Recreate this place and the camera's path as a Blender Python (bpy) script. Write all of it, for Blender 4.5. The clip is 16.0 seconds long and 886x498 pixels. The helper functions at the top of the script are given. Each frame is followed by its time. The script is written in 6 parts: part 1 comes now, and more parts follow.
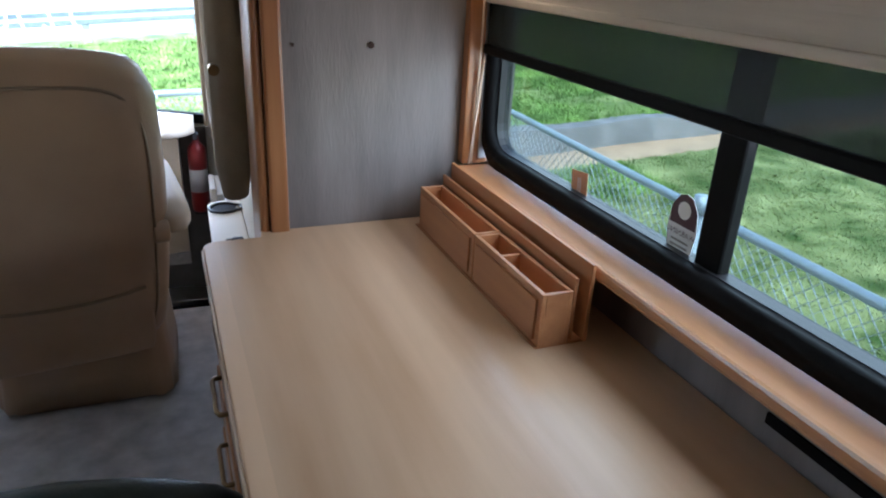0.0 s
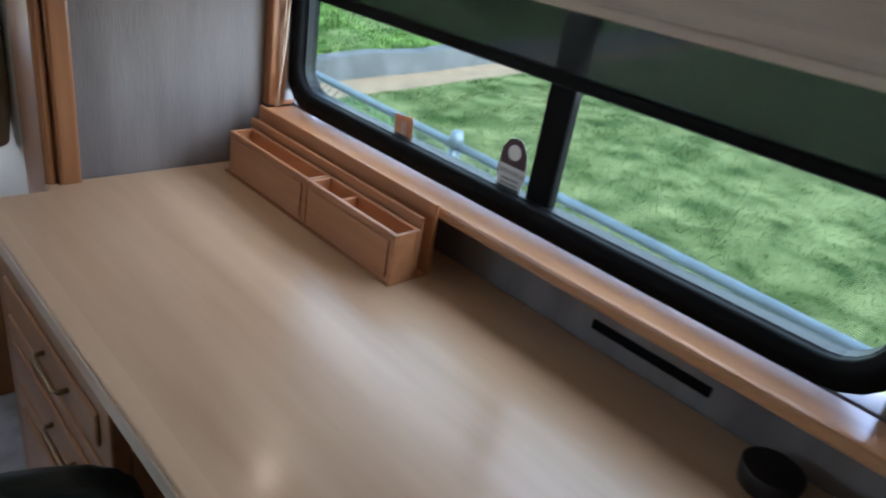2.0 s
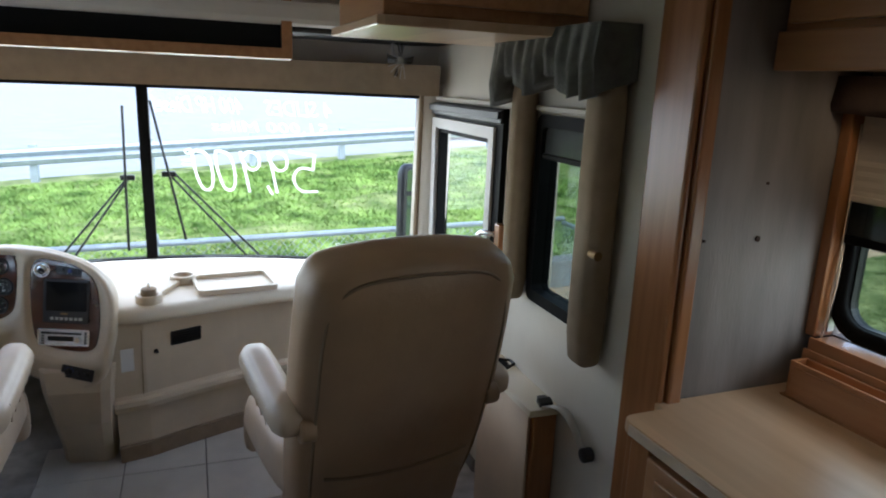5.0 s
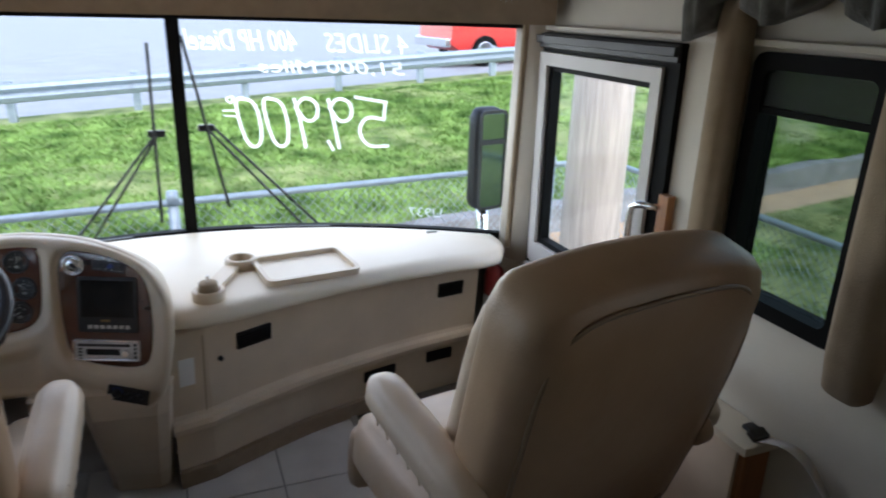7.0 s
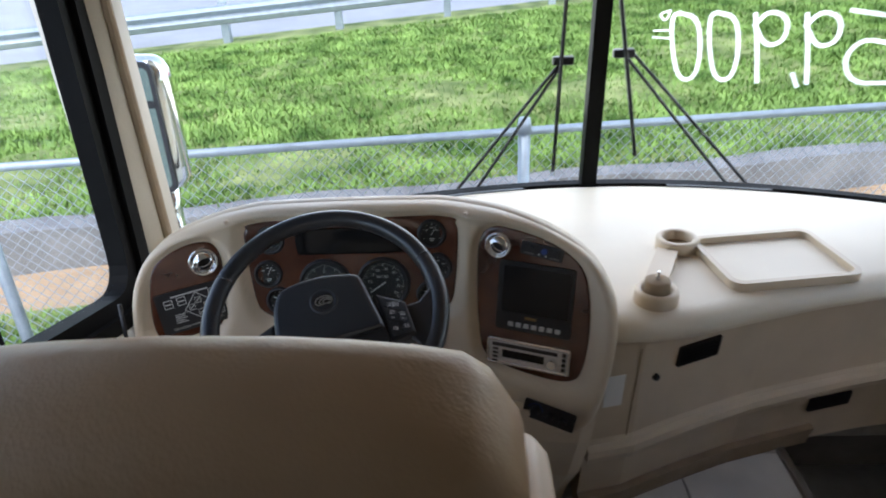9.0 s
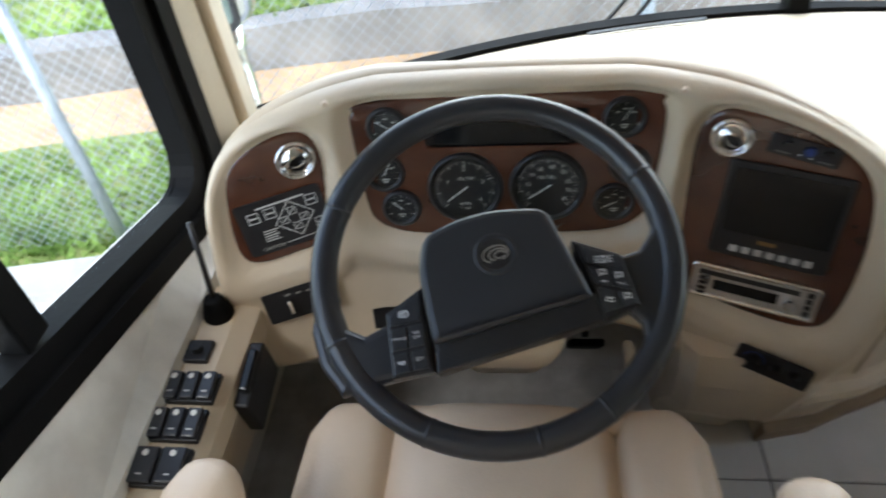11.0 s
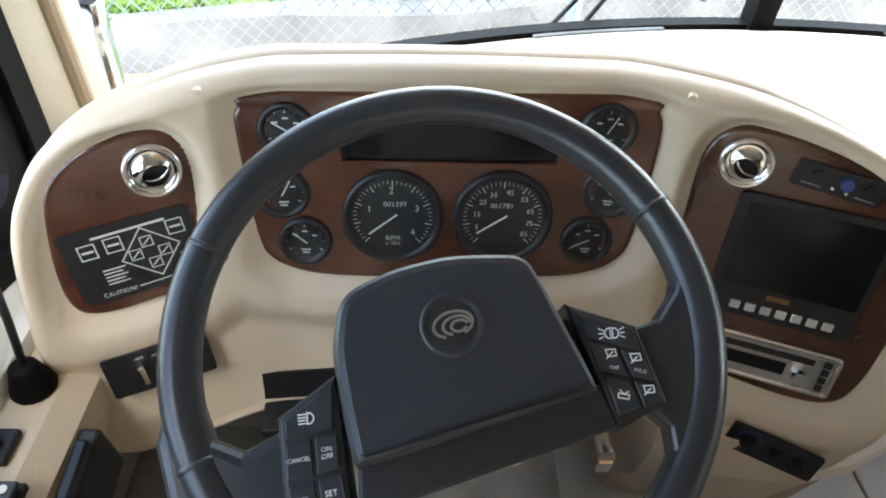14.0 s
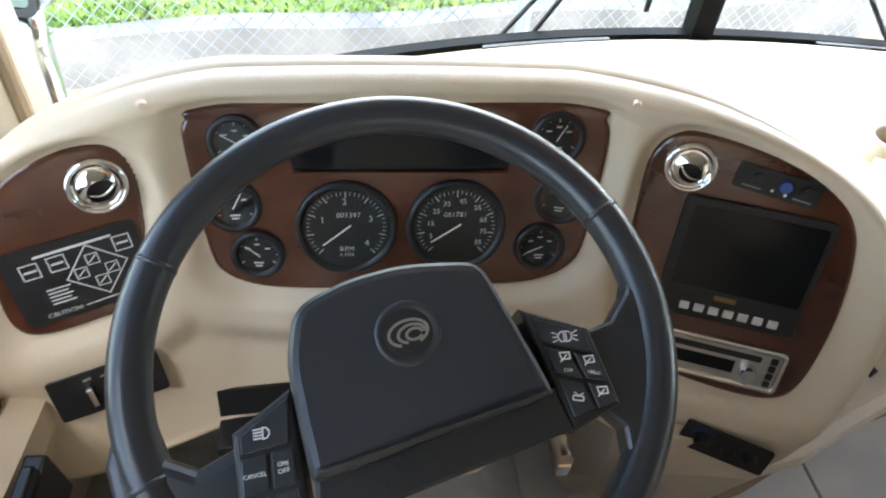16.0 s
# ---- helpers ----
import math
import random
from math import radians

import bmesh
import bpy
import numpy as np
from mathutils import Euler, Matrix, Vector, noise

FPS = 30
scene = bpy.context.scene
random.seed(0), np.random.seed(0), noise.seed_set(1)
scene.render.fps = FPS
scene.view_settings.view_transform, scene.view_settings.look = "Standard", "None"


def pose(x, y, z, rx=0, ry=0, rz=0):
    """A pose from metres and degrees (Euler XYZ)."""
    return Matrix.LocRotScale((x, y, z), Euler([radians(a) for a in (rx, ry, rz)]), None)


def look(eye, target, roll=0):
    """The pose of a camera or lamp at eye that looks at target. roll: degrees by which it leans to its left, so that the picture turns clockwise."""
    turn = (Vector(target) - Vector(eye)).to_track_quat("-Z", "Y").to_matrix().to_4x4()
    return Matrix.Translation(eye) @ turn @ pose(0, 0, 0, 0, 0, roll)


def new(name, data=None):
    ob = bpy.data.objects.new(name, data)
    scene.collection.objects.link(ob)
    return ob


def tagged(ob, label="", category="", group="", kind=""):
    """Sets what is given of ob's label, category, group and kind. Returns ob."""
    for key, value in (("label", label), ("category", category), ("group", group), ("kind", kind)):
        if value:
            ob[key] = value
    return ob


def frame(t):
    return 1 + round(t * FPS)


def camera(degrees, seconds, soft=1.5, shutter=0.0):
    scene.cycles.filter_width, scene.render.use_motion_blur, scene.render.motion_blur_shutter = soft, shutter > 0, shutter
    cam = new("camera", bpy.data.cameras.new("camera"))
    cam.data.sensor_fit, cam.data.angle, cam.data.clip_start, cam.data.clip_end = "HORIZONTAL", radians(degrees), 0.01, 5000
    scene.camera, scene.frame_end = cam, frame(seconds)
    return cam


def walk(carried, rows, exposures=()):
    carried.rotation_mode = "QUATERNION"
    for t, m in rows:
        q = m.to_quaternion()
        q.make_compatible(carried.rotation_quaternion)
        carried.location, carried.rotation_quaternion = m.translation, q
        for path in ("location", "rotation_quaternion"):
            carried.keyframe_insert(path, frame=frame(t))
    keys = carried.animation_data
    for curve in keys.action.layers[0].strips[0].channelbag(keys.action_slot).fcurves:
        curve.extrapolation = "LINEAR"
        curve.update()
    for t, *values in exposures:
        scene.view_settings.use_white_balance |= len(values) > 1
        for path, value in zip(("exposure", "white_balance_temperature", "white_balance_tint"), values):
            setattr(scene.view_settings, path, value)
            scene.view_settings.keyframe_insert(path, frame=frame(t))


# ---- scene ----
cam = camera(65.9, 16.0, soft=1.9, shutter=0.45)
PATH = [
    (0, (1.045, 0.352, 1.304), (1.703, 2.069, 0.518), 2.9),
    (0.5, (1.019, 0.361, 1.301), (1.747, 2.026, 0.467), 3.9),
    (1, (0.897, 0.365, 1.322), (1.865, 1.921, 0.522), 7.2),
    (1.5, (0.833, 0.364, 1.347), (2.161, 1.636, 0.562), 11.2),
    (2, (0.869, 0.415, 1.316), (2.162, 1.663, 0.437), 10.0),
    (2.5, (0.936, 0.493, 1.295), (1.8, 2.036, 0.36), 1.6),
    (3, (0.854, 0.466, 1.318), (1.483, 2.218, 0.588), 2.0),
    (3.5, (0.655, 0.38, 1.39), (1.169, 2.252, 0.909), 2.0),
    (3.7, (0.588, 0.369, 1.398), (0.947, 2.284, 0.947), 1.3),
    (5.8, (0.007, 0.74, 1.464), (0.851, 2.48, 0.954), 2.6),
    (6, (-0.022, 0.803, 1.46), (0.823, 2.536, 0.928), 2.5),
    (6.5, (-0.033, 1.049, 1.442), (0.582, 2.857, 0.848), 1.5),
    (7, (-0.03, 1.194, 1.443), (0.673, 2.945, 0.778), 1.7),
    (7.5, (-0.149, 1.326, 1.439), (0.789, 2.956, 0.759), 3.5),
    (8, (-0.237, 1.453, 1.424), (0.52, 3.147, 0.677), 2.2),
    (8.5, (-0.3, 1.671, 1.45), (-0.083, 3.447, 0.555), -0.1),
    (8.7, (-0.331, 1.758, 1.429), (-0.366, 3.55, 0.542), -1.7),
    (10.8, (-0.589, 2.26, 1.352), (-0.709, 3.741, 0.013), -4.5),
    (11, (-0.592, 2.317, 1.332), (-0.821, 3.753, -0.041), -6.5),
    (11.5, (-0.635, 2.414, 1.29), (-1.036, 3.763, -0.131), -8.9),
    (12, (-0.656, 2.464, 1.267), (-1.1, 3.836, -0.119), -8.5),
    (12.5, (-0.651, 2.503, 1.247), (-1.019, 3.929, -0.107), -7.2),
    (13, (-0.649, 2.509, 1.201), (-0.756, 3.977, -0.153), 2.0),
    (13.5, (-0.646, 2.527, 1.177), (-0.572, 4.013, -0.159), 4.8),
    (14, (-0.644, 2.532, 1.172), (-0.583, 4.019, -0.163), 2.4),
    (14.5, (-0.642, 2.533, 1.172), (-0.564, 4.009, -0.175), 2.2),
    (15, (-0.645, 2.531, 1.171), (-0.554, 4.0, -0.183), 2.5),
    (15.5, (-0.647, 2.526, 1.168), (-0.523, 4.003, -0.176), 3.7),
    (16, (-0.641, 2.529, 1.172), (-0.456, 4.032, -0.134), 4.0),
]
walk(cam, [(t, look(eye, target, roll)) for t, eye, target, roll in PATH], [(0, 3.40, 5450, 16), (3.0, 3.38, 5450, 15), (4.8, 2.6, 5950, 12), (5.8, 2.12, 6050, 15), (8.0, 2.08, 6000, 15), (8.7, 2.02, 6080, 15), (10.8, 2.65, 6530, 10), (12.0, 2.75, 6530, 10), (12.5, 2.53, 6430, 10), (13.0, 2.35, 6400, 10), (13.4, 3.09, 6450, 10), (14.0, 3.31, 6500, 10), (16, 3.30, 6500, 10)])


# ---- world and light ----
world = bpy.data.worlds.new("sky")
scene.world = world
world.use_nodes = True
wn = world.node_tree.nodes
wl = world.node_tree.links
sky_tex = wn.new("ShaderNodeTexSky")
sky_tex.sky_type = "NISHITA"
sky_tex.sun_disc = False
sky_tex.sun_elevation = radians(52)
sky_tex.sun_rotation = radians(150)
sky_tex.air_density, sky_tex.dust_density = 1.0, 1.0
sky_sat = wn.new("ShaderNodeHueSaturation")
sky_sat.inputs["Saturation"].default_value = 0.75
wl.new(sky_tex.outputs[0], sky_sat.inputs["Color"])
wl.new(sky_sat.outputs[0], wn["Background"].inputs["Color"])
wn["Background"].inputs["Strength"].default_value = 0.15
sun_data = bpy.data.lights.new("sun", "SUN")
sun_data.energy, sun_data.angle, sun_data.color = 0.5, radians(30), (1.0, 0.98, 0.95)
sun = new("sun", sun_data)
sun.matrix_world = look((-4, -7, 12), (0, 0, 0))
# sky light standing in the windscreen's opening
front_panel = bpy.data.lights.new("windscreen_sky", "AREA")
front_panel.shape, front_panel.size, front_panel.size_y = "RECTANGLE", 2.0, 0.72
front_panel.energy, front_panel.color = 2.8, (1.0, 1.0, 0.98)
new("windscreen_sky_light", front_panel).matrix_world = look((0, 3.93, 1.10), (0, 2.4, 0.45))
# sky light standing in the desk window's opening
sky_panel = bpy.data.lights.new("window_sky", "AREA")
sky_panel.shape, sky_panel.size, sky_panel.size_y = "RECTANGLE", 1.05, 0.26
sky_panel.energy, sky_panel.color = 0.42, (1.0, 1.0, 1.0)


# ---- materials ----
def mat(name, base, rough=0.6, metal=0.0, var=0.12, scale=6.0, bump=0.0, bscale=60.0, coat=0.0, stretch=(1, 1, 1), base2=None, spec=0.5, sheen=0.0, coords="Object", detail=6.0, random_tone=0.0):
    m = bpy.data.materials.new(name)
    m.use_nodes = True
    n, l = m.node_tree.nodes, m.node_tree.links
    b = n["Principled BSDF"]
    tc = n.new("ShaderNodeTexCoord")
    mp = n.new("ShaderNodeMapping")
    mp.inputs["Scale"].default_value = stretch
    l.new(tc.outputs[coords], mp.inputs["Vector"])
    big = n.new("ShaderNodeTexNoise")
    big.inputs["Scale"].default_value, big.inputs["Detail"].default_value = scale, detail
    l.new(mp.outputs[0], big.inputs["Vector"])
    ramp = n.new("ShaderNodeValToRGB")
    c1 = tuple(max(0, c * (1 - var)) for c in base) + (1,)
    c2 = tuple(min(1, c * (1 + var)) for c in (base2 or base)) + (1,)
    ramp.color_ramp.elements[0].color, ramp.color_ramp.elements[1].color = c1, c2
    ramp.color_ramp.elements[0].position, ramp.color_ramp.elements[1].position = 0.3, 0.7
    l.new(big.outputs["Fac"], ramp.inputs[0])
    out = ramp.outputs[0]
    if random_tone:
        oi = n.new("ShaderNodeObjectInfo")
        mr = n.new("ShaderNodeMapRange")
        mr.inputs["To Min"].default_value, mr.inputs["To Max"].default_value = 1 - random_tone, 1 + random_tone
        l.new(oi.outputs["Random"], mr.inputs["Value"])
        hs = n.new("ShaderNodeHueSaturation")
        l.new(mr.outputs[0], hs.inputs["Value"])
        l.new(out, hs.inputs["Color"])
        out = hs.outputs[0]
    l.new(out, b.inputs["Base Color"])
    b.inputs["Roughness"].default_value, b.inputs["Metallic"].default_value = rough, metal
    b.inputs["Coat Weight"].default_value = coat
    b.inputs["Coat Roughness"].default_value = 0.18
    b.inputs["Specular IOR Level"].default_value = spec
    b.inputs["Sheen Weight"].default_value = sheen
    rr = n.new("ShaderNodeMapRange")
    rr.inputs["To Min"].default_value, rr.inputs["To Max"].default_value = max(0.02, rough - 0.07), min(1, rough + 0.07)
    l.new(big.outputs["Fac"], rr.inputs["Value"])
    l.new(rr.outputs[0], b.inputs["Roughness"])
    if bump:
        fine = n.new("ShaderNodeTexNoise")
        fine.inputs["Scale"].default_value, fine.inputs["Detail"].default_value = bscale, 4
        l.new(mp.outputs[0], fine.inputs["Vector"])
        bp = n.new("ShaderNodeBump")
        bp.inputs["Strength"].default_value, bp.inputs["Distance"].default_value = bump, 0.004
        l.new(fine.outputs["Fac"], bp.inputs["Height"])
        l.new(bp.outputs[0], b.inputs["Normal"])
    return m


def leather(name, base, rough=0.42, relief=1.0):
    m = mat(name, base, rough, var=0.1, scale=5)
    n, l = m.node_tree.nodes, m.node_tree.links
    v = n.new("ShaderNodeTexVoronoi")
    v.inputs["Scale"].default_value = 260
    w = n.new("ShaderNodeTexNoise")
    w.inputs["Scale"].default_value, w.inputs["Detail"].default_value = 9, 5
    tc = n["Texture Coordinate"]
    l.new(tc.outputs["Object"], v.inputs["Vector"])
    l.new(tc.outputs["Object"], w.inputs["Vector"])
    b1, b2 = n.new("ShaderNodeBump"), n.new("ShaderNodeBump")
    b1.inputs["Strength"].default_value, b1.inputs["Distance"].default_value = 0.25 * relief, 0.001
    b2.inputs["Strength"].default_value, b2.inputs["Distance"].default_value = 0.35 * relief, 0.012
    l.new(v.outputs["Distance"], b1.inputs["Height"])
    l.new(w.outputs["Fac"], b2.inputs["Height"])
    l.new(b1.outputs[0], b2.inputs["Normal"])
    l.new(b2.outputs[0], n["Principled BSDF"].inputs["Normal"])
    return m


def wood(name, light, dark, rough=0.35, stretch=(9, 0.7, 9), coat=0.3, plank=0.0):
    m = mat(name, dark, rough, var=0.0, scale=3.0, stretch=stretch, base2=light, coat=coat, detail=8, bump=0.05, bscale=30)
    if plank:
        n, l = m.node_tree.nodes, m.node_tree.links
        tc = n["Texture Coordinate"]
        sx = n.new("ShaderNodeSeparateXYZ")
        l.new(tc.outputs["Object"], sx.inputs[0])
        d = n.new("ShaderNodeMath")
        d.operation = "DIVIDE"
        d.inputs[1].default_value = plank
        l.new(sx.outputs["X"], d.inputs[0])
        fl = n.new("ShaderNodeMath")
        fl.operation = "FLOOR"
        l.new(d.outputs[0], fl.inputs[0])
        wnz = n.new("ShaderNodeTexWhiteNoise")
        wnz.noise_dimensions = "1D"
        l.new(fl.outputs[0], wnz.inputs["W"])
        mr = n.new("ShaderNodeMapRange")
        mr.inputs["To Min"].default_value, mr.inputs["To Max"].default_value = 0.85, 1.10
        l.new(wnz.outputs["Value"], mr.inputs["Value"])
        hs = n.new("ShaderNodeHueSaturation")
        l.new(mr.outputs[0], hs.inputs["Value"])
        b = n["Principled BSDF"]
        l.new(b.inputs["Base Color"].links[0].from_socket, hs.inputs["Color"])
        l.new(hs.outputs[0], b.inputs["Base Color"])
    return m


def glass_mat(name, tint, clear):
    m = bpy.data.materials.new(name)
    m.use_nodes = True
    n, l = m.node_tree.nodes, m.node_tree.links
    n.remove(n["Principled BSDF"])
    t, g, mix = n.new("ShaderNodeBsdfTransparent"), n.new("ShaderNodeBsdfGlossy"), n.new("ShaderNodeMixShader")
    t.inputs["Color"].default_value = (*tint, 1)
    g.inputs["Roughness"].default_value = 0.02
    fr = n.new("ShaderNodeLayerWeight")
    fr.inputs["Blend"].default_value = 0.5
    po = n.new("ShaderNodeMath")
    po.operation, po.inputs[1].default_value = "POWER", 4.0
    l.new(fr.outputs["Facing"], po.inputs[0])
    mu = n.new("ShaderNodeMath")
    mu.operation = "MULTIPLY_ADD"
    mu.inputs[1].default_value, mu.inputs[2].default_value = clear, 0.015
    l.new(po.outputs[0], mu.inputs[0])
    l.new(mu.outputs[0], mix.inputs["Fac"])
    l.new(t.outputs[0], mix.inputs[1])
    l.new(g.outputs[0], mix.inputs[2])
    l.new(mix.outputs[0], n["Material Output"].inputs["Surface"])
    return m


def mesh_screen(name, base, see):
    m = bpy.data.materials.new(name)
    m.use_nodes = True
    n, l = m.node_tree.nodes, m.node_tree.links
    b = n["Principled BSDF"]
    b.inputs["Base Color"].default_value = (*base, 1)
    b.inputs["Roughness"].default_value = 0.7
    t, mix = n.new("ShaderNodeBsdfTransparent"), n.new("ShaderNodeMixShader")
    mix.inputs["Fac"].default_value = see
    l.new(b.outputs[0], mix.inputs[1])
    l.new(t.outputs[0], mix.inputs[2])
    l.new(mix.outputs[0], n["Material Output"].inputs["Surface"])
    return m


def glow(name, color, power):
    m = bpy.data.materials.new(name)
    m.use_nodes = True
    b = m.node_tree.nodes["Principled BSDF"]
    b.inputs["Emission Color"].default_value = (*color, 1)
    b.inputs["Emission Strength"].default_value = power
    return m


M_DESK = wood("maple laminate", (0.66, 0.46, 0.285), (0.52, 0.335, 0.19), 0.33, (5, 0.5, 5), 0.4, plank=0.155)
M_WOOD = wood("honey maple wood", (0.40, 0.175, 0.065), (0.28, 0.11, 0.036), 0.32, (14, 14, 1.0), 0.35)
M_WOODY = wood("honey maple wood lengthways", (0.52, 0.27, 0.12), (0.40, 0.185, 0.075), 0.32, (14, 1.0, 14), 0.35)
M_ORG = wood("organiser maple", (0.50, 0.235, 0.10), (0.40, 0.17, 0.065), 0.4, (14, 1.2, 14), 0.15)
M_DARKWOOD = wood("burl wood trim", (0.098, 0.029, 0.013), (0.045, 0.014, 0.008), 0.16, (3.5, 3.5, 6), 0.8)
M_PANEL = mat("grey vinyl wallpaper", (0.172, 0.150, 0.138), 0.55, var=0.22, scale=9, bump=0.2, bscale=220, base2=(0.232, 0.205, 0.190), stretch=(1, 1, 0.18))
M_WALL = mat("cream vinyl wall", (0.62, 0.57, 0.48), 0.6, var=0.05, bump=0.2, bscale=160)
M_MARBLE = mat("pale marbled vinyl", (0.64, 0.615, 0.55), 0.5, var=0.10, scale=14, bump=0.12, bscale=160, base2=(0.70, 0.68, 0.62))
M_CEIL = mat("white vinyl ceiling", (0.72, 0.69, 0.62), 0.7, var=0.05, bump=0.2, bscale=120)
M_DASH = mat("cream dash plastic", (0.63, 0.52, 0.375), 0.42, var=0.09, scale=5, bump=0.12, bscale=300)
M_DASHTOP = mat("pale dash top", (0.75, 0.67, 0.53), 0.5, var=0.06, scale=3, bump=0.15, bscale=300)
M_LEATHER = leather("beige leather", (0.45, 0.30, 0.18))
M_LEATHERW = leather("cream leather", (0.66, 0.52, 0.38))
M_WHEEL = leather("black leather", (0.022, 0.024, 0.028), 0.31, 0.3)
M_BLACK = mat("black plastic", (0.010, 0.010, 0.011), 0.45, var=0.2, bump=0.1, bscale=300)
M_RUBBER = mat("black rubber", (0.005, 0.005, 0.005), 0.6, var=0.2, bump=0.1, bscale=90, spec=0.08)
M_GLOSSB = mat("gloss black screen", (0.006, 0.007, 0.008), 0.16, var=0.1, coat=0.0, spec=0.3)
M_CHROME = mat("chrome", (0.78, 0.78, 0.78), 0.12, 1.0, var=0.05)
M_ALU = mat("brushed aluminium", (0.58, 0.58, 0.57), 0.35, 1.0, var=0.08, scale=20, stretch=(1, 1, 8))
M_GREYP = mat("silver grey paint", (0.55, 0.53, 0.50), 0.45, var=0.06)
M_TILE = mat("grey ceramic tile", (0.68, 0.655, 0.61), 0.38, var=0.12, scale=5, bump=0.1, bscale=90, random_tone=0.05)
M_GROUT = mat("grey grout", (0.30, 0.285, 0.26), 0.9, var=0.15, scale=40)
M_CARPET = mat("grey carpet", (0.50, 0.485, 0.46), 0.95, var=0.22, scale=14, bump=0.9, bscale=420)
M_TINT = glass_mat("tinted coach glass", (0.50, 0.55, 0.52), 0.25)
M_GLASS = glass_mat("clear glass", (0.97, 0.985, 0.975), 0.25)
M_SCREEN = mesh_screen("dark green sun screen", (0.012, 0.018, 0.015), 0.22)
M_SHADE = mat("beige pleated shade", (0.60, 0.51, 0.40), 0.85, var=0.04, bump=0.25, bscale=30, stretch=(1, 0.3, 14))
M_VALANCE = mat("grey green valance fabric", (0.105, 0.105, 0.09), 0.95, var=0.25, scale=30, bump=0.4, bscale=240, sheen=0.2)
M_BROWNFAB = mat("dark brown valance fabric", (0.055, 0.032, 0.022), 0.9, var=0.25, scale=25, bump=0.4, bscale=240)
M_TANFAB = mat("tan padded fabric", (0.33, 0.25, 0.165), 0.92, var=0.1, scale=20, bump=0.4, bscale=300)
M_WHITE = mat("white print", (0.8, 0.8, 0.78), 0.5, var=0.02)
M_RED = mat("red paint", (0.55, 0.02, 0.015), 0.3, var=0.08, coat=0.5)
M_GALV = mat("galvanised steel", (0.34, 0.38, 0.41), 0.42, 0.55, var=0.12, scale=12)
M_GRASS = mat("grass soil", (0.11, 0.18, 0.045), 0.95, var=0.42, scale=2.6, detail=13, bump=0.6, bscale=30, base2=(0.24, 0.26, 0.10), spec=0.1)
M_ASPHALT = mat("pale asphalt", (0.29, 0.295, 0.30), 0.9, var=0.1, scale=1.2, bump=0.3, bscale=60)
M_DIRT = mat("orange clay", (0.46, 0.31, 0.18), 0.95, var=0.18, scale=3, bump=0.5, bscale=25)
M_GRAVEL = mat("pale gravel", (0.47, 0.465, 0.45), 0.9, var=0.5, scale=30, bump=0.9, bscale=40)
M_CONC = mat("grey concrete", (0.36, 0.35, 0.33), 0.9, var=0.18, scale=4, bump=0.4, bscale=50)
M_STONEW = mat("dark retaining wall", (0.20, 0.19, 0.18), 0.9, var=0.3, scale=3, bump=0.5, bscale=30)
M_POLE = mat("weathered timber", (0.44, 0.36, 0.29), 0.9, var=0.22, scale=4, stretch=(12, 12, 0.6), bump=0.6, bscale=30)


# ---- mesh helpers ----
def solid(name, bm, m, parent=None, smooth=False):
    me = bpy.data.meshes.new(name)
    bm.normal_update()
    bm.to_mesh(me)
    bm.free()
    if smooth:
        for p in me.polygons:
            p.use_smooth = True
    if m:
        me.materials.append(m)
    ob = new(name, me)
    if parent:
        ob.parent = parent
    return ob


def part(name, bm, m, parent, label="", smooth=False):
    ob = solid(name, bm, m, parent, smooth)
    if label:
        ob["label"] = label
    return ob


def thing(name, label, category, at=(0, 0, 0), rz=0.0, group=""):
    ob = new(name)
    ob.empty_display_size = 0.05
    ob.matrix_basis = pose(*at, 0, 0, rz)
    return tagged(ob, label, category, group)


def box(x0, y0, z0, x1, y1, z1, bev=0.0, seg=2, bm=None):
    bm2 = bmesh.new()
    bmesh.ops.create_cube(bm2, size=1)
    for v in bm2.verts:
        v.co = Vector(((x0 + x1) / 2 + v.co.x * (x1 - x0), (y0 + y1) / 2 + v.co.y * (y1 - y0), (z0 + z1) / 2 + v.co.z * (z1 - z0)))
    if bev:
        bmesh.ops.bevel(bm2, geom=bm2.edges[:], offset=bev, segments=seg, affect="EDGES", profile=0.5)
    return bm2 if bm is None else add(bm, bm2)


def add(bm, other):
    me = bpy.data.meshes.new("tmp")
    other.to_mesh(me)
    other.free()
    bm.from_mesh(me)
    bpy.data.meshes.remove(me)
    return bm


def moved(bm, m):
    bmesh.ops.transform(bm, matrix=m, verts=bm.verts)
    return bm


def cyl(r, h, seg=24, r2=None, bev=0.0):
    bm = bmesh.new()
    bmesh.ops.create_cone(bm, cap_ends=True, segments=seg, radius1=r, radius2=r if r2 is None else r2, depth=h)
    if bev:
        es = [e for e in bm.edges if all(len(f.verts) > 4 for f in e.link_faces) or any(len(f.verts) > 4 for f in e.link_faces)]
        bmesh.ops.bevel(bm, geom=es, offset=bev, segments=2, affect="EDGES", profile=0.5)
    return bm


def rod(a, b, r, seg=12, r2=None):
    a, b = Vector(a), Vector(b)
    bm = cyl(r, (b - a).length, seg, r2)
    return moved(bm, Matrix.Translation((a + b) / 2) @ (b - a).to_track_quat("Z", "Y").to_matrix().to_4x4())


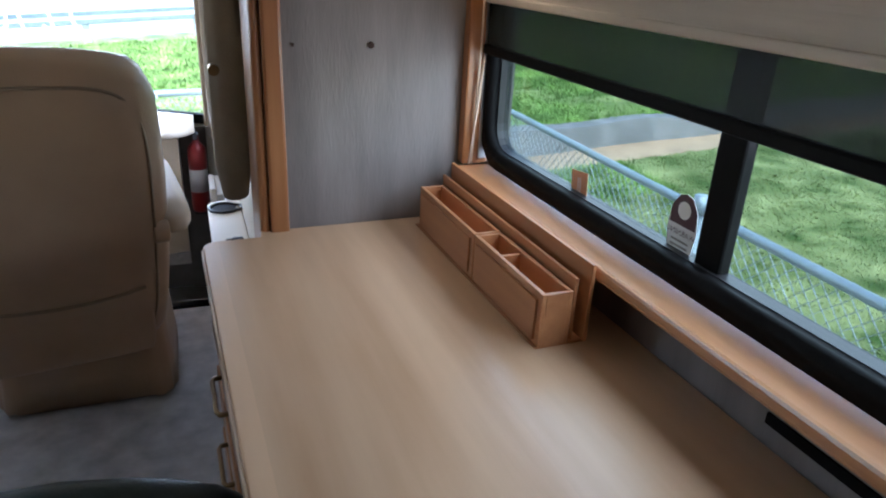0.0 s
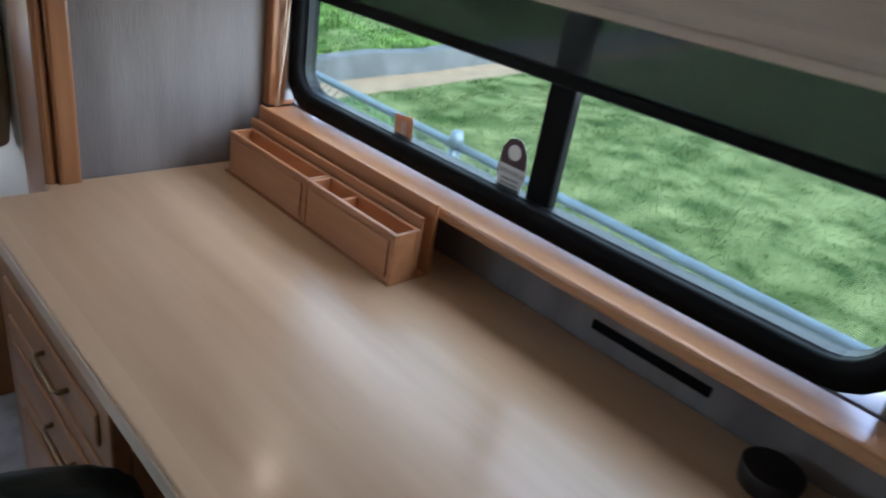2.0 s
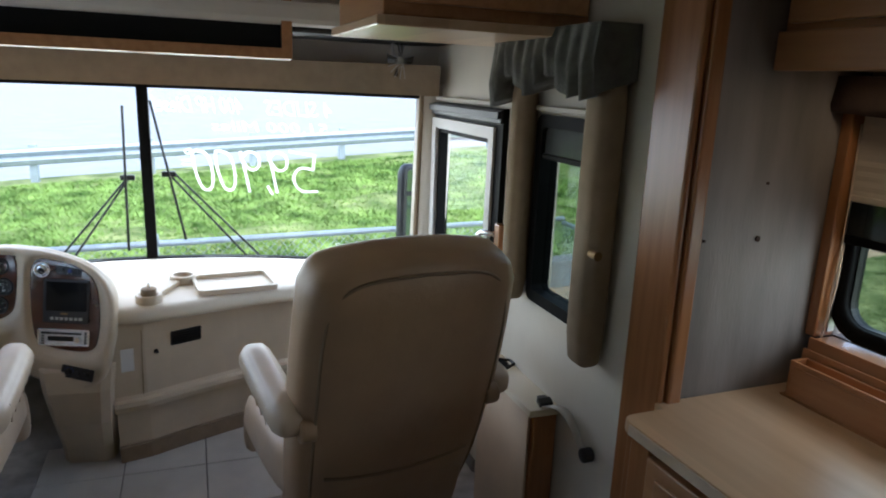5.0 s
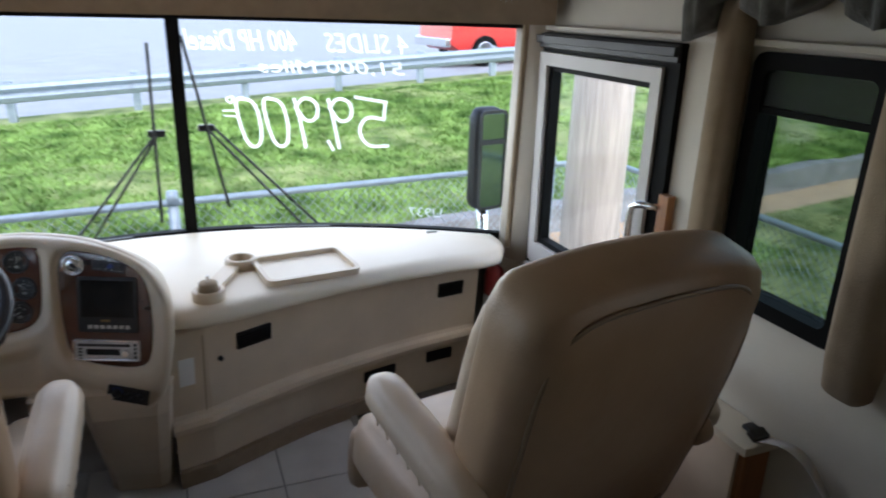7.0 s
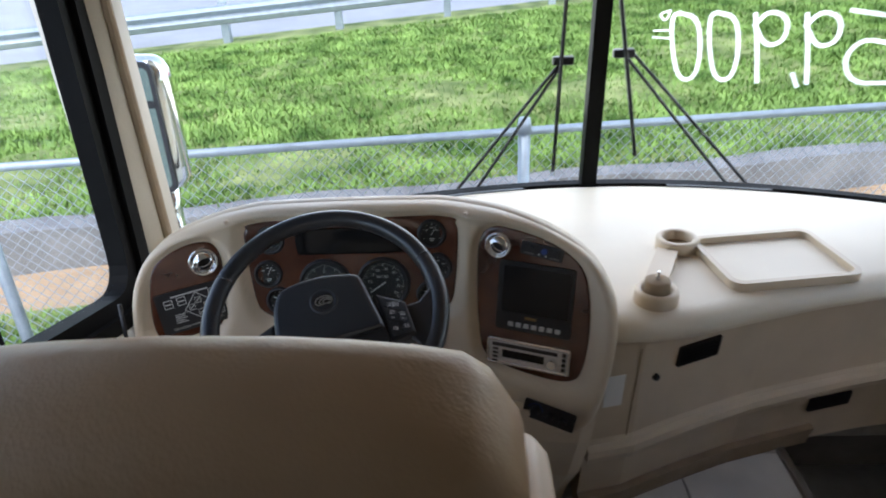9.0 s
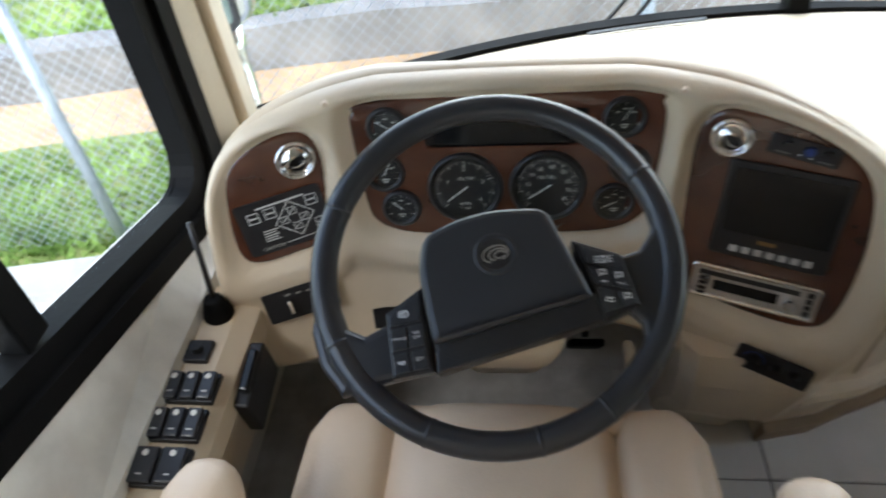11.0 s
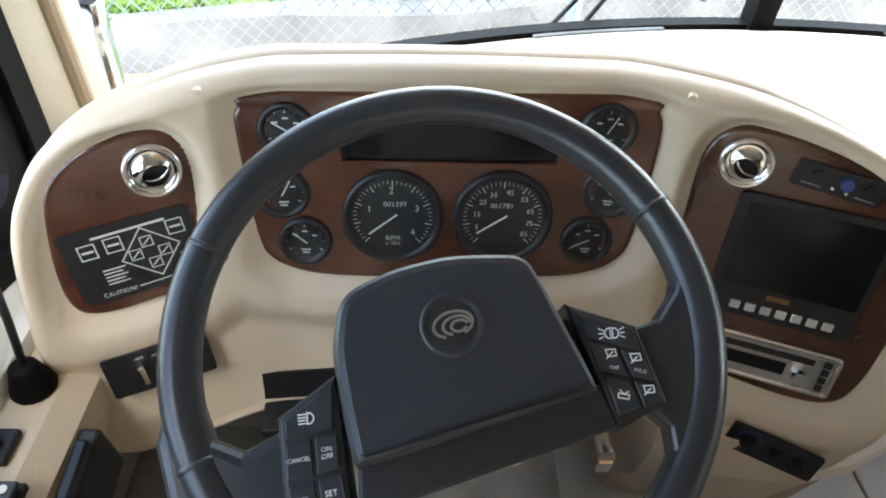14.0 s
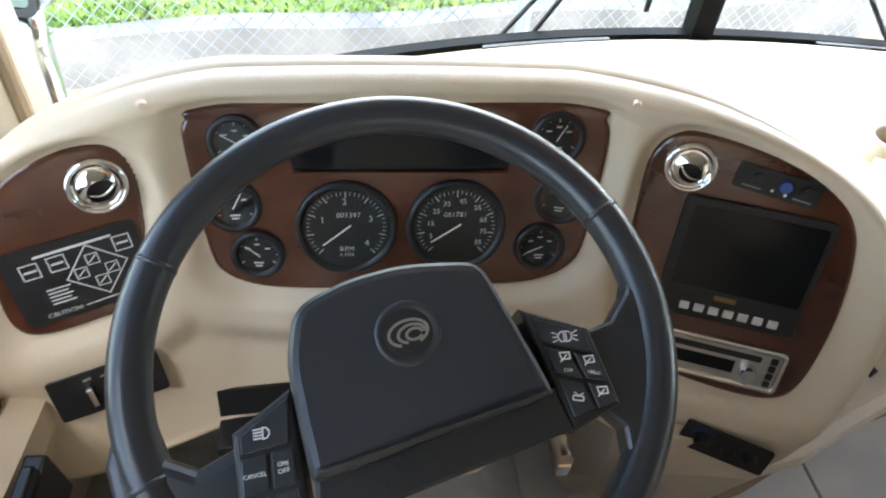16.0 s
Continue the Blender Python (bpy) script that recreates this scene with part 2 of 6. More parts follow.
def tube(points, r, seg=10, closed=False, radii=None):
    pts = [Vector(p) for p in points]
    bm = bmesh.new()
    rings = []
    n = len(pts)
    up = None
    for i, p in enumerate(pts):
        a = pts[(i - 1) % n] if closed or i > 0 else p
        b = pts[(i + 1) % n] if closed or i < n - 1 else p
        d = (b - a).normalized()
        if up is None:
            up = d.orthogonal().normalized()
        up = (up - d * up.dot(d)).normalized()
        side = d.cross(up)
        rr = radii[i] if radii else r
        rings.append([bm.verts.new(p + (up * math.cos(k * math.tau / seg) + side * math.sin(k * math.tau / seg)) * rr) for k in range(seg)])
    for i in range(n if closed else n - 1):
        A, B = rings[i], rings[(i + 1) % n]
        off = 0
        if closed and i == n - 1:
            off = min(range(seg), key=lambda o: (A[0].co - B[o].co).length)
        for k in range(seg):
            bm.faces.new((A[k], A[(k + 1) % seg], B[(k + 1 + off) % seg], B[(k + off) % seg]))
    if not closed:
        bm.faces.new(rings[0][::-1])
        bm.faces.new(rings[-1])
    bmesh.ops.recalc_face_normals(bm, faces=bm.faces)
    return bm


def loft(rings, caps=True, closed_ring=True):
    bm = bmesh.new()
    vs = [[bm.verts.new(p) for p in r] for r in rings]
    m = len(vs[0])
    for a, b in zip(vs, vs[1:]):
        for k in range(m if closed_ring else m - 1):
            bm.faces.new((a[k], a[(k + 1) % m], b[(k + 1) % m], b[k]))
    if caps and closed_ring:
        bm.faces.new(vs[0][::-1])
        bm.faces.new(vs[-1])
    bmesh.ops.recalc_face_normals(bm, faces=bm.faces)
    return bm


def prism(outline, depth, bev=0.0, seg=2):
    """Outline in x, y; thickness in z from 0 to depth."""
    bm = bmesh.new()
    f = bm.faces.new([bm.verts.new((x, y, 0)) for x, y in outline])
    ext = bmesh.ops.extrude_face_region(bm, geom=[f])
    top = [v for v in ext["geom"] if isinstance(v, bmesh.types.BMVert)]
    for v in top:
        v.co.z = depth
    bmesh.ops.recalc_face_normals(bm, faces=bm.faces)
    if bev:
        es = [e for e in bm.edges if abs(e.verts[0].co.z - e.verts[1].co.z) < 1e-6]
        bmesh.ops.bevel(bm, geom=es, offset=bev, segments=seg, affect="EDGES", profile=0.5)
    return bm


def rounded(w, h, r, n=5, cx=0.0, cy=0.0):
    pts = []
    for sx, sy, a0 in ((1, 1, 0), (-1, 1, 90), (-1, -1, 180), (1, -1, 270)):
        for i in range(n + 1):
            a = radians(a0 + 90 * i / n)
            pts.append((cx + sx * (w / 2 - r) + r * math.cos(a), cy + sy * (h / 2 - r) + r * math.sin(a)))
    return pts


def ring_frame(w, h, r, border, depth, r_in=None, bev=0.0):
    """A rounded rectangular frame in x, y with depth in z."""
    o = rounded(w, h, r)
    i = rounded(w - 2 * border, h - 2 * border, r_in if r_in is not None else max(0.005, r - border))
    rings = [[(x, y, 0) for x, y in o], [(x, y, depth) for x, y in o], [(x, y, depth) for x, y in i], [(x, y, 0) for x, y in i]]
    bm = loft(rings + [rings[0]], caps=False)
    bmesh.ops.remove_doubles(bm, verts=bm.verts, dist=1e-6)
    return bm


def soft_box(w, d, h, r, puff=0.0, n=7, shape=None):
    """A padded block: w in x, d in y, h in z, centred, corners rounded, faces puffed out."""
    bm = bmesh.new()
    bmesh.ops.create_cube(bm, size=2)
    bmesh.ops.subdivide_edges(bm, edges=bm.edges[:], cuts=n, use_grid_fill=True)
    for v in bm.verts:
        p = v.co.copy()
        q = Vector((math.copysign(abs(p.x) ** 0.7, p.x), math.copysign(abs(p.y) ** 0.7, p.y), math.copysign(abs(p.z) ** 0.7, p.z)))
        half = Vector((w / 2, d / 2, h / 2))
        c = Vector((q.x * half.x, q.y * half.y, q.z * half.z))
        inner = Vector((max(-half.x + r, min(half.x - r, c.x)), max(-half.y + r, min(half.y - r, c.y)), max(-half.z + r, min(half.z - r, c.z))))
        dv = c - inner
        if dv.length > 1e-9:
            c = inner + dv.normalized() * min(r, dv.length if dv.length < r else r)
        b = (1 - p.x ** 2) * (1 - p.y ** 2) + (1 - p.x ** 2) * (1 - p.z ** 2) + (1 - p.y ** 2) * (1 - p.z ** 2)
        e = max(abs(p.x), abs(p.y), abs(p.z))
        if puff and e > 0.99:
            ax = max(range(3), key=lambda k: abs(p[k]))
            others = [k for k in range(3) if k != ax]
            c[ax] += math.copysign(puff * (1 - p[others[0]] ** 2) * (1 - p[others[1]] ** 2), p[ax])
        v.co = shape(c) if shape else c
    bmesh.ops.recalc_face_normals(bm, faces=bm.faces)
    return bm


def text_mesh(s, size, depth=0.0006):
    cu = bpy.data.curves.new("lettering", "FONT")
    cu.body, cu.size, cu.align_x, cu.align_y = s, size, "CENTER", "CENTER"
    cu.resolution_u = 2
    ob = bpy.data.objects.new("lettering", cu)
    scene.collection.objects.link(ob)
    me = bpy.data.meshes.new_from_object(ob.evaluated_get(bpy.context.evaluated_depsgraph_get()))
    bm = bmesh.new()
    bm.from_mesh(me)
    bpy.data.objects.remove(ob)
    bpy.data.curves.remove(cu)
    bpy.data.meshes.remove(me)
    for v in bm.verts:
        v.co.z = depth
    return bm


def structure(name, bm, m, label, category, smooth=False):
    return tagged(solid(name, bm, m, None, smooth), label, category, kind="structure")


def basis(o, x, y):
    """A matrix with origin o and the given x and y axes."""
    x, y = Vector(x).normalized(), Vector(y)
    z = x.cross(y).normalized()
    y = z.cross(x)
    return Matrix(((x.x, y.x, z.x, o[0]), (x.y, y.y, z.y, o[1]), (x.z, y.z, z.z, o[2]), (0, 0, 0, 1)))


# ---- the coach body ----
HALF = 1.17       # inner half width
SLIDE_X = 1.745   # inner face of the slide-out's wall
TOP = 2.02        # ceiling height


def ws_y(x, z):
    """Inner face of the windscreen."""
    return 3.80 - 0.29 * x * x - 0.106 * (z - 0.612)


def wall_along_y(name, x0, x1, ys, zs, holes, m, label):
    bm = bmesh.new()
    for a, b in zip(ys, ys[1:]):
        for c, d in zip(zs, zs[1:]):
            cy, cz = (a + b) / 2, (c + d) / 2
            if any(h[0] < cy < h[1] and h[2] < cz < h[3] for h in holes):
                continue
            box(x0, a, c, x1, b, d, bm=bm)
    bmesh.ops.remove_doubles(bm, verts=bm.verts, dist=1e-5)
    return structure(name, bm, m, label, "wall")


DOOR_H = (2.60, 3.30, -0.42, 1.36)
WIN2_H = (2.03, 2.37, 0.825, 1.35)
SLIDE_H = (-0.75, 1.83, 0.0, TOP)
wall_along_y("wall_right", HALF, HALF + 0.06, [-3.2, -0.75, 1.83, 2.03, 2.37, 2.60, 3.30, 3.42], [-0.42, 0, 0.825, 1.35, 1.36, TOP], [DOOR_H, WIN2_H, SLIDE_H], M_WALL, "cream vinyl side wall with window and entry door openings")
DRV_H = (1.75, 3.32, 0.55, 1.44)
wall_along_y("wall_left", -HALF - 0.06, -HALF, [-3.2, 1.75, 3.32, 3.42], [-0.42, 0, 0.55, 1.44, TOP], [DRV_H], M_WALL, "cream vinyl side wall beside the driver")
structure("wall_left_sill", loft([[(x, 1.75, 0.551), (x, 3.319, 0.551), (x, 3.319, 0.575), (x, 1.75, 0.975)] for x in (-HALF - 0.06, -HALF)]), M_MARBLE, "pale marbled wall under the driver's sloping window", "wall")
structure("wall_left_panel", loft([[(-1.168, y, 0.30), (-1.094, y, 0.535), (-1.097, y, 0.56), (-1.137, y, 0.556 + 0.255 * (3.215 - y)), (-1.168, y, 0.556 + 0.255 * (3.215 - y))] for y in (1.76, 2.2, 2.6, 3.0, 3.16)]), M_MARBLE, "pale marbled padded panel below the driver's window", "wall")
structure("wall_rear", box(-HALF, -3.26, 0, HALF, -3.2, TOP), M_PANEL, "grey vinyl rear wall closing the coach", "wall")
# front cap below and above the windscreen
for nm, za, zb, lab in (("wall_front_lower", -0.42, 0.60, "front cap below the windscreen"), ("wall_front_upper", 1.43, TOP, "cream front cap above the windscreen")):
    rings = []
    for i in range(25):
        x = -1.2 + 2.4 * i / 24
        yy = ws_y(x, 1.0)
        if zb < 1:
            yy = ws_y(x, 0.6) + 0.0
        else:
            yy = ws_y(x, 1.4)
        rings.append([(x, yy, za), (x, yy + 0.06, za), (x, yy + 0.06, zb), (x, yy, zb)])
    structure(nm, loft(rings), M_WALL, lab, "wall")
structure("ceiling", box(-HALF - 0.06, -3.26, TOP, HALF + 0.06, 3.95, TOP + 0.05), M_CEIL, "off-white vinyl coach ceiling", "ceiling")
# slide-out shell, set a little askew to the coach
SM = Matrix.Translation((1.57, 1.28, 0)) @ pose(0, 0, 0, 0, 0, 1.8) @ Matrix.Translation((-1.57, -1.28, 0))
SX = 1.668        # inner face of the slide-out's wall
SMW = SM @ Matrix.Translation((-0.022, 0, 0))   # the window and its blind
ST = TOP - 0.1


def slide_structure(name, bm, m, label, category):
    return structure(name, moved(bm, SM), m, label, category)


bm = box(SX, -0.75, 0.0, SX + 0.05, 0.47, ST)
box(SX, 0.47, 0.0, SX + 0.05, 1.74, 0.89, bm=bm)
box(SX, 0.47, 1.58, SX + 0.05, 1.74, ST, bm=bm)
box(SX, 1.695, 0.89, SX + 0.05, 1.74, 1.58, bm=bm)
box(SX, 0.47, 0.89, SX + 0.05, 0.49, 1.58, bm=bm)
slide_structure("wall_slide_window", bm, M_PANEL, "grey vinyl slide-out wall round the desk window", "wall")
slide_structure("wall_slide_front", box(1.20, 1.724, 0.0, SX + 0.05, 1.775, ST), M_PANEL, "grey streaked vinyl end panel above the desk", "wall")
slide_structure("wall_slide_rear", box(1.10, -0.80, 0.0, SX + 0.05, -0.75, ST), M_PANEL, "grey vinyl end panel of the slide-out", "wall")
slide_structure("ceiling_slide", box(1.05, -0.80, ST, SX + 0.05, 1.775, ST + 0.05), M_CEIL, "off-white ceiling of the slide-out", "ceiling")
bm = box(1.193, 1.704, 0.0, 1.231, 1.85, ST, 0.006)
slide_structure("trim_slide_post", bm, M_WOOD, "honey maple fascia post at the slide-out's edge", "trim")
slide_structure("trim_slide_post_edge", box(1.173, 1.714, 0.0, 1.1925, 1.85, ST, 0.008), M_WOOD, "rounded maple edge moulding of the fascia post", "trim")
slide_structure("trim_window_corner", box(1.607, 1.694, 0.888, 1.667, 1.723, 1.50, 0.004), M_WOOD, "maple corner strip beside the desk window", "trim")
slide_structure("trim_window_end", box(1.61, 0.300, 0.0, 1.667, 0.352, 1.50, 0.005), M_WOOD, "maple upright at the far end of the desk", "trim")
for nm, x, z in (("screw_hole", 1.408, 1.136), ("screw_hole", 1.413, 1.263), ("screw_hole", 1.253, 1.137)):
    r = 0.0065 if x == 1.408 else 0.0035
    tagged(solid(nm, moved(cyl(r, 0.004, 14), SM @ pose(x, 1.723, z, 90)), M_BROWNFAB), "small dark empty screw hole in the end panel", "screw hole")

# floors
structure("floor_slide", box(1.15, -0.8, -0.03, SLIDE_X + 0.05, 1.78, 0.012), M_CARPET, "grey carpet in the slide-out", "floor")
bm = box(-HALF, -3.2, -0.06, HALF, 2.62, 0.0)
box(0.50, 2.62, -0.06, HALF, 2.885, 0.0, bm=bm)
structure("floor_carpet", bm, M_CARPET, "grey cut-pile carpet floor", "floor")
bm = box(-HALF, 2.62, -0.06, 0.50, 3.75, -0.006)
box(0.50, 3.45, -0.06, HALF, 3.62, -0.006, bm=bm)
floor_tiles = structure("floor_tiled", bm, M_GROUT, "grey ceramic tiles laid in straight joints with grout", "floor")
# entry step well
bm = box(0.50, 2.885, -0.42, 1.18, 3.45, -0.36)
box(0.46, 2.885, -0.36, 0.499, 3.45, -0.061, bm=bm)
box(0.50, 2.84, -0.36, 1.18, 2.884, -0.061, bm=bm)
box(0.50, 3.451, -0.36, 1.18, 3.49, -0.061, bm=bm)
M_STEP = mat("dark step carpet", (0.085, 0.078, 0.070), 0.95, var=0.2, scale=14, bump=0.8, bscale=420)
structure("wall_step_panel", box(0.988, 3.43, -0.36, 1.10, 3.45, 0.583), M_STEP, "dark carpeted panel beside the step well", "wall")
structure("step_well", bm, M_STEP, "dark carpeted entry step well beside the door", "steps")
structure("trim_step_edge", box(0.485, 2.885, -0.02, 0.505, 3.46, 0.008, 0.003), M_ALU, "brushed metal nosing along the step well", "trim")
bm = box(0.52, 3.30, -0.20, 1.16, 3.45, -0.175, 0.004)
structure("trim_step_tread", bm, M_ALU, "metal edged entry tread", "trim")
structure("trim_carpet_edge", box(-HALF, 2.612, 0.0, 0.50, 2.63, 0.006, 0.002), M_GROUT, "grey edge strip between carpet and tile", "trim")

# windscreen glass, gasket and centre post
def ws_strip(z0, z1, t0, t1, x0=-1.16, x1=1.16, n=32):
    rings = []
    for i in range(n + 1):
        x = x0 + (x1 - x0) * i / n
        rings.append([(x, ws_y(x, z0) + t0, z0), (x, ws_y(x, z0) + t1, z0), (x, ws_y(x, z1) + t1, z1), (x, ws_y(x, z1) + t0, z1)])
    return loft(rings)


windscreen = tagged(new("window_windscreen"), "wide curved windscreen in two panes with black gasket", "windscreen", kind="structure")
for nm, a, b in (("pane", -1.15, -0.02), ("pane", 0.02, 1.15)):
    p = part(nm, ws_strip(0.60, 1.43, 0.02, 0.026, a, b), M_GLASS, windscreen, smooth=True)
    p.visible_shadow = False
part("gasket", ws_strip(0.590, 0.632, -0.004, 0.03), M_RUBBER, windscreen, "black rubber lower gasket")
part("gasket", ws_strip(1.385, 1.425, -0.004, 0.03), M_RUBBER, windscreen, "black rubber upper gasket")
part("centre_post", loft([[(-0.022, ws_y(0, z) - 0.012, z), (0.022, ws_y(0, z) - 0.012, z), (0.022, ws_y(0, z) + 0.04, z), (-0.022, ws_y(0, z) + 0.04, z)] for z in (0.60, 1.43)]), M_RUBBER, windscreen, "black centre post")

# corner pillars
for sx, nm in ((1, "pillar_right"), (-1, "pillar_left")):
    rings = []
    for z in (0.55, 1.0, 1.45):
        off = -0.05 * (z - 0.6)
        rings.append([(sx * x, y + off, z) for x, y in ((1.115, 3.36), (1.10, 3.43), (1.13, 3.49), (1.20, 3.44), (1.22, 3.30), (1.165, 3.30))])
    structure(nm, loft(rings), M_WALL, "padded cream corner pillar beside the windscreen", "pillar", smooth=True)
    structure("trim_" + nm, rod((sx * 1.108, 3.375, 0.60), (sx * 1.108, 3.335, 1.43), 0.012, 10), M_TANFAB, "tan curtain track strip along the pillar", "trim")

# shade box and headliner above the windscreen
# beige roll given the darker tan fabric, which paints in its backlit dimness
structure("trim_windscreen_shade", ws_strip(1.40, 1.52, -0.16, -0.02, -1.13, 1.13), M_TANFAB, "rolled beige windscreen shade under the headliner, coloured darker as if backlit", "shade")
structure("trim_headliner", box(-1.15, 2.95, 1.62, 1.15, 3.40, 1.70, 0.02), M_CEIL, "cream padded headliner over the cab", "headliner")


# ---- outdoors ----
SL = 0.18


def ground_z(x, y):
    v = y - SL * x
    side = max(0.0, min(1.0, (v - 7.1) / 7.0))
    base = -0.95
    if v > 7.1:
        base = -0.66 + side * (0.28 + 0.055 * max(-14, min(20, x)))
    if v > 14.1:
        base = -0.38 + 0.055 * max(-14, min(20, x))
    return base


def axis(marks):
    out = []
    for a, b, n in marks:
        out += [a + (b - a) * i / n for i in range(n)]
    return out + [marks[-1][1]]


xs = axis([(-1500, -60, 4), (-60, -15, 8), (-15, 22, 74), (22, 80, 10), (80, 1500, 4)])
vs = axis([(-1500, -40, 4), (-40, -4, 8), (-4, 4.9, 18), (4.9, 7.0, 12), (7.0, 7.1, 1), (7.1, 14.0, 46), (14.0, 15.2, 4), (15.2, 40, 14), (40, 140, 6), (140, 1500, 4)])
bm = bmesh.new()
rows = []
rnd = random.Random(4)
for v in vs:
    row = []
    for x in xs:
        y = v + SL * x
        z = ground_z(x, y)
        if 7.2 < v < 14 and -15 < x < 22:
            z += 0.07 * noise.noise(Vector((x * 0.8, v * 0.8, 0))) + rnd.uniform(-0.012, 0.012)
        elif 4.9 < v < 7 and -15 < x < 22:
            z += rnd.uniform(-0.012, 0.012)
        row.append(bm.verts.new((x, y, z)))
    rows.append(row)
GROUND_MATS = [M_GRASS, M_GRAVEL, M_DIRT, M_ASPHALT]
for j in range(len(vs) - 1):
    for i in range(len(xs) - 1):
        f = bm.faces.new((rows[j][i], rows[j][i + 1], rows[j + 1][i + 1], rows[j + 1][i]))
        v, x = (vs[j] + vs[j + 1]) / 2, (xs[i] + xs[i + 1]) / 2
        f.material_index = 0
        if v < 4.95 and x < 2.6:
            f.material_index = 1
        if 6.25 < v < 7.1:
            f.material_index = 2
        if v > 15.2 and v < 140:
            f.material_index = 3
ground = structure("ground", bm, None, "grassy ground with gravel, clay strip and a pale road beyond", "ground", smooth=True)
for m in GROUND_MATS:
    ground.data.materials.append(m)
bm = loft([[(x, 4.98 + SL * x - 0.12, -0.99), (x, 4.98 + SL * x + 0.12, -0.99), (x, 4.98 + SL * x + 0.12, -0.90), (x, 4.98 + SL * x - 0.12, -0.90)] for x in (-30, -10, 0, 3.1)])
structure("kerb", bm, M_CONC, "flat pale concrete kerb along the fence foot", "kerb")
bm = loft([[(x, 7.02 + SL * x - 0.1 + 0.03 * math.sin(x * 2.1), -1.0), (x, 7.02 + SL * x + 0.13, -1.0), (x, 7.02 + SL * x + 0.13, -0.62 + 0.02 * math.sin(x * 3)), (x, 7.02 + SL * x - 0.06 + 0.03 * math.sin(x * 2.1), -0.64 + 0.02 * math.sin(x * 3))] for x in [i * 0.5 - 30 for i in range(120)]])
structure("retaining_wall", bm, M_STONEW, "low dark grey retaining wall below the bank", "wall")


# grass blades, one sheet of tufts on the bank and lawn
def grass(name, count, area, h0, h1, seed, label, blade=None):
    r = random.Random(seed)
    verts, faces = [], []
    for i in range(count):
        x, v = area(r)
        y = v + SL * x
        z = ground_z(x, y) - 0.02
        for k in range(3):
            a, ln = r.uniform(0, math.tau), r.uniform(h0, h1)
            w = r.uniform(0.006, 0.014) * (1 + 0.06 * max(0, v))
            dx, dy = math.cos(a), math.sin(a)
            bx, by = x + r.uniform(-0.05, 0.05), y + r.uniform(-0.05, 0.05)
            n0 = len(verts)
            tip = ln * r.uniform(0.3, 1.3)
            verts += [(bx - dy * w, by + dx * w, z), (bx + dy * w, by - dx * w, z), (bx + dx * tip, by + dy * tip, z + ln)]
            faces.append((n0, n0 + 1, n0 + 2))
    me = bpy.data.meshes.new(name)
    me.from_pydata(verts, [], faces)
    me.materials.append(blade or M_BLADE)
    return tagged(new(name, me), label, "grass", kind="stuff")


M_BLADE = mat("grass blades", (0.095, 0.215, 0.034), 0.8, var=0.45, scale=2.2, detail=12, base2=(0.24, 0.35, 0.09), spec=0.15)
M_LAWN = mat("mown lawn blades", (0.125, 0.215, 0.055), 0.85, var=0.38, scale=2.6, detail=12, base2=(0.30, 0.315, 0.14), spec=0.1)
grass("grass_bank", 90000, lambda r: (r.uniform(-9, 16), 7.15 + 7.0 * r.random() ** 1.15), 0.03, 0.10, 11, "long green grass on the roadside bank")
grass("grass_lawn", 110000, lambda r: (3.0 + 9 * r.random() ** 1.3, r.uniform(-1.5, 6.3)), 0.014, 0.045, 12, "mown patchy lawn beside the coach", M_LAWN)
grass("grass_strip", 12000, lambda r: (r.uniform(-9, 6), r.uniform(5.15, 6.2)), 0.03, 0.10, 13, "green grass strip behind the fence")

# guardrail
guard = thing("guardrail", "galvanised steel road guardrail on short posts", "guardrail")
GV = 14.55


def guard_pt(x, dz):
    y = GV + SL * x
    return Vector((x, y, -0.38 + 0.055 * max(-14, min(20, x)) + dz))


prof = [(0.00, 0.62), (-0.05, 0.60), (-0.07, 0.54), (-0.03, 0.50), (0.0, 0.47), (-0.03, 0.44), (-0.07, 0.40), (-0.05, 0.33), (0.0, 0.31), (0.012, 0.31), (0.012, 0.62)]
part("beam", loft([[guard_pt(x, dz) + Vector((0, dy, 0)) for dy, dz in prof] for x in range(-26, 34, 3)]), M_GALV, guard, "corrugated galvanised beam")
for i in range(30):
    p = guard_pt(-25 + 1.88 * i, 0)
    part("post", box(p.x - 0.06, p.y + 0.02, p.z - 0.15, p.x + 0.06, p.y + 0.16, p.z + 0.66), M_GALV, guard)

